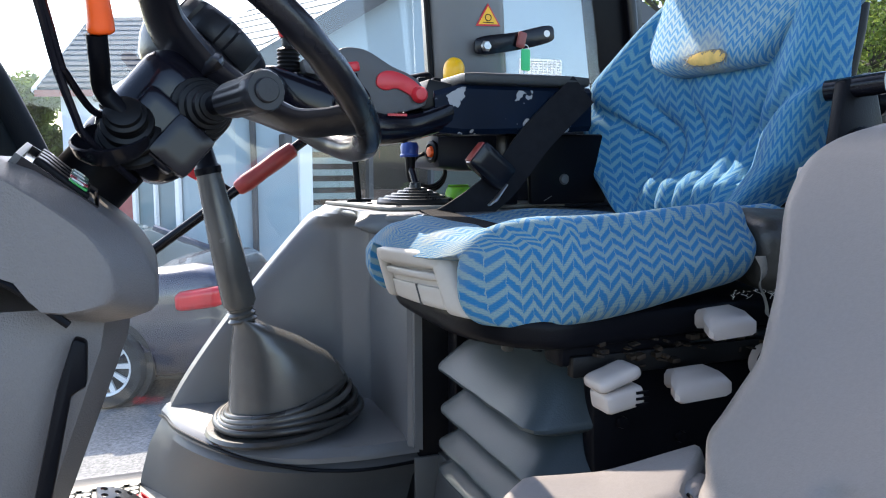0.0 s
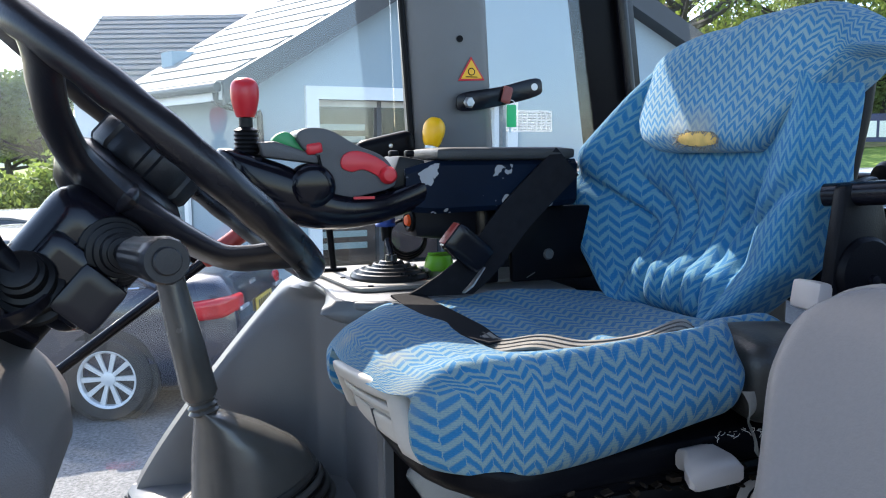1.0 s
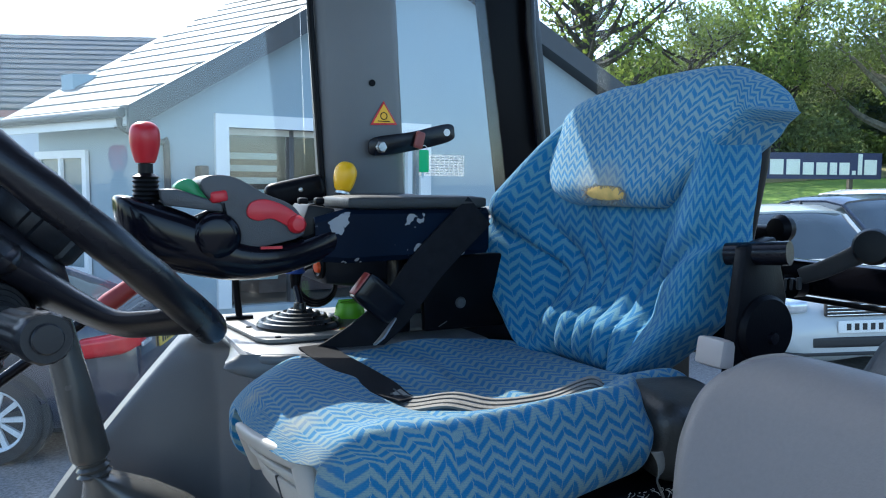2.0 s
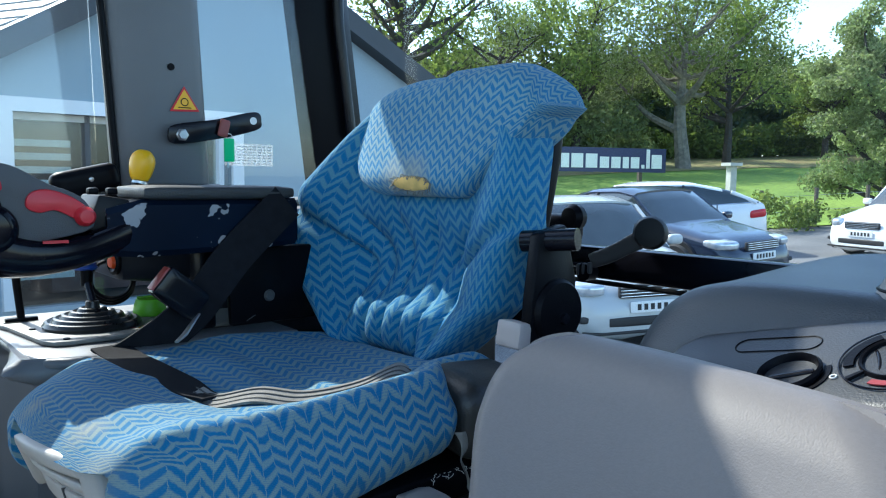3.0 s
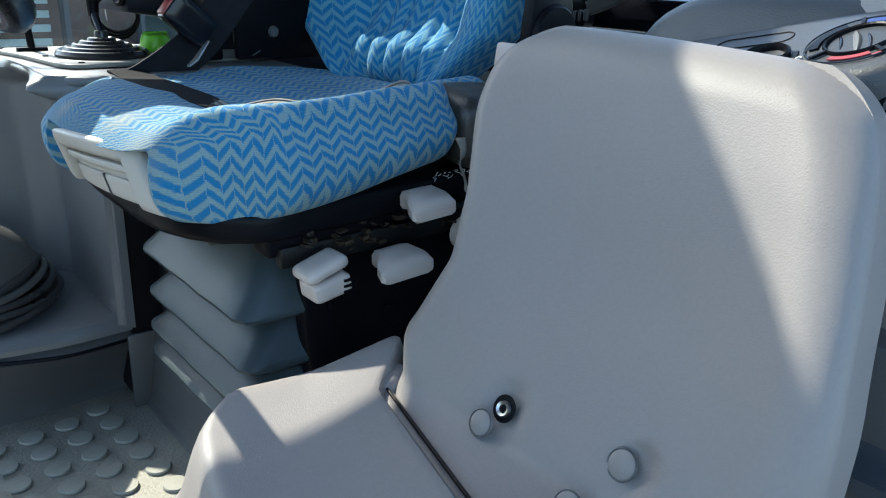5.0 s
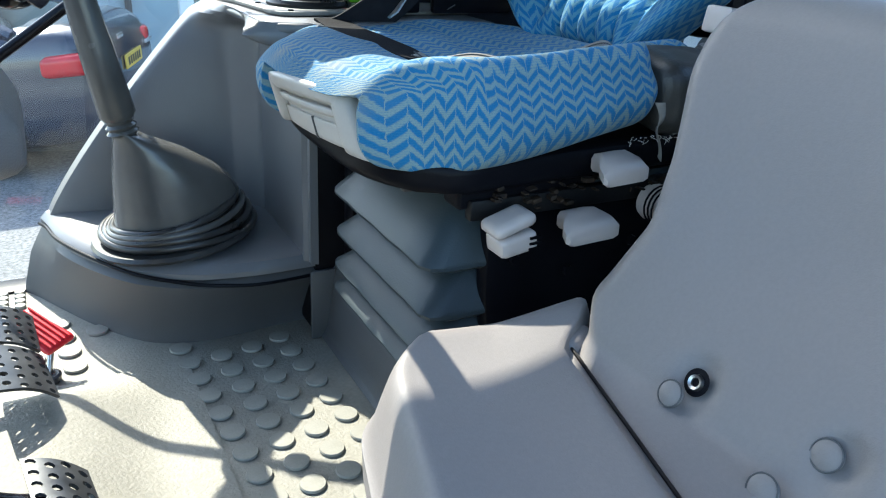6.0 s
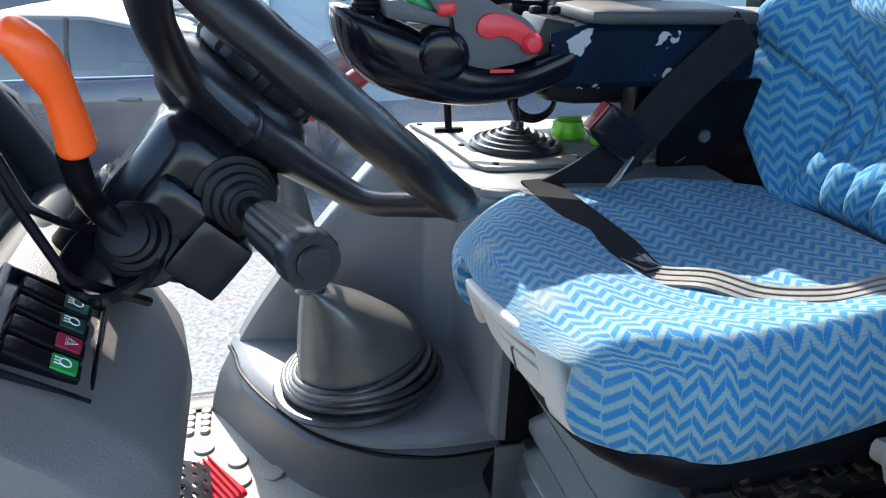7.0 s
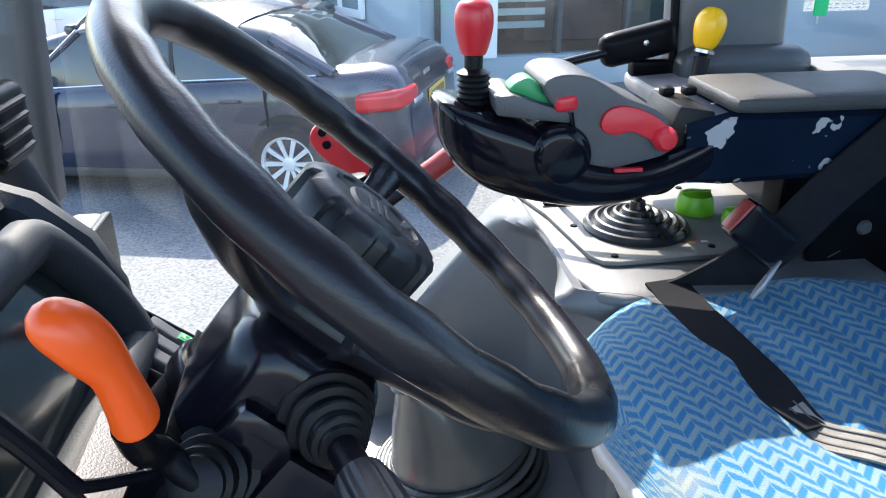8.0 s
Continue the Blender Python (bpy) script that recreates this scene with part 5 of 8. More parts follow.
part("foot", lathe([(0.0, -0.006), (0.013, -0.004), (0.014, 0.010), (0.010, 0.016), (0.0, 0.016)], _a, _d, 14), BLACK, rod)
part("stay", tube([_a, _a + Vector((-0.01, 0.05, -0.012))], 0.009, 10), BLACK, rod)
tab = thing("red_latch", "red plastic latch with two black rivets", "latch", (0.05, 1.36, 0.57))
part("plate", prism([(v.x, v.z) for v in spline([(0.010, 0, 0.600), (0.025, 0, 0.616), (0.045, 0, 0.605), (0.085, 0, 0.560), (0.075, 0, 0.535), (0.045, 0, 0.550), (0.015, 0, 0.580)], 3, True)], "y", 1.345, 1.357, 0.003), RED, tab)
for px, pz in ((0.026, 0.603), (0.031, 0.586)):
    part("rivet", lathe([(0.0, 0.004), (0.005, 0.003), (0.006, 0.0)], (px, 1.345, pz), (0, -1, 0), 12), BLACK, tab)
part("arm", tube([(0.08, 1.352, 0.548), (0.12, 1.37, 0.52), (0.12, 1.395, 0.50)], 0.006, 8), BLACK, tab)

# ---- on the post ----
br = thing("bracket_with_keys", "black steel bracket with keys and a green tag", "bracket", (0.65, 1.33, 0.79))
_b = prism([(v.x, v.z) for v in spline([(0.578, 0, 0.768), (0.568, 0, 0.785), (0.580, 0, 0.800), (0.65, 0, 0.812), (0.722, 0, 0.829), (0.734, 0, 0.813), (0.724, 0, 0.797), (0.65, 0, 0.778)], 4, True)], "y", 1.322, 1.328, 0.001)
brp = part("strip", _b, BLACK_SATIN, br)
part("bolt", lathe([(0.0, 0.008), (0.0075, 0.008), (0.0085, 0.004), (0.0105, 0.003), (0.0105, 0.0)], (0.590, 1.322, 0.783), (0, -1, 0), 6), STEEL, br)
part("spacer", tube([(0.590, 1.325, 0.783), (0.590, 1.345, 0.783)], 0.006, 10), STEEL, br)
part("eye", lathe([(0.0, 0.0006), (0.0065, 0.0006), (0.0065, 0.0)], (0.718, 1.3218, 0.813), (0, -1, 0), 18), WHITE_INK, brp)
part("key_head", rbox((0.660, 1.314, 0.797), (0.009, 0.003, 0.015), 0.003, 6, turn=Matrix.Rotation(0.25, 3, "Y")), mat("brown_red_key_head", (0.22, 0.045, 0.035), 0.4), br)
part("ring", ring_on((0.668, 1.313, 0.782), (0.2, 1, 0), 0.006, 0.0008, 18, 6), STEEL, br)
part("tag", rbox((0.668, 1.312, 0.760), (0.0095, 0.002, 0.020), 0.0018, 5), mat("bright_green_tag", (0.02, 0.50, 0.16), 0.35), br, "bright green key tag")
part("blade", box(0.6645, 0.668, 1.313, 1.314, 0.730, 0.745), STEEL, br)
tri = thing("warning_sticker", "yellow triangular warning sticker with a red border", "sticker", (0.60, 1.339, 0.84))
_b = prism([(0.576, 0.822), (0.627, 0.824), (0.601, 0.865)], "y", 1.3372, 1.3382, 0.0003)
part("border", _b, RED, tri)
part("field", prism([(0.5815, 0.8255), (0.6215, 0.8272), (0.601, 0.8595)], "y", 1.3362, 1.3372), YELLOW, tri)
part("symbol", ring_on((0.601, 1.3362, 0.8385), (0, 1, 0), 0.006, 0.0009, 16, 5), BLACK, tri)
part("symbol_bar", box(0.590, 0.612, 1.3355, 1.3362, 0.8285, 0.8300), BLACK, tri)
lab = thing("window_label", "transparent label with rows of small print on the window", "label", (0.745, 1.396, 0.755))
_pale = glass_mat("label_film", (0.9, 0.92, 0.93), 0.02, 0.12)
part("film", box(0.696, 0.793, 1.3965, 1.3975, 0.735, 0.776), _pale, lab)
_b = bmesh.new()
random.seed(3)
for r in range(7):
    for c in range(9):
        x, w = 0.7005 + 0.0102 * c, random.uniform(0.0035, 0.0075)
        box(x, x + w, 1.3955, 1.3962, 0.7385 + 0.0052 * r, 0.7402 + 0.0052 * r, bm=_b)
tagged(part("print", _b, mat("grey_print", (0.50, 0.52, 0.52), 0.6), lab, "rows of unreadable print"), kind="stuff")

# ---- steering ----
WC, WN = Vector((0.0808, 0.8065, 0.700)), Vector((0.672, 0.052, 0.739)).normalized()
WU = (Vector((0, 1, 0)) - WN * WN.y).normalized()
WV = WU.cross(WN).normalized()
if WV.x < 0:
    WV = -WV


def on_wheel(deg, r, h=0.0):
    """A place on the wheel: 0 degrees points back and down to the seat, 90 to the right window."""
    return WC + (WV * math.cos(radians(deg)) + WU * math.sin(radians(deg))) * r + WN * h


WHEEL_BLACK = mat("moulded_wheel_plastic", (0.009, 0.0085, 0.0115), 0.30, spec=0.34, var=0.25, scale=9, rvar=0.14, bump=0.08, bscale=500)
KNOB_BLACK = mat("grey_black_plastic", (0.012, 0.0125, 0.0155), 0.42, spec=0.35, var=0.15, scale=12, bump=0.1, bscale=500)
wheel = thing("steering_wheel", "black steering wheel with a wavy moulded grip", "steering wheel", WC)
_pts, _rs = [], []
for k in range(96):
    w = 360 * k / 96
    wav = math.cos(radians(w) * 24)
    _pts.append(on_wheel(w, 0.1778 - 0.0005 * wav))
    _rs.append(0.0143 + 0.0006 * (wav if abs(((w + 20) % 180) - 90) < 62 else 0.4))
rim = part("rim", tube(_pts, _rs, 14, closed=True, up=WN), WHEEL_BLACK, wheel)
_sp = [on_wheel(79, 0.022, -0.058), on_wheel(79, 0.070, -0.056), on_wheel(79, 0.108, -0.045), on_wheel(79, 0.137, -0.026), on_wheel(79, 0.158, -0.012), on_wheel(79, 0.176, -0.003)]
part("spoke", tube(spline(_sp, 5), [float(v) for v in np.interp(range(26), (0, 6, 12, 18, 25), (0.038, 0.022, 0.0125, 0.0118, 0.0165))], 14, flat=0.60, up=WN), WHEEL_BLACK, wheel)
# two spokes that run into one broad web under the hub
_web = [on_wheel(-127, 0.178, -0.004), on_wheel(-127, 0.160, -0.014), on_wheel(-126, 0.134, -0.032), on_wheel(-122, 0.096, -0.050), on_wheel(-105, 0.058, -0.058), on_wheel(-82, 0.046, -0.060),
        on_wheel(-60, 0.058, -0.058), on_wheel(-44, 0.096, -0.051), on_wheel(-39, 0.132, -0.042), on_wheel(-38, 0.156, -0.024), on_wheel(-38, 0.178, -0.004)]
_wr = np.interp(range(61), (0, 6, 12, 18, 24, 30, 36, 42, 48, 54, 60), (0.024, 0.021, 0.021, 0.026, 0.040, 0.046, 0.040, 0.028, 0.022, 0.021, 0.024))
part("web", tube(spline(_web, 6), [float(v) * 1.12 for v in _wr], 18, flat=0.36, up=WN), WHEEL_BLACK, wheel, "broad double spoke")
hub = part("hub", lathe([(0.0, -0.088), (0.036, -0.088), (0.050, -0.080), (0.060, -0.066), (0.066, -0.052), (0.060, -0.042), (0.044, -0.031), (0.0, -0.030)], WC, WN, 40), WHEEL_BLACK, wheel)
knob = part("knob", lathe([(0.038, -0.042), (0.0475, -0.040), (0.050, -0.036), (0.050, -0.016), (0.0475, -0.012), (0.043, -0.0095), (0.040, -0.0085), (0.033, -0.0085), (0.031, -0.0105), (0.0, -0.011)], WC + WN * 0.007, WN, 144,
            wave=lambda w, h: 1.0 + (0.050 * max(-0.9, min(0.5, 5.0 * math.cos(9 * w) + 2.6)) if h < -0.0095 else 0.0)), KNOB_BLACK, wheel, "lobed black locking knob")
part("badge", lathe([(0.0, 0.0022), (0.026, 0.002), (0.029, 0.0)], WC - WN * 0.0035, WN, 32, squash=(1.0, 0.72)), KNOB_BLACK, knob)
for dd in (-0.006, 0.0, 0.006):
    part("badge_bar", rbox(WC - WN * 0.0008 + WV * dd, (0.0012, 0.014, 0.0006), 0.0005, 2, turn=Matrix((WV, WU, WN)).transposed()), GREY_DARK, knob)

COLUMN_BLACK = mat("polished_black_plastic", (0.0045, 0.0042, 0.0075), 0.17, spec=0.27, var=0.3, scale=7, rvar=0.08, bump=0.03, bscale=250)
col = thing("steering_column", "black steering column with a shroud and ribbed boots", "steering column", WC - WN * 0.3)
part("tube", tube([WC - WN * 0.36, WC - WN * 0.145], 0.036, 24), BLACK, col)
part("collar", lathe([(0.0385, 0.0), (0.0395, 0.004), (0.0395, 0.016), (0.038, 0.018), (0.0, 0.018)], WC - WN * 0.170, WN, 28), BLACK_SATIN, col)
_Q = Matrix((WV, WU, WN)).transposed()
part("shroud", rbox(WC - WN * 0.120 + WU * -0.032 + WV * 0.012, (0.045, 0.060, 0.056), 0.028, 14, turn=_Q,
     warp=lambda p: Vector((p.x * (1 + 0.9 * (p.z + 0.044)), p.y * (1 + 0.5 * (p.z + 0.044)), p.z))), COLUMN_BLACK, col, "smooth black shroud")
part("shroud_seam", rbox(WC - WN * 0.150 + WU * -0.032 + WV * 0.012, (0.0455, 0.0600, 0.0010), 0.0008, 6, turn=_Q), RUBBER, col)
part("shroud_rib", tube(spline([WC - WN * 0.150 + WU * -0.092 + WV * -0.02, WC - WN * 0.130 + WU * -0.093 + WV * 0.01, WC - WN * 0.085 + WU * -0.094 + WV * 0.03], 6), 0.0022, 8), BLACK_SATIN, col)
part("switch_box", rbox((0.006, 0.745, 0.592), (0.032, 0.050, 0.028), 0.007, 8, turn=_Q), COLUMN_BLACK, col, "black switch box under the shroud")
part("box_tail", rbox((0.024, 0.700, 0.579), (0.020, 0.016, 0.022), 0.004, 6, turn=_Q), BLACK_SATIN, col)


def ribbed_boot(base, axis, r0, r1, h, n):
    prof = [(r0, 0.0)]
    for k in range(n):
        r = r0 + (r1 - r0) * k / n
        z, s = h * k / n, h / n
        prof += [(r * 0.97, z + s * 0.08), (r, z + s * 0.22), (r * 0.97, z + s * 0.42), (r * 0.80, z + s * 0.55), (r * 0.78, z + s * 0.95)]
    return lathe(prof + [(r1 * 0.7, h * 1.02), (0.0, h * 1.03)], base, axis, 28)


_ax = (Vector((0.0853, 0.581, 0.6195)) - Vector((0.043, 0.715, 0.613))).normalized()
_b2 = Vector((0.0445, 0.709, 0.6135))
st = part("indicator_stalk", ribbed_boot(_b2 - _ax * 0.006, _ax, 0.029, 0.012, 0.034, 4), RUBBER, col, "ribbed stalk with a fluted end")
part("stalk_rod", tube([_b2 + _ax * 0.026, _b2 + _ax * 0.055], 0.009, 14), BLACK, st)
part("stalk_grip", lathe([(0.009, 0.0), (0.0135, 0.004), (0.0150, 0.016), (0.0155, 0.062), (0.0166, 0.066), (0.0166, 0.078), (0.0150, 0.081), (0.0, 0.081)], _b2 + _ax * 0.052, _ax, 64,
     wave=lambda w, h: 1 + (0.085 * max(-1.0, min(0.3, 2.5 * math.cos(14 * w))) if 0.01 < h < 0.064 else 0.018 * math.cos(14 * w) if 0.064 < h < 0.08 else 0.0)), KNOB_BLACK, st)
part("stalk_button", lathe([(0.0098, -0.002), (0.0098, 0.002), (0.0088, 0.0032), (0.0, 0.0035)], _b2 + _ax * 0.133, _ax, 28), KNOB_BLACK, st)
_o1 = Vector((-0.016, 0.712, 0.586))
_oa = Vector((-0.10, -0.75, 0.42)).normalized()
sh = thing("shuttle_lever", "orange shuttle lever with a black rod and wire guard", "lever", _o1)
part("boot", ribbed_boot(_o1, _oa, 0.031, 0.014, 0.046, 4), RUBBER, sh)
_e = Vector((-0.034, 0.693, 0.606)) + Vector((0, -0.002, 0.004))
part("rod", tube(spline([_o1 + _oa * 0.04, _e + Vector((-0.002, -0.012, 0.014)), (-0.0365, 0.656, 0.645), (-0.037, 0.646, 0.665)], 5), 0.0080, 12), BLACK, sh)
_gp = spline([(-0.0368, 0.6470, 0.6655), (-0.0372, 0.6455, 0.671), (-0.0375, 0.642, 0.682), (-0.040, 0.636, 0.702), (-0.046, 0.630, 0.719), (-0.052, 0.626, 0.728), (-0.059, 0.624, 0.7345)], 4)
_gr = [0.0125, 0.0150, 0.0158, 0.0160, 0.0160, 0.0157, 0.0153, 0.0150, 0.0147, 0.0143, 0.0138, 0.0136, 0.0142, 0.0154, 0.0164, 0.0170, 0.0172, 0.0170, 0.0166, 0.0160, 0.0152, 0.0142, 0.0126, 0.0100, 0.0045]
_gp = [p + Vector((0.0035, 0, 0)) for p in _gp]
_gb = tube(_gp, [r * 0.76 for r in _gr], 20, flat=0.85, up=(1, 0, 0))
part("grip", _gb, ORANGE, sh, "orange moulded grip")
part("wire_guard", tube(spline([(-0.016, 0.697, 0.549), (-0.045, 0.664, 0.580), (-0.0525, 0.656, 0.590), (-0.0555, 0.652, 0.600), (-0.0665, 0.640, 0.639), (-0.072, 0.625, 0.672), (-0.0775, 0.610, 0.701), (-0.0785, 0.6075, 0.7065), (-0.076, 0.610, 0.706),
     (-0.069, 0.626, 0.674), (-0.0635, 0.641, 0.642), (-0.060, 0.648, 0.633), (-0.046, 0.682, 0.609), (-0.030, 0.695, 0.603)], 5), 0.0032, 8), BLACK_SATIN, sh, "bent black wire guard")
part("tray", lathe([(0.0, 0.0), (0.030, 0.001), (0.038, 0.008), (0.041, 0.018), (0.0385, 0.019), (0.035, 0.010), (0.028, 0.005)], (-0.030, 0.700, 0.572), (-0.12, -0.35, 0.9), 28, squash=(0.8, 1.0)), BLACK_SATIN, sh, "black bowl under the lever")

# ---- dash ----
dash = thing("dash_console", "grey moulded dash console with rocker switches", "dashboard", (-0.2, 0.8, 0.0))


def dash_ring(y, s, dz=0.0):
    pts = [(-0.34, 0.530), (-0.160, 0.536), (-0.105, 0.570), (-0.030, 0.522), (-0.006, 0.492), (0.000, 0.470), (-0.006, 0.450), (-0.055, 0.446), (-0.105, 0.485), (-0.34, 0.50)]
    c = Vector((-0.17, 0, 0.53))
    fine = [(v.x, v.z) for v in spline([(a, 0, b) for a, b in pts], 3, True)]
    return [(c.x + (a - c.x) * s, y, c.z + (b - c.z) * s + dz) for a, b in fine]


part("upper", loft([dash_ring(0.562, 0.815), dash_ring(0.5635, 0.83), dash_ring(0.5665, 0.845), dash_ring(0.594, 0.975), dash_ring(0.599, 0.992), dash_ring(0.606, 1.0), dash_ring(0.74, 1.0), dash_ring(0.80, 0.95), dash_ring(0.84, 0.84), dash_ring(0.87, 0.6)]), DASH, dash)


def low_ring(z, x1, y0, y1, c):
    return [(-0.30, y0, z), (x1 - c, y0, z), (x1 - c * 0.3, y0 + c * 0.3, z), (x1, y0 + c, z), (x1, y1 - c, z), (x1 - c * 0.3, y1 - c * 0.3, z), (x1 - c, y1, z), (-0.30, y1, z)]


part("lower", loft([low_ring(0.0, -0.175, 0.66, 0.92, 0.03), low_ring(0.15, -0.13, 0.63, 0.92, 0.04), low_ring(0.30, -0.072, 0.605, 0.92, 0.05), low_ring(0.42, -0.026, 0.60, 0.92, 0.06), low_ring(0.455, -0.02, 0.61, 0.92, 0.06)]), DASH, dash)
part("seam", tube(spline([(-0.15, 0.572, 0.505), (-0.10, 0.566, 0.484), (-0.06, 0.568, 0.450)], 6), 0.003, 6), BLACK, dash)
part("rod", prism([(-0.060, 0.436), (-0.051, 0.432), (-0.053, 0.398), (-0.064, 0.392), (-0.084, 0.30), (-0.101, 0.16), (-0.112, 0.155), (-0.096, 0.30), (-0.073, 0.398)], "y", 0.588, 0.604, 0.003), BLACK, dash, "black strip on the lower dash")
part("rod_foot", rbox((-0.11, 0.596, 0.20), (0.016, 0.012, 0.008), 0.004, 3), BLACK, dash)


def switch_bank(n, origin, along, across, green, group, label):
    """Rocker switches side by side in a black frame."""
    a, c = Vector(along).normalized(), Vector(across).normalized()
    up = c.cross(a).normalized()
    if up.z < 0:
        up = -up
    turn = Matrix((a, c, up)).transposed()
    o = Vector(origin)
    step = 0.0212 if n == 4 else 0.0235
    L = step * n / 2 + 0.006
    fr = part("switch_frame", rbox(o, (L + 0.004, 0.0335, 0.006), 0.004, 4, turn=turn), BLACK_SATIN, dash, label)
    part("frame_edge", rbox(o + c * 0.033 + up * 0.005, (L + 0.004, 0.003, 0.006), 0.0015, 3, turn=turn), GREY_DARK, fr)
    part("frame_edge", rbox(o - c * 0.0315 + up * 0.004, (L + 0.004, 0.002, 0.005), 0.0015, 3, turn=turn), BLACK_SATIN, fr)
    for e in (-1, 1):
        part("frame_end", rbox(o + a * (e * (L + 0.002)) + up * 0.005, (0.002, 0.032, 0.006), 0.0015, 3, turn=turn), BLACK_SATIN, fr)
    for k in range(n):
        p = o + a * (step * (k - (n - 1) / 2)) + up * 0.008
        sw = rbox(p, (0.0084 if n == 4 else 0.0095, 0.023, 0.006), 0.003, 6, turn=turn, warp=lambda q: Vector((q.x, q.y, q.z + 0.10 * q.y * (1 if q.y > 0 else 0.3))))
        s_ = part("rocker_switch", sw, BLACK if n == 4 else GREY_DARK, fr)
        m_ = green[k]
        if m_ is not None:
            part("lens", rbox(p + c * -0.0115 + up * 0.0058, (0.0070, 0.0078, 0.0012), 0.001, 2, turn=turn), m_, s_)
            q = p + c * -0.0115 + up * 0.0073
            if m_ is PINK:
                for r in (0.0048, 0.0026):
                    tri = [q + (a * math.cos(w) - c * math.sin(w)) * r for w in (-0.52, 1.57, 3.67)]
                    part("symbol", tube(tri, 0.0004, 4, closed=True, up=up), WHITE_INK, s_)
                continue
            part("symbol", ring_on(q, up, 0.0034, 0.0005, 14, 4), WHITE_INK, s_)
            for j in range(3):
                part("symbol_line", rbox(q + a * (0.0028 * (j - 1)) + c * 0.0045, (0.0004, 0.002, 0.0003), 0.0002, 1, turn=turn), WHITE_INK, s_)


GLOSS_BLACK = mat("glossy_instrument_cover", (0.02, 0.026, 0.026), 0.09, var=0.3, scale=7, rvar=0.05, spec=0.6)
BEZEL = mat("blue_grey_bezel", (0.024, 0.028, 0.034), 0.6, spec=0.25, var=0.08, scale=6, bump=0.15, bscale=600)
DK_GREEN = mat("dark_green_lens", (0.012, 0.06, 0.05), 0.3)
BR_GREEN = mat("bright_green_lens", (0.02, 0.30, 0.06), 0.3)
PINK = mat("red_lens", (0.36, 0.022, 0.055), 0.3)
switch_bank(4, (-0.0735, 0.656, 0.5475), (-0.060, 0.985, 0.10), (-0.77, -0.20, 0.61), (BR_GREEN, PINK, DK_GREEN, DK_GREEN), "", "black bank of four rocker switches")
switch_bank(3, (-0.102, 0.925, 0.532), (0.0, 1.0, -0.12), (-0.80, 0.0, 0.62), (None, None, BR_GREEN), "", "black bank of three rocker switches")
_FU = Vector((-0.36, 0.0, 0.93)).normalized()
_FN = Vector((0.93, 0.0, 0.36)).normalized()
_FQ = Matrix((Vector((0, 1, 0)), _FU, _FN)).transposed()
_fo = Vector((-0.118, 0.755, 0.562)) + _FU * 0.050
fin = part("instrument_face", rbox(_fo - _FN * 0.012, (0.165, 0.060, 0.004), 0.003, 4, turn=_FQ), GLOSS_BLACK, dash, "glossy dark instrument cover")
_bz = [_fo + Vector((0, 1, 0)) * (0.165 * cx) + _FU * (0.060 * cy) for cx, cy in ((-0.93, -1), (0, -1.0), (0.88, -1), (0.99, -0.85), (0.97, -0.3), (0.88, 0.35), (0.72, 0.92), (0.5, 1), (0, 1), (-0.9, 1), (-1, 0.9), (-1, 0), (-1, -0.9))]
part("bezel", tube(spline(_bz, 5, True), 0.017, 10, closed=True, up=_FN), BEZEL, fin, "blue-grey bezel")
# hood side: swept arm from the corner vent down to the switches
part("hood", loft([[(x + sx * hw, y + sy * 0.016, z + sz * hw) for sx, sy, sz in ((-0.7, -1, -0.7), (0.7, -1, 0.7), (0.95, -0.4, 0.95), (0.95, 0.4, 0.95), (0.7, 1, 0.7), (-0.7, 1, -0.7))]
     for x, y, z, hw in ((-0.130, 0.938, 0.548, 0.012), (-0.140, 0.938, 0.578, 0.020), (-0.163, 0.940, 0.614, 0.025), (-0.203, 0.945, 0.646, 0.026), (-0.26, 0.95, 0.668, 0.024), (-0.33, 0.96, 0.68, 0.022))]), BEZEL, dash, "dark hood edge")
part("hood_top", loft([[(-0.195, y, 0.668), (-0.215, y, 0.690), (-0.33, y, 0.700), (-0.40, y, 0.67), (-0.40, y, 0.63), (-0.22, y, 0.66)] for y in (0.60, 0.64, 0.80, 0.93, 0.955)]), BEZEL, dash)
part("body_back", box(-0.40, -0.20, 0.61, 0.95, 0.50, 0.662, 0.01), BEZEL, dash)

# ---- front corner by the window ----
fc = thing("front_corner_trim", "dark moulded trim with an air vent at the front corner", "trim panel", (-0.33, 1.32, 0.3))
part("rail", tube(spline([(-0.330, 1.22, 0.640), (-0.315, 1.25, 0.570), (-0.300, 1.29, 0.470), (-0.255, 1.26, 0.395), (-0.20, 1.20, 0.340), (-0.16, 1.10, 0.32)], 6), 0.026, 14), BEZEL, fc)
vt = part("vent_housing", rbox((-0.318, 1.205, 0.660), (0.03, 0.05, 0.045), 0.018, 8), BLACK, fc)
for k in range(4):
    part("vent_slat", rbox((-0.289, 1.197, 0.635 + 0.017 * k), (0.005, 0.04, 0.003), 0.002, 2, turn=Matrix.Rotation(0.4, 3, "Y")), BLACK, vt)
wl = thing("work_lamp", "beige cased work lamp outside the window", "lamp", (-0.29, 1.50, 0.45))
part("case", rbox((-0.36, 1.52, 0.385), (0.030, 0.045, 0.045), 0.018, 8), GREY, wl)
part("rim", rbox((-0.328, 1.50, 0.385), (0.008, 0.05, 0.05), 0.006, 6), BLACK, wl)
part("stay", tube([(-0.35, 1.48, 0.36), (-0.35, 1.43, 0.34)], 0.008, 8), BLACK, wl)
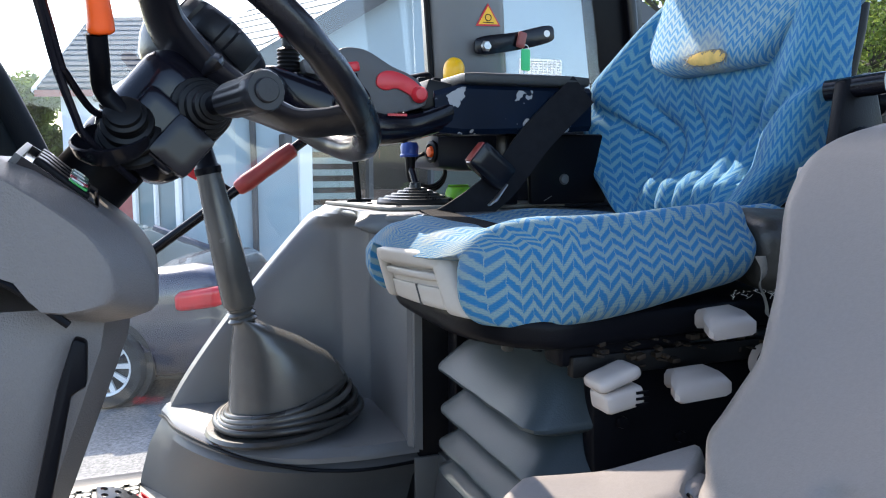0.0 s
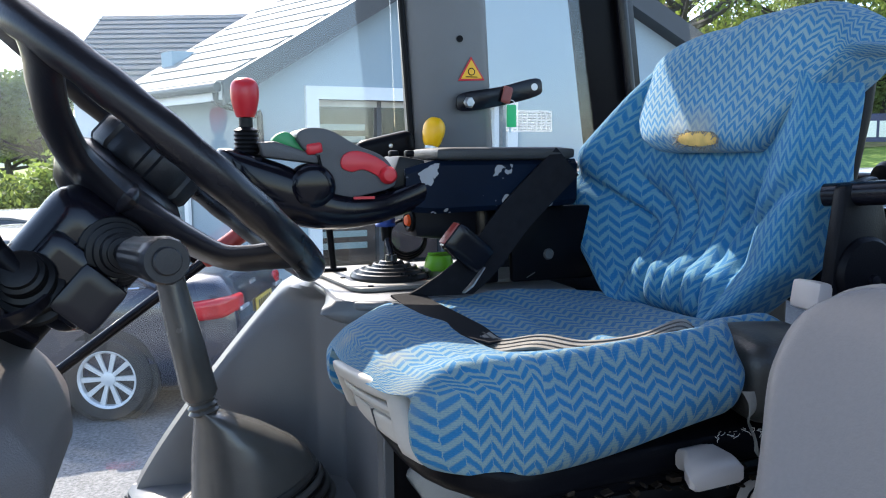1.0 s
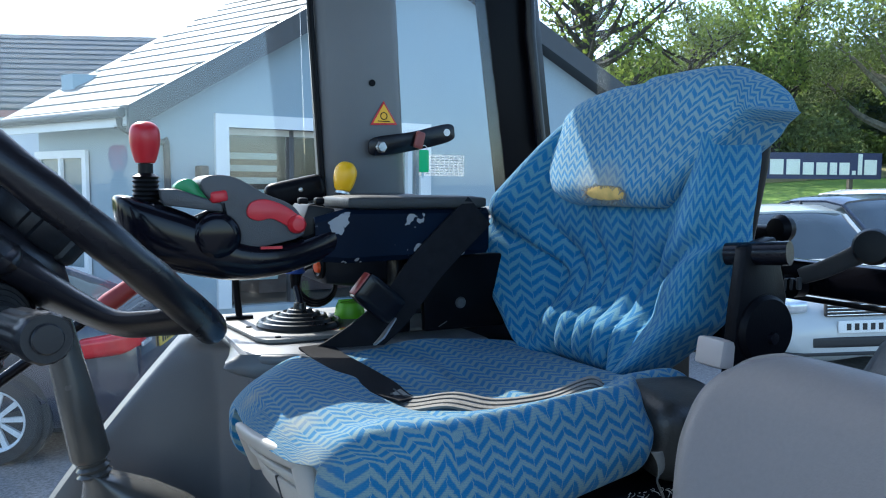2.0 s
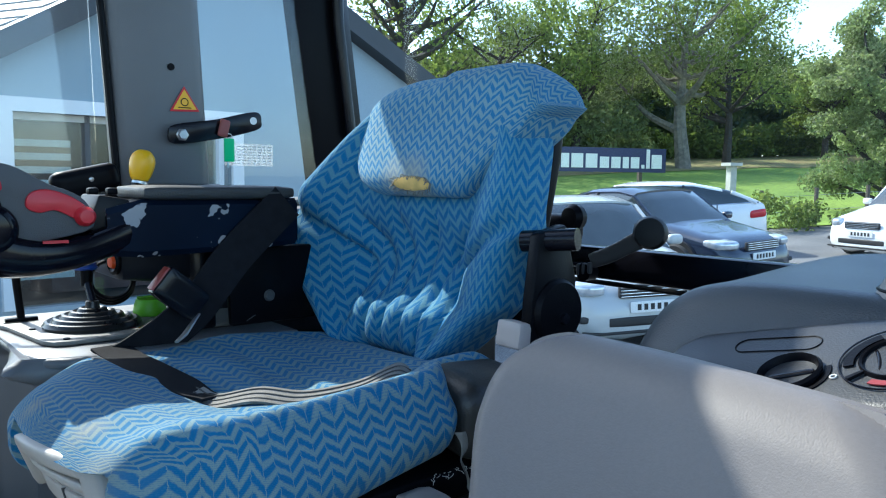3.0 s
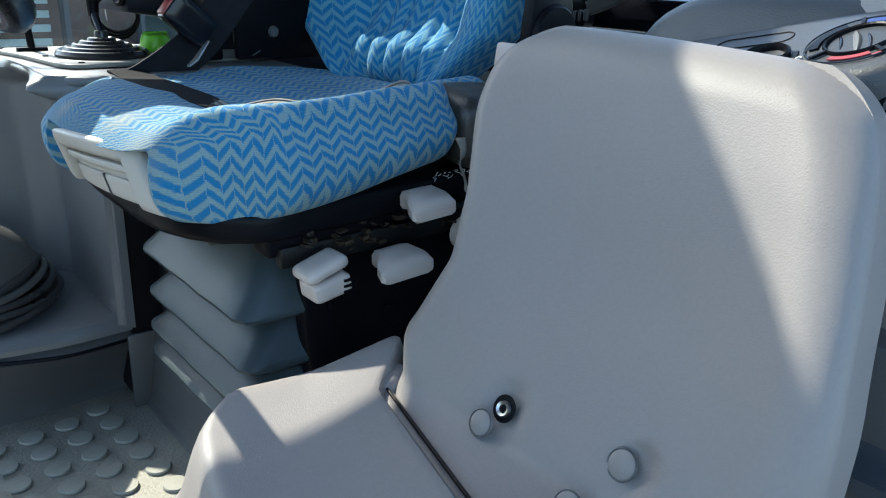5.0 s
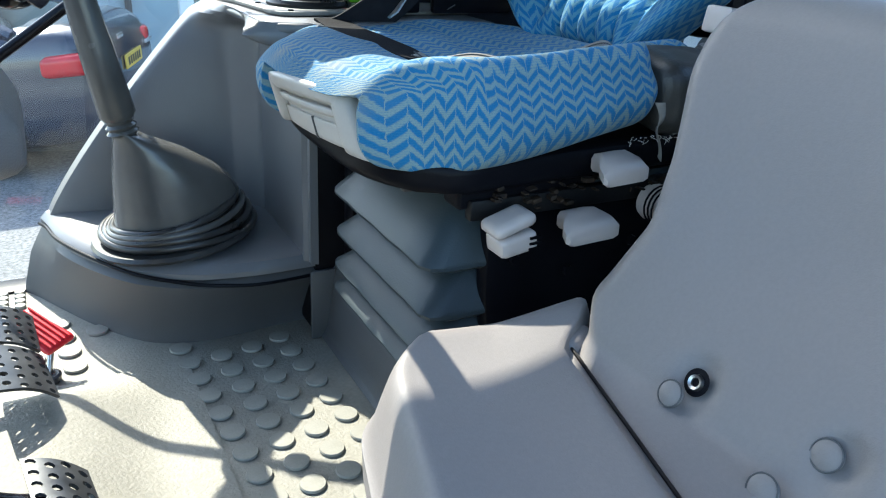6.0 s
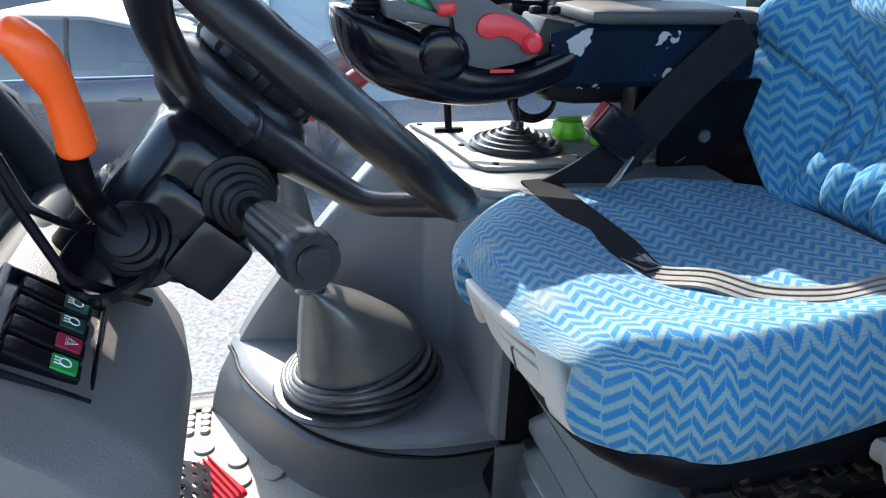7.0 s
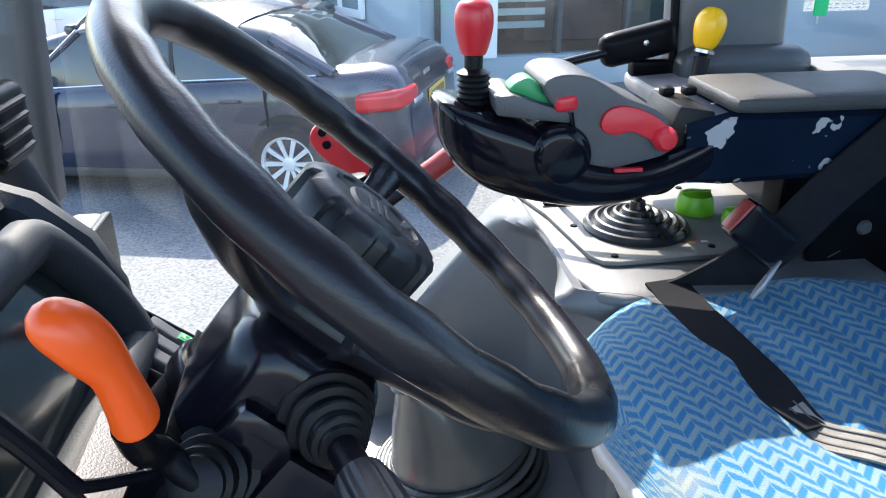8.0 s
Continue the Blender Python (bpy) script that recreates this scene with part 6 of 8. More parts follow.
pane("window_5", [(-0.15, 0.76, 1.43), (0.57, 0.76, 1.43), (0.57, 1.298, 1.43), (-0.15, 1.298, 1.43)], (0, 0, 0.005), "clear roof hatch")
pane("window_4", [(-0.36, 1.36, 0.40), (-0.40, 0.0, 0.40), (-0.30, 0.0, 1.39), (-0.26, 1.36, 1.39)], (-0.005, 0, 0), "clear windscreen")

# ---- rubber mat ----
rm = thing("floor_mat", "grey studded rubber floor mat with a smooth raised hump", "floor mat", (0.1, 0.9, 0.0))


def hump(u, v):
    x, y = -0.42 + 0.58 * u, 0.45 + 0.60 * v
    e = smooth(0.0, 0.16, u) * smooth(1.0, 0.72, u + 0.10 * math.sin(v * 3)) * smooth(1.0, 0.84, v)
    return (x, y, 0.0035 + 0.040 * e)


part("hump", sheet(hump, 40, 40, 0.01), MAT_GREY, rm, "smooth worn hump")
_st = bmesh.new()
lathe([(0.0162, 0.0), (0.0165, 0.0022), (0.0155, 0.0038), (0.0, 0.0044)], (0, 0, 0), seg=18, bm=_st)
_first = part("stud", _st, MAT_STUD, rm, local=True)
_sm = bmesh.new()
lathe([(0.0085, 0.0), (0.0088, 0.003), (0.0078, 0.0048), (0.0, 0.005)], (0, 0, 0), seg=12, bm=_sm)
_small = part("small_stud", _sm, MAT_STUD, rm, local=True)
_spots, _tiny = [], []
for i in range(-8, 4):
    for j in range(-6, 14):
        y = 1.041 + (0.0, 0.005, 0.0115, 0.026)[i % 4] - 0.0475 * j
        x = 0.162 + 0.049 * i - 0.093 * (y - 1.04)
        on_run = i >= 0 and 0.47 < y < 1.09 and x < 0.352
        beyond = i < 0 and x < 0.12 and 1.09 + 0.10 * (x > 0.02) < y < 1.30 - 0.9 * max(0, x + 0.04)
        if on_run or beyond:
            _spots.append((x, y))
for i in range(8):
    for j in range(4):
        _tiny.append((-0.235 + 0.0255 * i, 1.325 + 0.0185 * j))


def scatter(first, spots):
    for k, (x, y) in enumerate(spots):
        ob = first if k == 0 else first.copy()
        if k:
            scene.collection.objects.link(ob)
        ob.matrix_parent_inverse = ORIGIN[rm.name].inverted()
        ob.location = (x, y, 0.0005)


scatter(_first, _spots)
scatter(_small, _tiny)

# ---- pedals ----
PEDAL_STEEL = mat("worn_black_pedal_steel", (0.035, 0.037, 0.041), 0.36, metal=0.25, var=0.3, scale=30, color2=(0.07, 0.072, 0.076), rvar=0.14)


def pedal(name, corners, label):
    """A sheet steel pad with punched holes: a, b along its far edge, c, d along its near edge."""
    a, b, c, d = [Vector(p) for p in corners]
    nrm = (b - a).cross(d - a).normalized()
    if nrm.z < 0:
        nrm = -nrm
    th = thing(name, label, "pedal", (c + d) / 2 * 1.0)
    bm = bmesh.new()
    W, H = (b - a).length, (d - a).length
    rad = 0.0052

    def at(u, v):
        p = a + (b - a) * u + (d - a) * v + (a - b - d + c) * u * v
        return p + nrm * 0.007 * math.sin(math.pi * min(1.0, max(0.0, u)))
    # a grid of cells, each with a round hole, staggered from column to column
    nu, nv = 4, 5
    for i in range(nu):
        for j in range(nv):
            u0, u1, v0, v1 = i / nu, (i + 1) / nu, j / nv, (j + 1) / nv
            um, vm = (u0 + u1) / 2, (v0 + v1) / 2
            cv = vm + (0.16 if i % 2 else -0.16) / nv
            outer = [(u0, v0), (um, v0), (u1, v0), (u1, vm), (u1, v1), (um, v1), (u0, v1), (u0, vm)]
            inner = [(um + rad / W * math.cos(w), cv + rad / H * math.sin(w)) for w in (math.pi * (1.25 + 0.25 * k) for k in range(8))]
            o = [bm.verts.new(at(*p)) for p in outer]
            q = [bm.verts.new(at(*p)) for p in inner]
            for k in range(8):
                bm.faces.new((o[k], o[(k + 1) % 8], q[(k + 1) % 8], q[k]))
    bmesh.ops.remove_doubles(bm, verts=bm.verts[:], dist=1e-5)
    bmesh.ops.recalc_face_normals(bm, faces=bm.faces[:])
    if sum((f.normal.dot(nrm) for f in bm.faces)) < 0:
        bmesh.ops.reverse_faces(bm, faces=bm.faces[:])
    bmesh.ops.solidify(bm, geom=bm.faces[:], thickness=0.004)
    part("pad", bm, PEDAL_STEEL, th, "perforated black steel pad")
    mid = (a + b + c + d) / 4
    part("arm", tube(spline([mid - nrm * 0.008, mid + Vector((-0.05, 0, 0.005)), mid + Vector((-0.13, 0, 0.06)), mid + Vector((-0.19, 0, 0.18))], 5), 0.012, 12, flat=0.7), BLACK_SATIN, th)
    return th


pedal("brake_pedal", ((-0.093, 1.100, 0.120), (-0.034, 1.125, 0.080), (-0.028, 1.032, 0.072), (-0.086, 1.008, 0.112)), "black perforated brake pedal beside its twin")
pedal("brake_pedal", ((-0.087, 1.002, 0.110), (-0.027, 1.025, 0.069), (-0.012, 0.930, 0.060), (-0.072, 0.902, 0.102)), "black perforated brake pedal beside its twin")
pedal("clutch_pedal", ((-0.054, 0.755, 0.105), (0.006, 0.742, 0.080), (0.018, 0.652, 0.074), (-0.042, 0.664, 0.100)), "worn perforated steel clutch pedal over the hump")
acc = thing("accelerator_pedal", "red ribbed accelerator pedal on a steel rod", "pedal", (-0.02, 1.10, 0.0))
_pa, _pb = Vector((-0.056, 1.150, 0.075)), Vector((0.000, 1.080, 0.045))
_ua = (_pb - _pa).normalized()
_ub = Vector((0.55, 0.75, 0.25)).normalized()
_ub = (_ub - _ua * _ub.dot(_ua)).normalized()
_un = _ua.cross(_ub)
_T = Matrix((_ua, _ub, _un)).transposed()
rp = part("pad", rbox((_pa + _pb) / 2, (0.043, 0.021, 0.006), 0.006, 10, turn=_T, warp=lambda p: Vector((p.x, p.y * (1 + 0.2 * p.x / 0.05), p.z))), RED, acc)
for k in range(5):
    part("rib", rbox((_pa + _pb) / 2 + _ub * (0.0078 * (k - 2)) + _un * (0.007 if _un.z > 0 else -0.007), (0.040, 0.0015, 0.0016), 0.001, 2, turn=_T), RED, rp)
part("rod", tube([(-0.015, 1.098, 0.050), (-0.026, 1.075, 0.0)], 0.0045, 10), STEEL, acc)
part("cup", lathe([(0.016, 0.0), (0.018, 0.010), (0.014, 0.012), (0.0, 0.006)], (-0.026, 1.073, 0.0), seg=18), GREY_DARK, acc)

# ---- left wheel arch cover ----
cov = thing("wheel_arch_cover", "grey moulded wheel arch cover with air vents", "cover", (0.80, 0.25, 0.0))


def cov_top(u, v):
    """Domed cover; u from front to rear, v from its inner edge to the door side."""
    x = 0.56 + 0.52 * u
    y = 0.56 - 0.52 * v
    edge = 0.20 + 0.448 * (1 - math.exp(-v / 0.060)) + 0.012 * max(0.0, u - 0.46)
    front = smooth(0.05, 0.36, u)
    z = edge * 1.0
    z = (z - 0.20) * (0.30 + 0.70 * front) + 0.20 if u < 0.36 else z
    y += 0.05 * smooth(0.3, 1.0, u) * smooth(0.5, 0.0, v)
    return (x, y, z - 0.02)


SLATE_PLASTIC = mat("slate_grey_moulded_plastic", (0.050, 0.058, 0.068), 0.42, var=0.1, scale=5, bump=0.25, bscale=600)
part("dome", sheet(cov_top, 44, 44, 0.012), SLATE_PLASTIC, cov)
part("flank", prism([(0.625, 0.0), (0.628, 0.50), (0.645, 0.548), (0.70, 0.598), (0.76, 0.620), (1.06, 0.625), (1.06, 0.0)], "y", -0.04, 0.180, 0.012, 3), GREY, cov, "grey moulded flank")

part("side", box(0.60, 1.06, 0.02, 0.52, 0.003, 0.40, 0.02), GREY_DARK, cov)
_vn = Vector((-0.42, 0.18, 0.89)).normalized()
_vx = (Vector((0.0, 1.0, 0.0)) - _vn * _vn.y).normalized()
_vy = _vn.cross(_vx)
_VT = Matrix((_vx, _vy, _vn)).transposed()
VENT_BLACK = mat("dark_vent_panel_plastic", (0.036, 0.039, 0.046), 0.45, var=0.12, scale=7, bump=0.2, bscale=600)
_vc = Vector((0.667, 0.245, 0.5965))


def on_vent(a, b, h=0.0):
    """A place on the vent panel: a away from the door, b towards the seat, h off the panel."""
    return _vc + _vx * a + _vy * b + _vn * h


def tear(k, h):
    """The panel's outline: round at the door end, drawn out to a blunt tip; k grows it all round."""
    pts = [on_vent((0.060 + k) * math.cos(w), (0.055 + k) * math.sin(w), h) for w in (math.pi * (0.5 + j / 18) for j in range(19))]
    low = [on_vent(a, -b - k, h) for a, b in ((0.05, 0.050), (0.10, 0.041), (0.15, 0.033))]
    tip = [on_vent(0.165 + k + 0.022 * math.cos(w), 0.006 + (0.036 + k) * math.sin(w), h) for w in (math.pi * (-0.5 + j / 8) for j in range(9))]
    high = [on_vent(a, b + k, h) for a, b in ((0.12, 0.050), (0.06, 0.056))]
    return pts + low + tip + high


vp = part("vent_panel", loft([tear(0.010, -0.030), tear(0.006, -0.012), tear(0.003, -0.003), tear(0.0, 0.0), tear(-0.006, 0.0012)]), VENT_BLACK, cov, "dark vent panel")


def arc_band(c, r0, r1, d0, d1, h):
    bm = bmesh.new()
    n = 14
    rows_ = []
    for k in range(n + 1):
        w = radians(d0 + (d1 - d0) * k / n)
        e = _vx * math.cos(w) + _vy * math.sin(w)
        rows_.append([c + e * r0, c + e * r1, c + e * r1 + _vn * h, c + e * r0 + _vn * h])
    return loft(rows_, bm=bm)


_v0 = on_vent(0, 0, 0.002)
part("vent_ring", lathe([(0.0255, -0.002), (0.0255, 0.0012), (0.0246, 0.0024), (0.0230, 0.0016), (0.0224, -0.004), (0.0220, -0.016), (0.0, -0.017)], _v0, _vn, 44), BLACK, vp)
for k in (-1, 0, 1):
    part("vent_flap", rbox(_v0 + _vx * 0.011 * k - _vn * 0.005, (0.0040 if k == 0 else 0.0014, 0.0195 - 0.004 * abs(k), 0.006), 0.0014, 6, turn=_VT @ Matrix.Rotation(0.45, 3, "Z") @ Matrix.Rotation(0.6, 3, "Y"),
         warp=lambda p: Vector((p.x + 6.0 * p.y * p.y, p.y, p.z))), GREY_DARK if k == 0 else BLACK_SATIN, vp)
BLUE_MARK = mat("blue_mark", (0.010, 0.034, 0.165), 0.45)
RED_MARK = mat("faded_red_mark", (0.24, 0.022, 0.028), 0.45)
part("cold_mark", arc_band(_v0, 0.0285, 0.0350, 165, 285, 0.0010), BLUE_MARK, vp, "blue cold scale")
part("warm_mark", arc_band(_v0, 0.0285, 0.0335, 75, 128, 0.0010), RED_MARK, vp, "red warm scale")
part("warm_edge", arc_band(_v0, 0.0352, 0.0372, 128, 235, 0.0010), RED_MARK, vp)
part("scale_slot", arc_band(_v0, 0.0285, 0.0350, -50, 25, 0.0010), BLACK, vp)
for d in (52, 140, 290):
    part("scale_bridge", arc_band(_v0, 0.0255, 0.0375, d - 2.5, d + 2.5, 0.0022), BLACK, vp)
part("scale_rim", tube([_v0 + (_vx * math.cos(w) + _vy * math.sin(w)) * 0.0380 + _vn * 0.0006 for w in (radians(-60 + 360 * k / 60) for k in range(60))], 0.0007, 6, closed=True, up=_vn), BLACK_SATIN, vp)
_ov = [on_vent(0.096 + (0.024 if math.cos(w) > 0 else -0.024) + 0.010 * math.cos(w), -0.014 + 0.0095 * math.sin(w) + 0.12 * 0.024 * (1 if math.cos(w) > 0 else -1), 0.0016) for w in (2 * math.pi * (k + 0.5) / 40 for k in range(40))]
part("oval_seam", tube(_ov, 0.0005, 5, closed=True, up=_vn), BLACK, vp)
_v2 = on_vent(0.066, 0.026, 0.001)
_kn = part("fan_knob", lathe([(0.0225, 0.0), (0.0235, 0.004), (0.0215, 0.006), (0.0195, 0.003), (0.0185, -0.010), (0.0, -0.010)], _v2, _vn, 30), BLACK, vp, "black rotary fan knob")
part("knob_grip", rbox(_v2 - _vn * 0.004, (0.017, 0.003, 0.006), 0.002, 5, turn=_VT @ Matrix.Rotation(0.4, 3, "Z")), BLACK_SATIN, _kn)
part("knob_scale", arc_band(_v2, 0.0235, 0.0285, 20, 210, 0.0012), BLACK, vp)
part("off_mark", ring_on(on_vent(0.034, 0.026, 0.0022), _vn, 0.0022, 0.0005, 14, 5), WHITE_INK, vp)
_cn = Vector((-0.90, -0.10, 0.42)).normalized()
_cc = Vector((0.636, 0.176, 0.546)) + _cn * 0.008
_cup = part("side_vent", lathe([(0.038, -0.022), (0.0365, 0.002), (0.034, 0.006), (0.031, 0.006), (0.0295, 0.001), (0.0, 0.001)], _cc, _cn, 40), BLACK, cov, "round side vent with a grey flap")
part("flap", lathe([(0.0245, 0.001), (0.0245, 0.0035), (0.022, 0.005), (0.0, 0.0055)], _cc, _cn, 32), GREY, _cup)
part("rim", ring_on(_cc + _cn * 0.0045, _cn, 0.0350, 0.0010, 36, 6), GREY_DARK, _cup)
part("torn_hole", rbox((0.775, 0.483, 0.585), (0.012, 0.004, 0.005), 0.003, 4), BLACK, cov)


# ---- outdoors: laid out in a frame turned from the cab's ----
OUT = Matrix.Rotation(radians(-21.0), 4, "Z")


def lie(x, y):
    """The yard's height: it climbs gently towards the field."""
    return -1.28 + 0.045 * (max(-14.0, min(45.0, x)) + 2.7) + 0.085 * max(0.0, min(40.0, y) - 17.0) * smooth(0.0, 9.0, x)


def stand(x, y, yaw=0.0, lift=0.0):
    """A pose on the yard, tilted with it; yaw turns +x to the left."""
    slope = math.atan(0.045)
    return OUT @ Matrix.Translation((x, y, lie(x, y) + lift)) @ Matrix.Rotation(-slope, 4, "Y") @ Matrix.Rotation(radians(yaw), 4, "Z")


def _ground():
    bm = bmesh.new()
    xs = [-2500, -800, -300, -120, -60, -30, -14] + list(range(-12, 46, 2)) + [60, 120, 300, 800, 2500]
    ys = [-2500, -800, -300, -100, -40, -15] + list(range(-10, 62, 3)) + [80, 120, 300, 800, 2500]
    g = [[bm.verts.new(OUT @ Vector((x, y, lie(x, y)))) for y in ys] for x in xs]
    for i in range(len(xs) - 1):
        for j in range(len(ys) - 1):
            bm.faces.new((g[i][j], g[i + 1][j], g[i + 1][j + 1], g[i][j + 1]))
    return bm


def patch(x0, x1, y0, y1, lift, nx=20, ny=12, wob=0.0):
    """A sheet laid just over the yard."""
    def at(u, v):
        x, y = x0 + (x1 - x0) * u, y0 + (y1 - y0) * v
        if wob:
            y += wob * noise.noise(Vector((x * 0.35, 3.3, 0))) * (1 - v)
        return OUT @ Vector((x, y, lie(x, y) + lift))
    return sheet(at, nx, ny)


ASPHALT = mat("worn_grey_yard_asphalt", (0.15, 0.148, 0.147), 0.85, var=0.25, scale=0.7, grain=0.45, gscale=45, bump=0.6, bscale=70)
GRASS = mat("sunlit_meadow_grass", (0.15, 0.25, 0.025), 0.9, var=0.25, scale=0.25, grain=0.3, gscale=9, color2=(0.24, 0.34, 0.045))
DRY = mat("dry_grass", (0.30, 0.23, 0.10), 0.95, var=0.3, scale=0.8, grain=0.4, gscale=12, color2=(0.22, 0.22, 0.07))
solo("ground", _ground(), ASPHALT, "grey gravelly asphalt yard", "ground", kind="structure")
solo("meadow", patch(6, 90, 16.5, 34, 0.03, 40, 12, 1.2), GRASS, "bright green meadow behind the yard", "meadow", kind="structure")
solo("verge", patch(2, 90, 32.5, 40, 0.06, 50, 6, 1.5), DRY, "dry grass verge along the hedge", "verge", kind="structure")
solo("far_land", patch(-400, 400, 40.5, 900, 0.05, 40, 20), GRASS, "green farmland running to the horizon", "farmland", kind="structure")

# ---- the house ----
HU, HV = Vector((0.907, 0.420, 0.0)), Vector((-0.753, 0.658, 0.0))
H0 = Vector((-2.68, 9.00, 0.0))


def hp(u, v, z):
    """A place on the house: u along its gable, v away from the yard."""
    return OUT @ (H0 + HU * u + HV * v + Vector((0, 0, z)))


def hbox(u0, u1, v0, v1, z0, z1, bm=None, bevel=0.0):
    own = box(u0, u1, v0, v1, z0, z1, bevel)
    for v in own.verts:
        v.co = hp(*v.co)
    if bm is None:
        return own
    me = bpy.data.meshes.new("tmp")
    own.to_mesh(me)
    own.free()
    bm.from_mesh(me)
    bpy.data.meshes.remove(me)
    return bm


def hprism(outline, axis, a, b):
    own = prism(outline, axis, a, b)
    for v in own.verts:
        v.co = hp(*v.co)
    return own


RENDER = mat("pale_blue_render", (0.30, 0.375, 0.405), 0.85, var=0.06, scale=0.8, grain=0.04, gscale=60, bump=0.3, bscale=90)
WHITE_P = mat("white_painted_surround", (0.78, 0.78, 0.75), 0.6, var=0.05, scale=3)
SLATE = mat("grey_slate", (0.17, 0.172, 0.168), 0.65, var=0.2, scale=2.5, grain=0.12, gscale=25, island=0.15)
SLATE_D = mat("dark_blue_slate", (0.05, 0.06, 0.08), 0.85, spec=0.15, var=0.2, scale=2.5, island=0.2)
BARGE = mat("dark_barge_board", (0.035, 0.04, 0.045), 0.5, var=0.15, scale=3)
# Near-black for the room's back and floor: indoor shade put into the colour.
ROOM_SHADE = mat("shop_room_shade", (0.022, 0.024, 0.026), 0.8, var=0.3, scale=1.5)
PANE = glass_mat("shop_glass", (0.72, 0.78, 0.78), 0.03)
EL, ER, AP, BASE = 1.55, 2.10, 3.95, -1.55
house = thing("house", "pale blue rendered house with a grey slate roof", "house", hp(3.8, 4, BASE))
W0, W1 = 0.30, 7.30
UA = 3.80


def roof_z(u):
    return EL + (AP - EL) * u / UA if u < UA else ER + (AP - ER) * (7.57 - u) / (7.57 - UA)


# gable wall in pieces round the shop window
D0, D1, DB, DT = 1.22, 3.86, -0.80, 1.42
for nm, ol in (("gable_left", [(W0, BASE), (D0, BASE), (D0, roof_z(D0) - 0.1), (W0, roof_z(W0) - 0.1)]),
               ("gable_right", [(D1, BASE), (W1, BASE), (W1, roof_z(W1) - 0.1), (D1, roof_z(D1) - 0.1)]),
               ("gable_top", [(D0, DT), (D1, DT), (D1, roof_z(D1) - 0.1), (UA, AP - 0.1), (D0, roof_z(D0) - 0.1)]),
               ("gable_sill", [(D0, BASE), (D1, BASE), (D1, DB), (D0, DB)])):
    part("wall", hprism(ol, "y", 0.25, 0.55), RENDER, house)
_b = hbox(W0, W0 + 0.3, 0.55, 2.80, BASE, EL + 0.05)
part("side_wall", _b, RENDER, house)
part("side_wall", hbox(W1 - 0.3, W1, 0.55, 2.80, BASE, ER + 0.05), RENDER, house)
part("rear_wall", hbox(W0 + 0.3, W1 - 0.3, 2.50, 2.80, BASE, 2.2), RENDER, house)
sw = part("shop_window", hbox(D0, D1, 0.42, 0.43, DB, DT), PANE, house, "large shop window with blinds")
sw.visible_shadow = False
for a, b, c, d in ((D0 - 0.16, D0, DB, DT + 0.16), (D1, D1 + 0.16, DB, DT + 0.16), (D0, D1, DT, DT + 0.16)):
    part("surround", hbox(a, b, 0.215, 0.36, c, d), WHITE_P, sw)
for a, b in ((D0, D0 + 0.07), (D0 + 0.86, D0 + 0.92), (D1 - 0.07, D1), (D0 + 1.75, D0 + 1.80)):
    part("mullion", hbox(a, b, 0.37, 0.45, DB, DT), BARGE if 0.5 < a - D0 < 2 else WHITE_P, sw)
part("top_rail", hbox(D0 + 0.07, D1 - 0.07, 0.37, 0.45, DT - 0.08, DT), mat("cream_blind_box", (0.62, 0.58, 0.50), 0.6), sw)
for k in range(11):
    part("blind_slat", hbox(D0 + 0.10, D0 + 0.82, 0.55, 0.58, DB + 0.30 + k * 0.155, DB + 0.38 + k * 0.155), WHITE_P, sw)
part("room", hbox(D0 - 0.1, D1 + 0.6, 2.3, 2.4, BASE, 2.0), ROOM_SHADE, house)
part("room_floor", hbox(W0 + 0.3, W1 - 0.3, 0.6, 2.50, BASE, DB - 0.02), ROOM_SHADE, house)
part("counter", hbox(D0 + 1.2, D0 + 2.6, 1.5, 1.9, DB, DB + 1.0), mat("red_grey_shop_display", (0.20, 0.10, 0.09), 0.6, var=0.5, scale=2), house)
part("wall_lamp", hbox(0.82, 0.92, 0.12, 0.25, 0.74, 0.95, bevel=0.02), BARGE, house, "black wall lamp")
part("side_window", hbox(W0 - 0.02, W0 + 0.02, 1.6, 2.7, -0.35, 1.05), PANE, house)
for a, b, c, d in ((1.5, 1.6, -0.45, 1.15), (2.7, 2.8, -0.45, 1.15), (1.6, 2.7, 1.05, 1.15), (1.6, 2.7, -0.45, -0.35), (2.12, 2.18, -0.35, 1.05)):
    part("side_frame", hbox(W0 - 0.06, W0 - 0.021, a, b, c, d), WHITE_P, house)
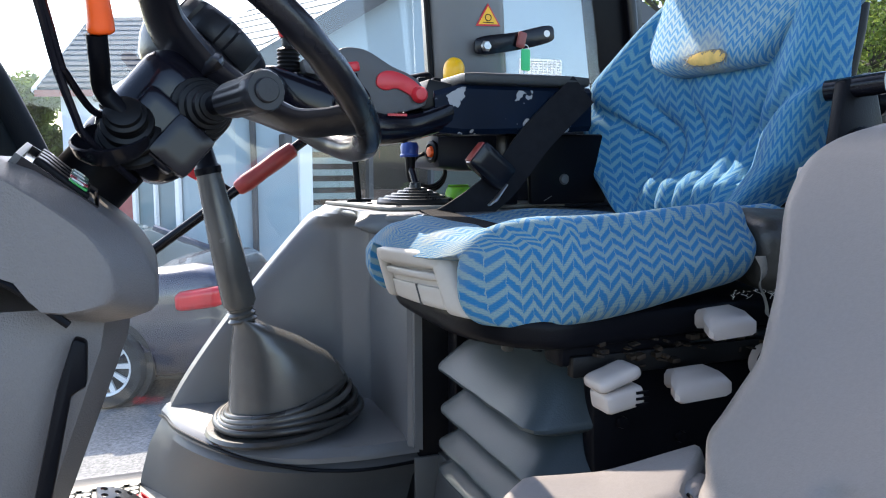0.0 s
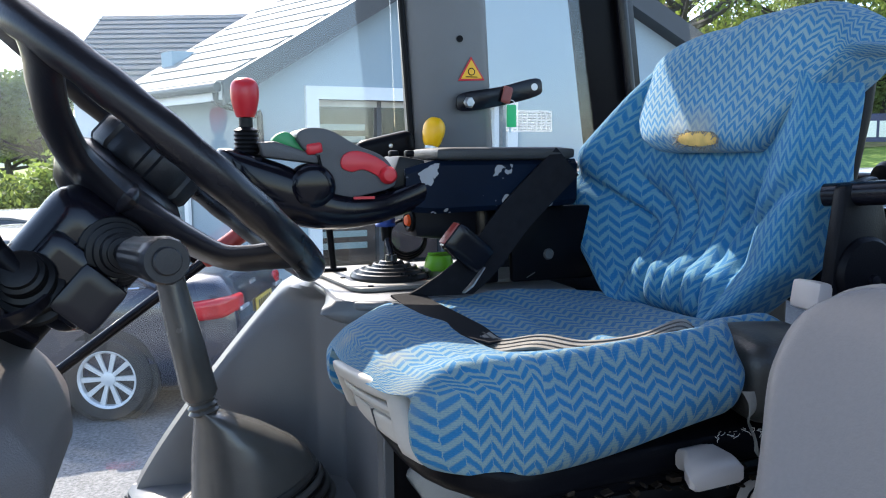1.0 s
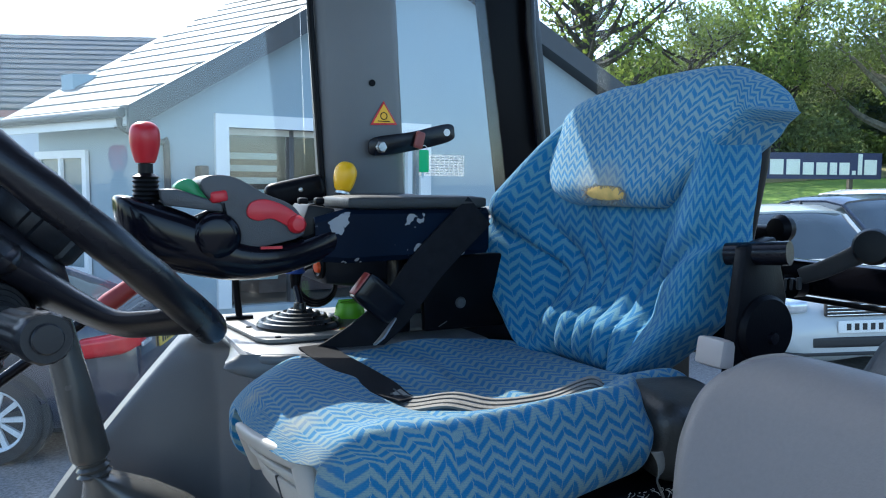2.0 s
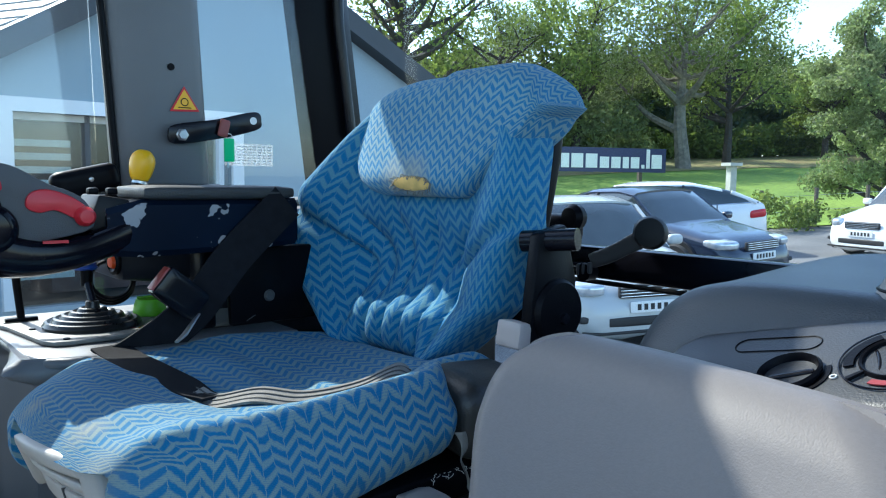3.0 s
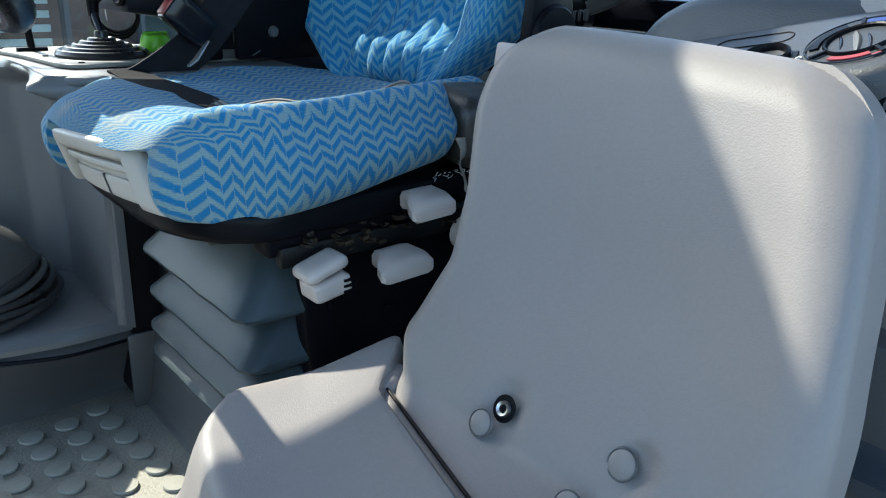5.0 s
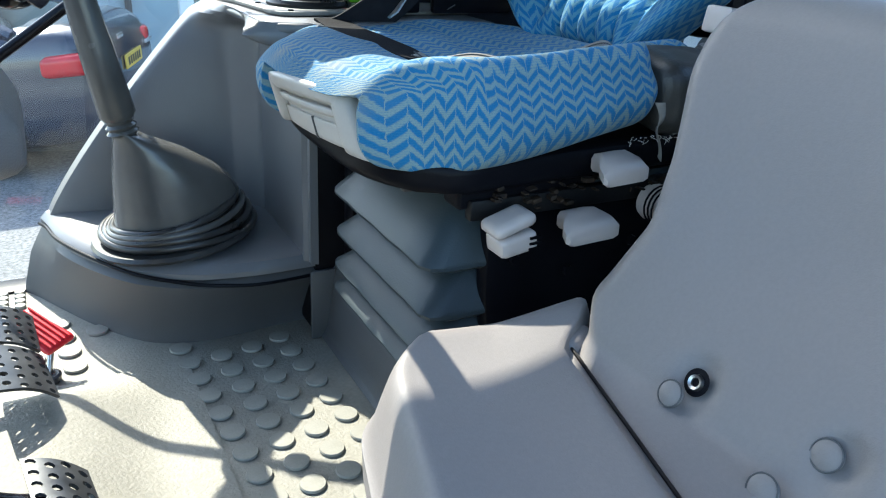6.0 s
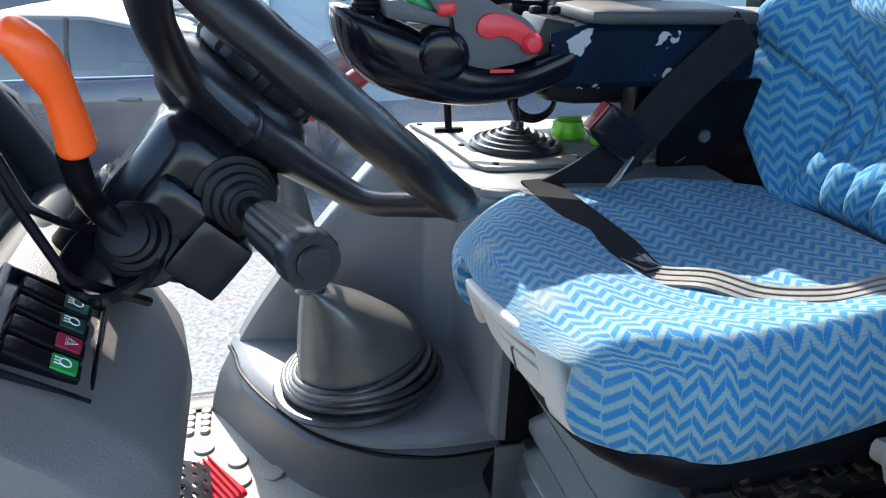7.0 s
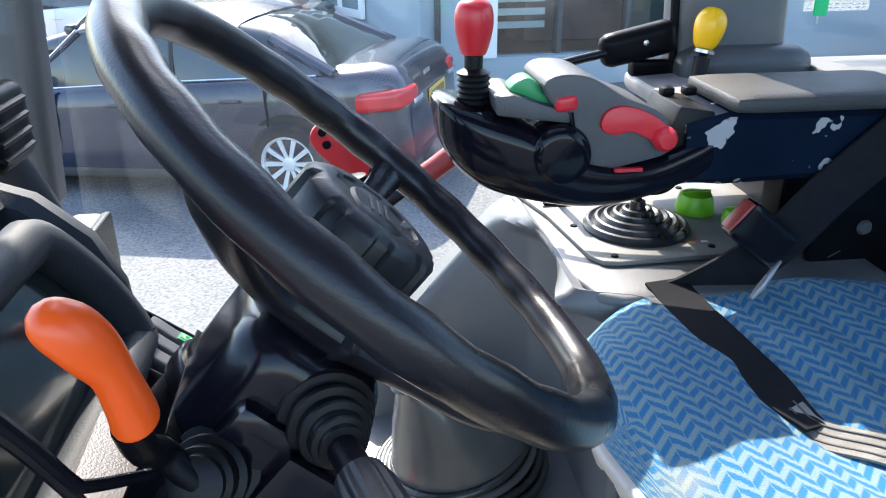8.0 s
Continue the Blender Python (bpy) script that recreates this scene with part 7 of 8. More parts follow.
# roof: deck, slates row by row, boards and gutter
for lo, hi, z0 in ((-0.05, UA, EL), (7.62, UA, ER)):
    rf = part("roof_slope", hprism([(lo, roof_z(max(0, min(7.57, lo))) - 0.04), (hi, AP - 0.02), (hi, AP + 0.04), (lo, roof_z(max(0, min(7.57, lo))) + 0.02)], "y", 0.02, 3.05), SLATE, house)
    n = 17
    _s = bmesh.new()
    for k in range(n):
        f0, f1 = k / n, (k + 1) / n + 0.012
        ua, ub = lo + (hi - lo) * f0, lo + (hi - lo) * f1
        za, zb = z0 + (AP - z0) * f0, z0 + (AP - z0) * f1
        for j in range(7):
            v0 = 0.0 + 0.39 * j + (0.19 if k % 2 else 0.0)
            q = [hp(ua, v0 + 0.006, za + 0.052), hp(ua, v0 + 0.384, za + 0.052), hp(ub, v0 + 0.384, zb + 0.030), hp(ub, v0 + 0.006, zb + 0.030)]
            vs = [_s.verts.new(p) for p in q] + [_s.verts.new(p - Vector((0, 0, 0.014))) for p in q]
            for f in ((0, 1, 2, 3), (0, 4, 5, 1), (1, 5, 6, 2), (2, 6, 7, 3), (3, 7, 4, 0)):
                _s.faces.new([vs[i] for i in f])
    tagged(part("slates", _s, SLATE, rf, flat=True), kind="stuff")
    part("barge_board", hprism([(lo, z0 - 0.24), (hi, AP - 0.26), (hi, AP + 0.05), (lo, z0 + 0.05)], "y", -0.04, 0.02), BARGE, house, "dark barge board")
    part("soffit", hprism([(lo, z0 - 0.20), (hi, AP - 0.20), (hi, AP - 0.16), (lo, z0 - 0.16)], "y", 0.02, 0.26), BARGE, house)
part("ridge", hbox(UA - 0.12, UA + 0.12, -0.04, 3.05, AP + 0.03, AP + 0.10), SLATE, house)
part("gutter", tube([hp(-0.10, 0.0, EL - 0.03), hp(-0.10, 2.95, EL - 0.03)], 0.06, 10), BARGE, house)
part("fascia", hbox(-0.05, 0.0, 0.0, 2.95, EL - 0.18, EL + 0.0), WHITE_P, house)
part("downpipe", tube(spline([hp(-0.08, 0.1, EL - 0.08), hp(0.0, 0.14, EL - 0.22), hp(0.40, 0.17, EL - 0.34), hp(0.47, 0.18, EL - 0.55), hp(0.47, 0.18, BASE + 0.2)], 4), 0.038, 10), BARGE, house, "dark downpipe")

# ---- the building beyond ----
b2 = thing("outbuilding", "white rendered building with a dark slate roof", "building", OUT @ Vector((-9, 22, -1.6)))


def bb(x0, x1, y0, y1, z0, z1):
    own = box(x0, x1, y0, y1, z0, z1)
    for v in own.verts:
        v.co = OUT @ v.co
    return own


part("wall", bb(-10.3, -3.0, 20.4, 26.0, -1.7, 2.55), mat("grey_white_render", (0.55, 0.60, 0.66), 0.85, var=0.08, scale=0.7), b2)
for sgn in (0, 1):
    y_e, y_r = (19.9, 23.2) if sgn == 0 else (26.5, 23.2)
    _r = prism([(y_e, 2.45), (y_r, 4.85), (y_r, 4.95), (y_e, 2.55)], "x", -10.75, -2.6)
    for v in _r.verts:
        v.co = OUT @ v.co
    rf2 = part("roof", _r, SLATE_D, b2)
    if sgn == 0:
        _s = bmesh.new()
        for k in range(14):
            f0, f1 = k / 14, (k + 1) / 14
            for j in range(20):
                x0 = -10.75 + 0.41 * j
                q = [OUT @ Vector((x0, y_e + (y_r - y_e) * f0, 2.585 + 2.4 * f0)), OUT @ Vector((x0 + 0.4, y_e + (y_r - y_e) * f0, 2.585 + 2.4 * f0)),
                     OUT @ Vector((x0 + 0.4, y_e + (y_r - y_e) * f1, 2.56 + 2.4 * f1)), OUT @ Vector((x0, y_e + (y_r - y_e) * f1, 2.56 + 2.4 * f1))]
                _s.faces.new([_s.verts.new(p) for p in q])
        tagged(part("slates", _s, SLATE_D, rf2, flat=True), kind="stuff")
_g = prism([(20.4, 2.5), (26.0, 2.5), (23.2, 4.75)], "x", -10.3, -10.1)
for v in _g.verts:
    v.co = OUT @ v.co
part("gable", _g, bpy.data.materials["grey_white_render"], b2)
part("barge_board", tube([OUT @ Vector((-10.72, 19.9, 2.5)), OUT @ Vector((-10.72, 23.2, 4.9)), OUT @ Vector((-10.72, 26.5, 2.5))], 0.09, 6), WHITE_P, b2)
part("door", bb(-8.9, -7.9, 20.34, 20.39, -1.5, 0.5), mat("faded_red_door", (0.35, 0.10, 0.09), 0.6), b2)
part("fascia", bb(-10.7, -2.6, 19.86, 19.92, 2.35, 2.52), mat("red_brown_fascia", (0.30, 0.12, 0.10), 0.6), b2)

# ---- cars ----
TYRE = mat("tyre_rubber", (0.02, 0.02, 0.021), 0.8, var=0.2, scale=6, bump=0.3, bscale=60)
ALLOY = mat("alloy_wheel", (0.62, 0.62, 0.62), 0.32, metal=0.15, var=0.08, scale=12)
CARGLASS = mat("dark_car_glass", (0.03, 0.04, 0.045), 0.05, var=0.2, scale=2, spec=0.8, rvar=0.02)
CHROME = mat("chrome_trim", (0.75, 0.75, 0.76), 0.12, metal=1.0, var=0.05)
TAIL = mat("red_tail_lamp", (0.50, 0.012, 0.02), 0.15, var=0.2, scale=8)
HEADL = mat("clear_head_lamp", (0.55, 0.58, 0.60), 0.08, metal=0.5, var=0.25, scale=12)
PLATE_Y = mat("yellow_number_plate", (0.62, 0.42, 0.06), 0.5)
PLATE_W = mat("white_number_plate", (0.70, 0.70, 0.68), 0.5)
UNDER = mat("black_car_trim", (0.015, 0.015, 0.016), 0.6, var=0.2, scale=5)


def paint(name, c, rough=0.22):
    return mat(name, c, rough, var=0.06, scale=1.5, spec=0.6, coat=0.6, rvar=0.05)


def wheel_parts(parent, x, y, side, r=0.325):
    """One wheel: tyre, rim and ten spokes."""
    ax = (0, side, 0)
    ty = part("wheel", lathe([(r * 0.66, -0.10), (r * 0.93, -0.105), (r, -0.07), (r, 0.07), (r * 0.93, 0.105), (r * 0.70, 0.10), (r * 0.66, 0.085)], (x, y, r), ax, 36, ends=False), TYRE, parent, local=True)
    part("rim", lathe([(r * 0.70, 0.095), (r * 0.68, 0.10), (r * 0.63, 0.085), (r * 0.62, -0.02), (r * 0.58, -0.02)], (x, y, r), ax, 36, ends=False), ALLOY, ty, local=True)
    part("brake_disc", lathe([(r * 0.62, -0.03), (r * 0.62, -0.02), (0.0, -0.02)], (x, y, r), ax, 28), UNDER, ty, local=True)
    bm = bmesh.new()
    q = Vector(ax).to_track_quat("Z", "Y")
    for k in range(10):
        w = 2 * math.pi * k / 10
        d, e = Vector((math.cos(w), math.sin(w), 0)), Vector((-math.sin(w), math.cos(w), 0))
        pts = [d * r * 0.12 + e * 0.014, d * r * 0.64 + e * 0.020, d * r * 0.64 - e * 0.020, d * r * 0.12 - e * 0.014]
        lo = [bm.verts.new(Vector((x, y, r)) + q @ (p + Vector((0, 0, 0.045)))) for p in pts]
        hi = [bm.verts.new(Vector((x, y, r)) + q @ (p + Vector((0, 0, 0.075 if i in (1, 2) else 0.068)))) for i, p in enumerate(pts)]
        bm.faces.new(hi)
        for i in range(4):
            bm.faces.new((lo[i], lo[(i + 1) % 4], hi[(i + 1) % 4], hi[i]))
    lathe([(r * 0.17, 0.04), (r * 0.17, 0.075), (r * 0.1, 0.082), (0.0, 0.082)], (x, y, r), ax, 20, bm=bm)
    bmesh.ops.recalc_face_normals(bm, faces=bm.faces[:])
    part("spokes", bm, ALLOY, ty, local=True)


def car(label, material, L=4.6, W=1.80, H=1.45, tail=0.0, plate=PLATE_W, kindof="saloon", grille=True):
    """A car at the origin, nose to -x, wheels on z = 0."""
    c = thing("car", label, "car", (0, 0, 0), "parked cars")
    h = H / 1.45
    if kindof == "van":
        st = [(0.0, .50, .62, .20), (.03, .80, .78, .18), (.10, .92, .86, .17), (.22, 1.05, .89, .17), (.30, 1.10, .9, .17), (.6, 1.12, .9, .17), (.9, 1.12, .9, .18), (.985, 1.1, .88, .22), (1.0, .7, .85, .35)]
        gh = [(.20, 1.04, .86), (.34, H - .12, .80), (.42, H, .76), (.70, H, .76), (.93, H - .03, .76), (.985, 1.1, .82)]
        roof = (.36, .97)
    elif kindof == "hatch":
        st = [(0.0, .42, .60, .22), (.02, .62, .74, .18), (.07, .74, .84, .17), (.20, .86, .89, .17), (.29, .93, .9, .17), (.45, .96, .9, .17), (.65, .99, .9, .17), (.82, 1.02, .9, .18), (.93, 1.04, .87, .20), (.985, 1.0, .82, .26), (1.0, .62, .76, .36)]
        gh = [(.255, .90, .85), (.40, H - .06, .72), (.48, H, .69), (.66, H - .01, .69), (.84, H - .18, .68), (.955, 1.04, .76)]
        roof = (.41, .80)
    else:
        st = [(0.0, .42, .60, .22), (.02, .60, .74, .18), (.07, .72, .84, .17), (.20, .84, .89, .17), (.285, .91, .9, .17), (.45, .94, .9, .17), (.65, .97, .9, .17), (.80, 1.00, .9, .18), (.90, 1.02, .88, .20), (.965, 1.01, .84, .24), (.99, .90, .80, .28), (1.0, .62, .76, .36)]
        gh = [(.255, .88, .85), (.40, H - .06, .72), (.48, H, .69), (.62, H - .01, .69), (.76, H - .14, .68), (.885, 1.00, .74)]
        roof = (.40, .70)

    def belt(t):
        return float(np.interp(t, [s[0] for s in st], [s[1] for s in st]))

    rings = []
    ts = sorted({s[0] for s in st} | {0.12, 0.36, 0.55, 0.72, 0.87})
    for t in ts:
        zs = belt(t)
        w = W / 2 * float(np.interp(t, [s[0] for s in st], [s[2] for s in st])) / 0.9
        zb = float(np.interp(t, [s[0] for s in st], [s[3] for s in st]))
        x = (t - 0.5) * L
        half = [(0.0, zb), (w * 0.86, zb), (w * 0.97, zb + 0.10 * min(1, zs / .6)), (w, zb + (zs - zb) * 0.45), (w * 0.985, zb + (zs - zb) * 0.62), (w * 0.955, zs - 0.07), (w * 0.90, zs - 0.015), (w * 0.6, zs + 0.02), (0.0, zs + 0.035)]
        rings.append([(x, y, z) for y, z in half] + [(x, -y, z) for y, z in half[-2:0:-1]])
    bm = loft(rings)
    bmesh.ops.subdivide_edges(bm, edges=bm.edges[:], cuts=1, use_grid_fill=True, smooth=0.7)
    body = part("body", bm, material, c, local=True)
    rings = []
    for t in [gh[0][0] + (gh[-1][0] - gh[0][0]) * k / 18 for k in range(19)]:
        zr = float(np.interp(t, [g[0] for g in gh], [g[1] for g in gh]))
        wt = float(np.interp(t, [g[0] for g in gh], [g[2] for g in gh])) * W / 1.8
        zs = belt(t) - 0.03
        zr = max(zr, zs + 0.012)
        f = min(1.0, (zr - zs) / 0.3)
        wb = W / 2 * 0.90
        wt = wb + (wt - wb) * f
        x = (t - 0.5) * L
        half = [(wb, zs), ((wb + wt) / 2 + 0.012 * f, (zs + zr) / 2), (wt, zr - 0.05 * f), (wt * 0.90, zr - 0.008), (wt * 0.5, zr + 0.012 * f), (0.0, zr + 0.018 * f)]
        rings.append([(x, y, z) for y, z in half] + [(x, -y, z) for y, z in half[-2::-1]])
    gl = part("glass", loft(rings), CARGLASS, c, "dark tinted glass", local=True)
    rings = []
    for k in range(13):
        t = roof[0] + (roof[1] - roof[0]) * k / 12
        zr = float(np.interp(t, [g[0] for g in gh], [g[1] for g in gh]))
        wt = float(np.interp(t, [g[0] for g in gh], [g[2] for g in gh])) * W / 1.8
        x = (t - 0.5) * L
        half = [(wt + 0.010, zr - 0.062), (wt + 0.006, zr - 0.035), (wt * 0.90, zr + 0.004), (wt * 0.5, zr + 0.024), (0.0, zr + 0.030)]
        rings.append([(x, y, z) for y, z in half] + [(x, -y, z) for y, z in half[-2::-1]])
    part("roof", loft(rings), material, c, local=True)
    for s in (1, -1):
        def edge(t, k):
            zr = float(np.interp(t, [g[0] for g in gh], [g[1] for g in gh]))
            wt = float(np.interp(t, [g[0] for g in gh], [g[2] for g in gh])) * W / 1.8
            zs = belt(t) - 0.02
            wb = W / 2 * 0.9
            return Vector(((t - 0.5) * L, s * (wb + (wt - wb) * k), zs + (zr - 0.05 - zs) * k))
        part("front_pillar", tube([edge(gh[0][0] + 0.012, 0.1) + Vector((0, 0, 0.0)), edge(gh[1][0], 1.0)], 0.030, 8), material, c, local=True)
        part("rear_pillar", tube([edge(gh[-2][0], 1.0), edge(gh[-1][0] - 0.01, 0.1)], 0.050, 8), material, c, local=True)
        mid = (gh[1][0] + gh[-2][0]) / 2
        part("door_pillar", tube([edge(mid, 0.0), edge(mid, 1.0)], 0.026, 8), UNDER, c, local=True)
        part("window_trim", tube([edge(gh[0][0] + 0.03, 0.03) + Vector((0, s * 0.012, 0)), edge(mid, 0.03) + Vector((0, s * 0.012, 0)), edge(gh[-1][0] - 0.04, 0.03) + Vector((0, s * 0.012, 0))], 0.010, 6), CHROME, c, local=True)
        for t in (0.47, 0.69):
            part("door_handle", rbox(((t - 0.5) * L, s * (W / 2 * 0.985 + 0.008), belt(t) - 0.17), (0.09, 0.012, 0.014), 0.01, 4), material, c, local=True)
        for t in (0.345, mid, 0.755):
            part("door_seam", rbox(((t - 0.5) * L, s * (W / 2 * 0.985), (belt(t) + 0.26) / 2 + 0.05), (0.004, 0.018, (belt(t) - 0.36) / 2), 0.002, 2), UNDER, c, local=True)
        part("sill", rbox((0, s * W / 2 * 0.93, 0.20), (L * 0.27, 0.03, 0.045), 0.02, 4), UNDER, c, local=True)
        part("mirror", rbox(((gh[0][0] + 0.045 - 0.5) * L, s * (W / 2 + 0.09), belt(gh[0][0]) + 0.07), (0.06, 0.09, 0.06), 0.045, 5), material, c, local=True)
        for wx in (-0.5 * L + 0.85, 0.5 * L - 0.98):
            part("wheel_arch", lathe([(0.375, -0.08), (0.375, 0.008), (0.0, 0.008)], (wx, s * W / 2 * 0.985, 0.335), (0, s, 0), 32), UNDER, c, local=True)
            wheel_parts(c, wx, s * (W / 2 - 0.052), s)
        hl = rbox((-L / 2 + 0.17, s * W * 0.36, 0.66), (0.13, 0.17, 0.060), 0.045, 6, warp=lambda p: Vector((p.x + 0.9 * max(0.0, s * p.y) + 0.0, p.y, p.z + 0.12 * p.x)))
        part("head_lamp", hl, HEADL, c, "clear head lamp", local=True)
        part("fog_lamp", rbox((-L / 2 + 0.09, s * W * 0.36, 0.36), (0.06, 0.10, 0.035), 0.02, 4), UNDER, c, local=True)
        tl = rbox((L / 2 - 0.170, s * W * 0.392, 0.80), (0.17, 0.19, 0.078), 0.05, 8, warp=lambda p: Vector((p.x - 0.45 * max(0.0, s * p.y), p.y, p.z + 0.10 * p.x)))
        tl_ = part("tail_lamp", tl, TAIL, c, "red tail lamp", local=True)
        part("reversing_lens", rbox((L / 2 + 0.008, s * W * 0.33, 0.775), (0.012, 0.11, 0.018), 0.008, 4), HEADL, tl_, "clear reversing lens", local=True)
    gr = part("grille", rbox((-L / 2 + 0.035, 0, 0.62), (0.03, 0.36, 0.065), 0.02, 5), UNDER, c, local=True)
    for k in range(4):
        part("grille_bar", rbox((-L / 2 + 0.003, 0, 0.575 + 0.03 * k), (0.008, 0.35, 0.005), 0.003, 2), CHROME, gr, local=True)
    part("lower_grille", rbox((-L / 2 + 0.02, 0, 0.33), (0.03, 0.48, 0.05), 0.02, 4), UNDER, c, local=True)
    part("bumper_lip", rbox((-L / 2 + 0.05, 0, 0.225), (0.06, 0.72, 0.02), 0.015, 4), UNDER, c, local=True)
    for e, z in ((-1, 0.47), (1, 0.72 if kindof != "hatch" else 0.66)):
        pl = part("number_plate", rbox((e * (L / 2 + 0.012), 0, z), (0.008, 0.26, 0.055), 0.006, 3), plate if e > 0 else PLATE_W, c, local=True)
        for k in range(6):
            part("plate_bar", box(e * (L / 2 + 0.020), e * (L / 2 + 0.0225), -0.20 + 0.07 * k, -0.16 + 0.07 * k, z - 0.03, z + 0.03), UNDER, pl, local=True)
    for k in range(4):
        part("badge_bar", rbox((L / 2 + 0.003, -W * 0.20 + 0.045 * k, 0.93), (0.006, 0.016, 0.018), 0.003, 2), CHROME, c, local=True)
    part("underbody", box(-L * 0.47, L * 0.47, -W * 0.42, W * 0.42, 0.16, 0.34, 0.03), UNDER, c, local=True)
    return c


BLUE_CAR = paint("dark_blue_car_paint", (0.009, 0.015, 0.034))
SILVER_CAR = paint("silver_car_paint", (0.42, 0.43, 0.42), 0.3)
WHITE_CAR = paint("white_car_paint", (0.75, 0.75, 0.74))
BLACK_CAR = paint("black_car_paint", (0.012, 0.013, 0.016))
_c = car("dark blue saloon car with a yellow plate, parked by the house", BLUE_CAR, 4.6, 1.78, 1.44, plate=PLATE_Y)
_c.matrix_basis = stand(-3.95, 6.50, 1.0)
_c2 = car("silver saloon car parked nose to the tractor", SILVER_CAR, 4.75, 1.83, 1.45)
_c2.matrix_basis = stand(4.66, 8.83, 84.0)
_c3 = copy_thing(_c, stand(7.45, 11.35, 104.0))
tagged(_c3, "dark blue saloon car parked behind the silver one")
_c4 = car("white hatchback car, tail to the meadow", WHITE_CAR, 4.45, 1.80, 1.45, kindof="hatch")
_c4.matrix_basis = stand(8.9, 13.6, -12.0)
_c5 = car("white estate car parked under a tree", WHITE_CAR, 4.4, 1.82, 1.58, kindof="hatch")
_c5.matrix_basis = stand(13.65, 10.75, 2.0)
_c6 = car("black hatchback car in the row by the outbuilding", BLACK_CAR, 4.3, 1.78, 1.46, kindof="hatch")
_c6.matrix_basis = stand(-6.2, 9.9, 3.0)
_c7 = copy_thing(_c4, stand(-9.5, 12.6, 5.0))
tagged(_c7, "white hatchback car in the row by the outbuilding")
_c8 = copy_thing(_c2, stand(-11.3, 9.8, 4.0))
tagged(_c8, "silver saloon car in the row by the outbuilding")
_c9 = copy_thing(_c6, stand(-12.2, 15.2, 5.0))
tagged(_c9, "black hatchback car farther along the row")

# ---- sign board, pillar and fence ----
sg = thing("sign_board", "dark blue board with white lettering on posts", "sign", OUT @ Vector((11.8, 22.0, lie(11.8, 22))))
part("board", bb(8.4, 15.1, 22.0, 22.06, 1.02, 1.80), mat("navy_sign_board", (0.014, 0.022, 0.085), 0.4, var=0.1, scale=2), sg)
for x in (10.2, 14.2):
    part("sign_post", bb(x - 0.06, x + 0.06, 22.07, 22.2, lie(x, 22) - 0.2, 1.5), mat("weathered_post", (0.10, 0.08, 0.06), 0.8) if x < 11 else bpy.data.materials["weathered_post"], sg)
_x = 9.72
for w, hh, up in ((.45, .45, 0), (.45, .45, 0), (.45, .62, 0), (.30, .45, 0), (.45, .45, 0), (.45, .45, 0), (.36, .36, 0), (.36, .36, 0), (.24, .36, 0), (.34, .36, 0), (.12, .12, 0), (.14, .62, 0), (.42, .45, 0)):
    part("letter_bar", bb(_x, _x + w * 0.92, 21.985, 21.998, 1.15, 1.15 + hh), WHITE_P, sg)
    _x += w + 0.06
pil = thing("stone_pillar", "pale stone gate pillar with a flat cap", "pillar", OUT @ Vector((14.5, 18, lie(14.5, 18))))
part("shaft", bb(14.41, 14.61, 17.90, 18.10, lie(14.5, 18) - 0.1, 1.18), mat("pale_stone", (0.45, 0.44, 0.40), 0.85, var=0.2, scale=6), pil)
part("cap", bb(14.31, 14.71, 17.80, 18.20, 1.18, 1.27), bpy.data.materials["pale_stone"], pil)
fn = thing("field_fence", "weathered timber post and wire fence", "fence", OUT @ Vector((18, 16.5, lie(18, 16.5))))
for k in range(12):
    x = 12.2 + 1.9 * k
    part("post", tube([OUT @ Vector((x, 16.2 + 0.12 * k, lie(x, 16) - 0.1)), OUT @ Vector((x + 0.02, 16.2 + 0.12 * k, lie(x, 16) + 1.05))], 0.055, 7), bpy.data.materials["weathered_post"], fn)
for zz in (0.45, 0.85):
    part("wire", tube([OUT @ Vector((12.2 + 1.9 * k, 16.2 + 0.12 * k, lie(12.2 + 1.9 * k, 16) + zz)) for k in range(12)], 0.006, 5), STEEL, fn)

# ---- trees ----
# Bark darkened for backlit limbs: their shade is put into the colour.
BARK = mat("backlit_dark_bark", (0.048, 0.042, 0.034), 0.9, var=0.35, scale=5, bump=0.6, bscale=20)
BARK_PALE = mat("pale_grey_brown_bark", (0.17, 0.15, 0.115), 0.9, var=0.4, scale=5, bump=0.6, bscale=20)


def leaf_mat(name, c):
    m = mat(name, c, 0.55, var=0.25, scale=0.6, island=0.35)
    n, l = m.node_tree.nodes, m.node_tree.links
    b = n["Principled BSDF"]
    tr = n.new("ShaderNodeBsdfTranslucent")
    l.new(b.inputs["Base Color"].links[0].from_socket, tr.inputs["Color"])
    mix = n.new("ShaderNodeMixShader")
    mix.inputs[0].default_value = 0.6
    l.new(b.outputs[0], mix.inputs[1])
    l.new(tr.outputs[0], mix.inputs[2])
    l.new(mix.outputs[0], n["Material Output"].inputs["Surface"])
    return m


LEAF = leaf_mat("oak_leaves", (0.15, 0.20, 0.04))
LEAF_L = leaf_mat("light_ash_leaves", (0.19, 0.25, 0.055))
LEAF_Y = leaf_mat("pale_willow_leaves", (0.23, 0.29, 0.11))
LEAF_D = leaf_mat("dark_wood_leaves", (0.10, 0.135, 0.036))


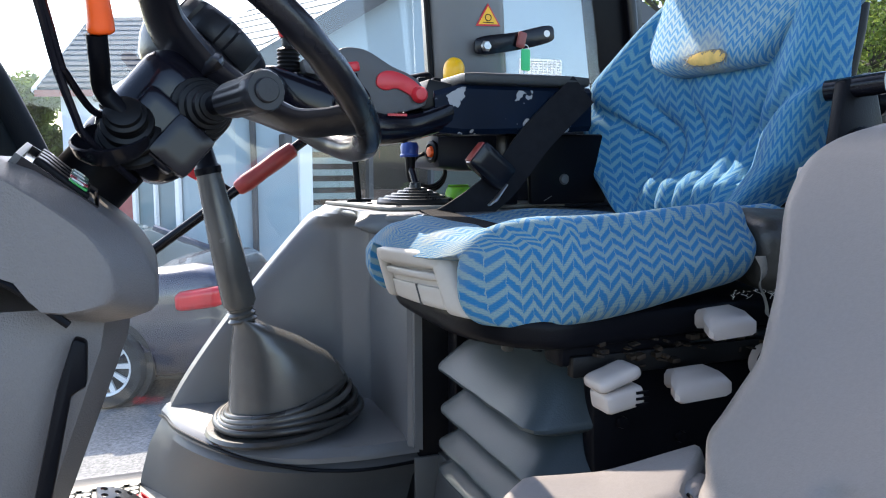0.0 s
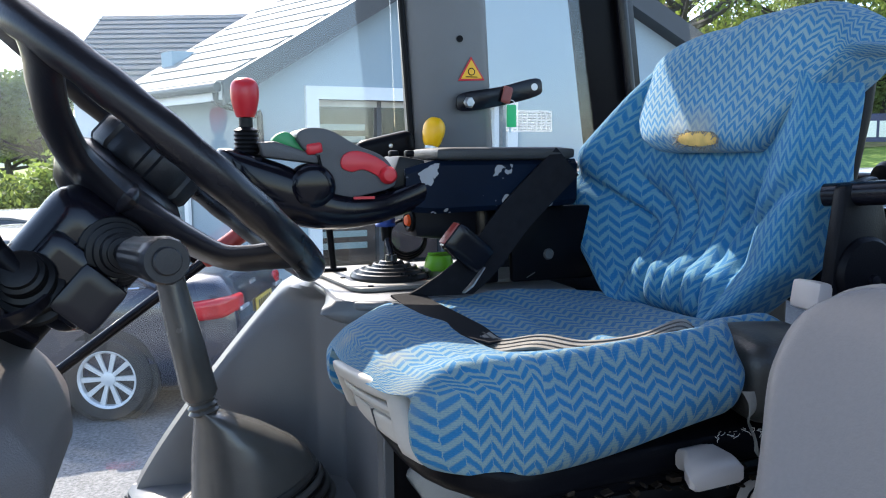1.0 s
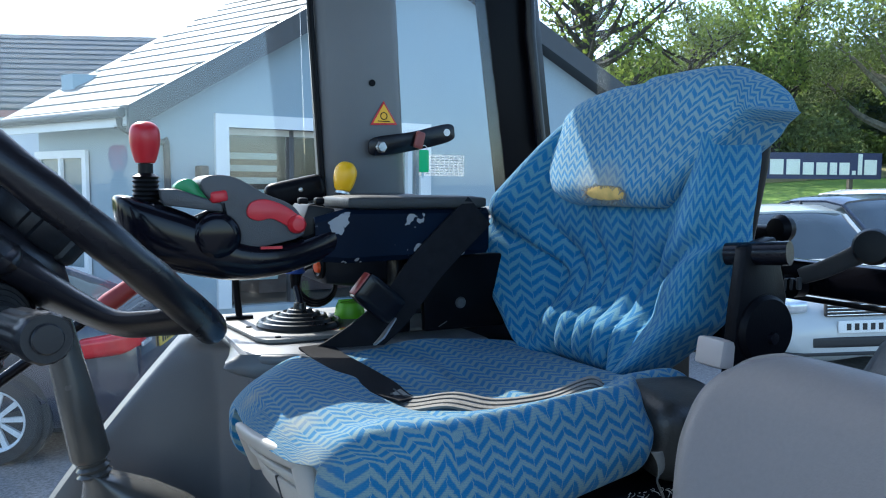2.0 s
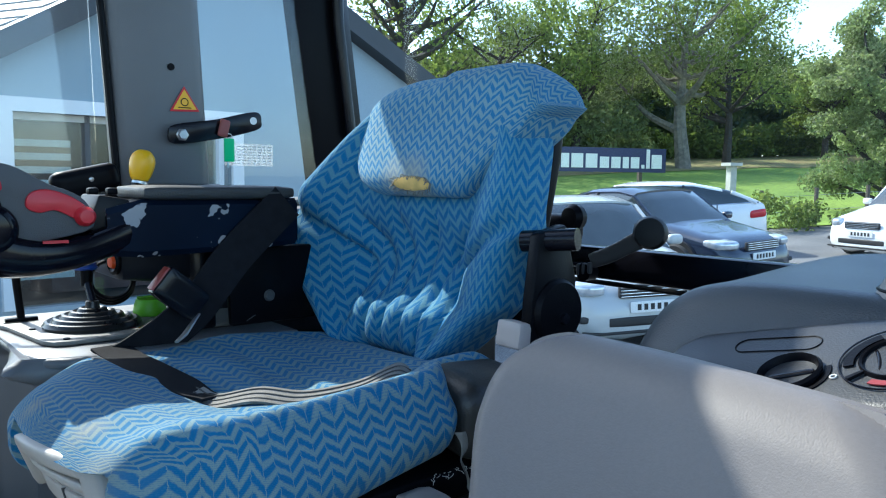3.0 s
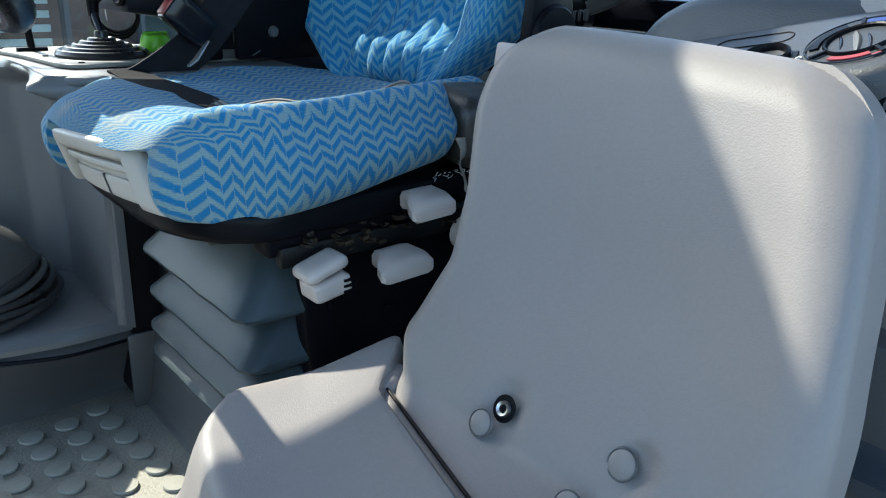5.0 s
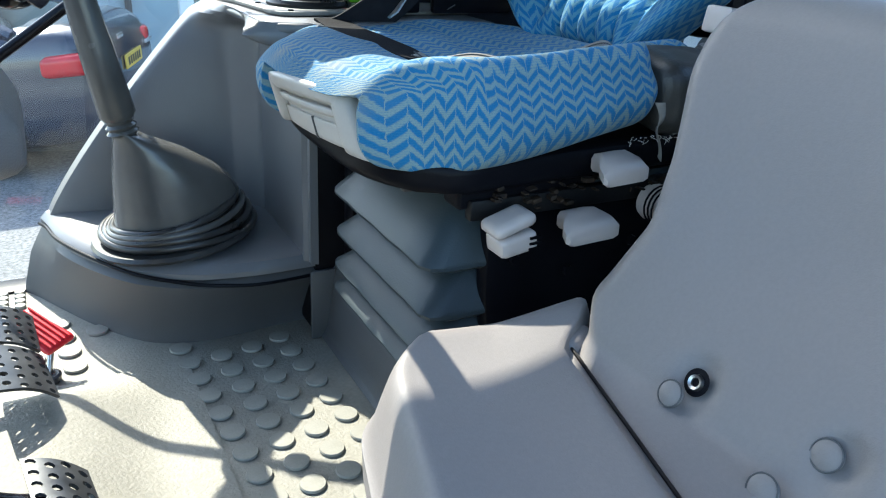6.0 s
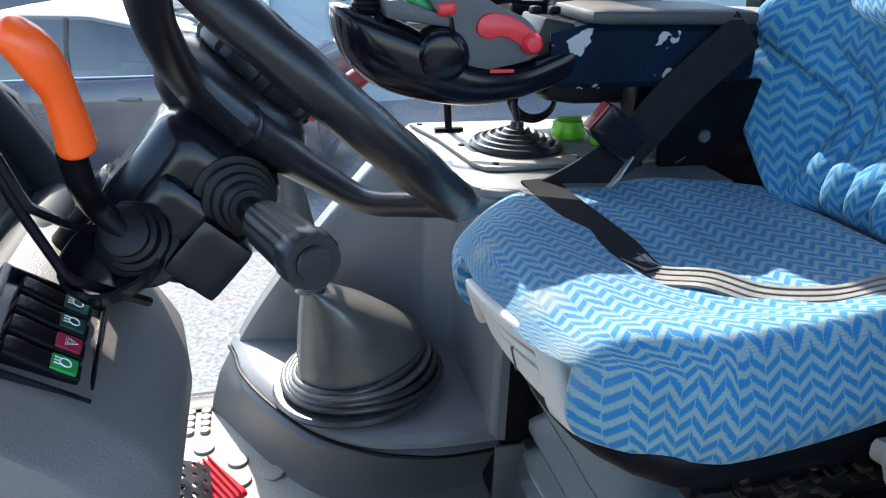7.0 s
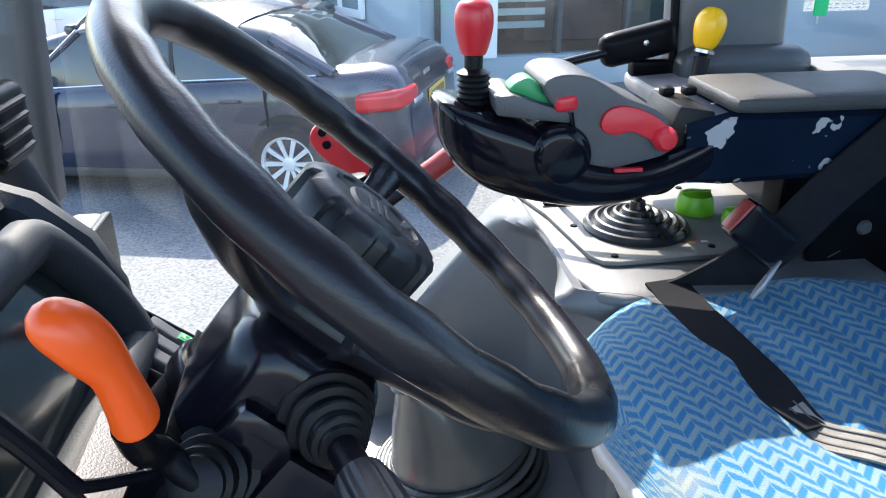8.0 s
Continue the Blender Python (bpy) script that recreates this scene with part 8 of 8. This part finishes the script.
def leaves(name, centres, per, spread, size, material, parent, seed):
    """A crown of many small leaf sprays scattered in clumps."""
    rng = np.random.default_rng(seed)
    cs = np.repeat(np.array(centres, float), per, axis=0)
    n = len(cs)
    d = rng.normal(size=(n, 3))
    d /= np.linalg.norm(d, axis=1)[:, None]
    p = cs + d * (spread * rng.random(n) ** 0.45)[:, None] * np.array([1, 1, 0.75])
    u = rng.normal(size=(n, 3))
    u /= np.linalg.norm(u, axis=1)[:, None]
    w = np.cross(u, rng.normal(size=(n, 3)))
    w /= np.linalg.norm(w, axis=1)[:, None]
    s = (size * rng.uniform(0.55, 1.3, n))[:, None]
    v = np.stack([p - u * s, p + w * s * 0.55, p + u * s, p - w * s * 0.55], 1).reshape(-1, 3)
    me = bpy.data.meshes.new(name)
    me.from_pydata(v.tolist(), [], np.arange(4 * n).reshape(-1, 4).tolist())
    me.materials.append(material)
    ob = new(name, me)
    ob.parent = parent
    if parent.name in ORIGIN:
        ob.matrix_parent_inverse = ORIGIN[parent.name].inverted()
    return tagged(ob, kind="stuff")


def tree(x, y, h, r, seed, material, label, per=105, size=0.15, trunk=0.3, low=0.32, spread=1.0, count=26, limb=0.55, bark=None):
    """Tapered trunk, limbs that fork, and a gappy crown of leaf clumps at the limbs' ends."""
    rnd = random.Random(seed)
    z0 = lie(x, y) - 0.1
    t = thing("tree", label, "tree", OUT @ Vector((x, y, z0)), "trees round the yard")
    bm = bmesh.new()
    base = Vector((x, y, z0))
    top = base + Vector((rnd.uniform(-.6, .6), rnd.uniform(-.6, .6), h * 0.72))
    spine = spline([base, base.lerp(top, .35) + Vector((rnd.uniform(-.25, .25), rnd.uniform(-.25, .25), 0)), base.lerp(top, .7) + Vector((rnd.uniform(-.35, .35), 0, 0)), top], 4)
    tube([OUT @ p for p in spine], [trunk * (1 - 0.85 * i / (len(spine) - 1)) + 0.02 for i in range(len(spine))], 9, bm=bm)
    ends = []
    for k in range(count):
        f = rnd.uniform(low, 1.0)
        s = spine[int(f * (len(spine) - 1))]
        w = 2.4 * k + rnd.uniform(-.5, .5)
        out = r * rnd.uniform(0.45, 1.0) * (1.0 - 0.45 * max(0, f - 0.6) / 0.4)
        e = s + Vector((math.cos(w) * out, math.sin(w) * out, h * rnd.uniform(0.04, 0.26)))
        m = s.lerp(e, .5) + Vector((rnd.uniform(-.3, .3), rnd.uniform(-.3, .3), -0.04 * h * rnd.random()))
        pts = spline([s, m, e], 4)
        r0 = trunk * (1 - 0.8 * f) * limb + 0.03
        tube([OUT @ p for p in pts], [r0 * (1 - 0.85 * i / (len(pts) - 1)) + 0.012 for i in range(len(pts))], 6, bm=bm)
        ends += [e, m.lerp(e, .4) + Vector((rnd.uniform(-.5, .5), rnd.uniform(-.5, .5), rnd.uniform(0, .6)))]
        for j in range(2):
            e2 = e + Vector((rnd.uniform(-1, 1), rnd.uniform(-1, 1), rnd.uniform(-.4, .7))) * r * 0.28
            tube([OUT @ m.lerp(e, .6), OUT @ e2], [0.035, 0.012], 5, bm=bm)
            ends.append(e2)
    part("trunk", bm, bark or BARK, t)
    leaves("crown", [OUT @ e for e in ends], per, r * 0.23 * spread, size, material, t, seed)
    return t


LT = "tall leafy tree with spreading limbs behind the yard"
tree(9.6, 33.0, 12.0, 4.2, 21, LEAF, "old oak with bare twisting limbs and thin leaves", per=24, size=0.12, trunk=0.44, low=0.28, count=34, limb=0.75)
tree(14.5, 36.0, 10.0, 4.6, 22, LEAF, LT, per=95, size=0.115, trunk=0.24)
tree(19.5, 37.0, 10.2, 4.8, 23, LEAF_L, LT, per=95, size=0.115, trunk=0.24)
tree(24.4, 34.0, 10.8, 4.8, 24, LEAF, "oak with a thick pale trunk at the meadow's edge", per=85, size=0.12, trunk=0.40, limb=0.7, bark=BARK_PALE)
tree(29.0, 36.5, 9.4, 4.2, 25, LEAF_L, LT, per=95, size=0.115, trunk=0.24)
tree(36.0, 36.5, 5.6, 3.6, 26, LEAF, LT, per=95, size=0.115, trunk=0.2)
tree(42.0, 36.5, 5.8, 3.8, 27, LEAF_L, LT, per=95, size=0.115, trunk=0.2)
tree(20.0, 18.0, 6.6, 2.2, 28, LEAF_Y, "light leafed young tree by the fence", per=420, size=0.062, trunk=0.14, low=0.12)
tree(23.4, 19.0, 8.0, 2.8, 29, LEAF_Y, "light leafed young tree by the fence", per=420, size=0.066, trunk=0.16, low=0.12)
tree(-3.5, 40.0, 12.0, 4.6, 30, LEAF_L, "leafy tree behind the house", per=105)
tree(-25.0, 46.0, 8.5, 3.6, 31, LEAF_D, "dark leafy tree far beyond the cars", per=160, size=0.2)
tree(-31.0, 52.0, 8.0, 3.8, 32, LEAF_L, "leafy tree far beyond the cars", per=160, size=0.2)


def clumps(name, label, cat, x0, x1, y0, y1, h, n, per, size, material, seed, spread=1.0):
    t = thing(name, label, cat, OUT @ Vector(((x0 + x1) / 2, (y0 + y1) / 2, lie((x0 + x1) / 2, 0))))
    rnd = random.Random(seed)
    pts = []
    for k in range(n):
        x, y = rnd.uniform(x0, x1), rnd.uniform(y0, y1)
        pts.append(OUT @ Vector((x, y, lie(x, y) + rnd.uniform(0.1, 1.0) * h)))
    leaves("foliage", pts, per, spread, size, material, t, seed)
    return t


clumps("hedge", "trimmed dark green hedge along the meadow", "hedge", 6, 48, 39.0, 40.6, 1.7, 240, 120, 0.17, LEAF, 41, 0.8)
clumps("woodland", "dark wood filling the space behind the trees", "woodland", 5, 52, 43, 52, 6.5, 330, 130, 0.34, LEAF_D, 42, 2.0)
clumps("shrubs", "rounded green shrubs before the wood", "shrubs", 14, 24, 36.2, 38.0, 3.8, 60, 150, 0.14, LEAF_Y, 43, 0.9)
clumps("brambles", "weedy brambles along the fence", "brambles", 12.3, 16.5, 15.6, 16.6, 0.9, 30, 110, 0.06, LEAF_L, 44, 0.35)
clumps("far_hedge", "low hedge beyond the parked cars", "hedge", -45, -12, 30, 33, 2.2, 130, 110, 0.16, LEAF_L, 45, 1.0)


def _hill(u, v):
    x = -420 + 560 * u
    y = 330 + 160 * v
    return OUT @ Vector((x, y, -4 + 34 * math.sin(math.pi * v * 0.5) * (0.55 + 0.45 * noise.noise(Vector((x * 0.006, 1.2, 0)))) * smooth(140, -120, x)))


solo("hills", sheet(_hill, 50, 12), mat("hazy_wooded_hill", (0.13, 0.19, 0.14), 0.95, var=0.3, scale=0.02, grain=0.2, gscale=0.2), "soft wooded hills on the horizon", "hills", kind="structure")
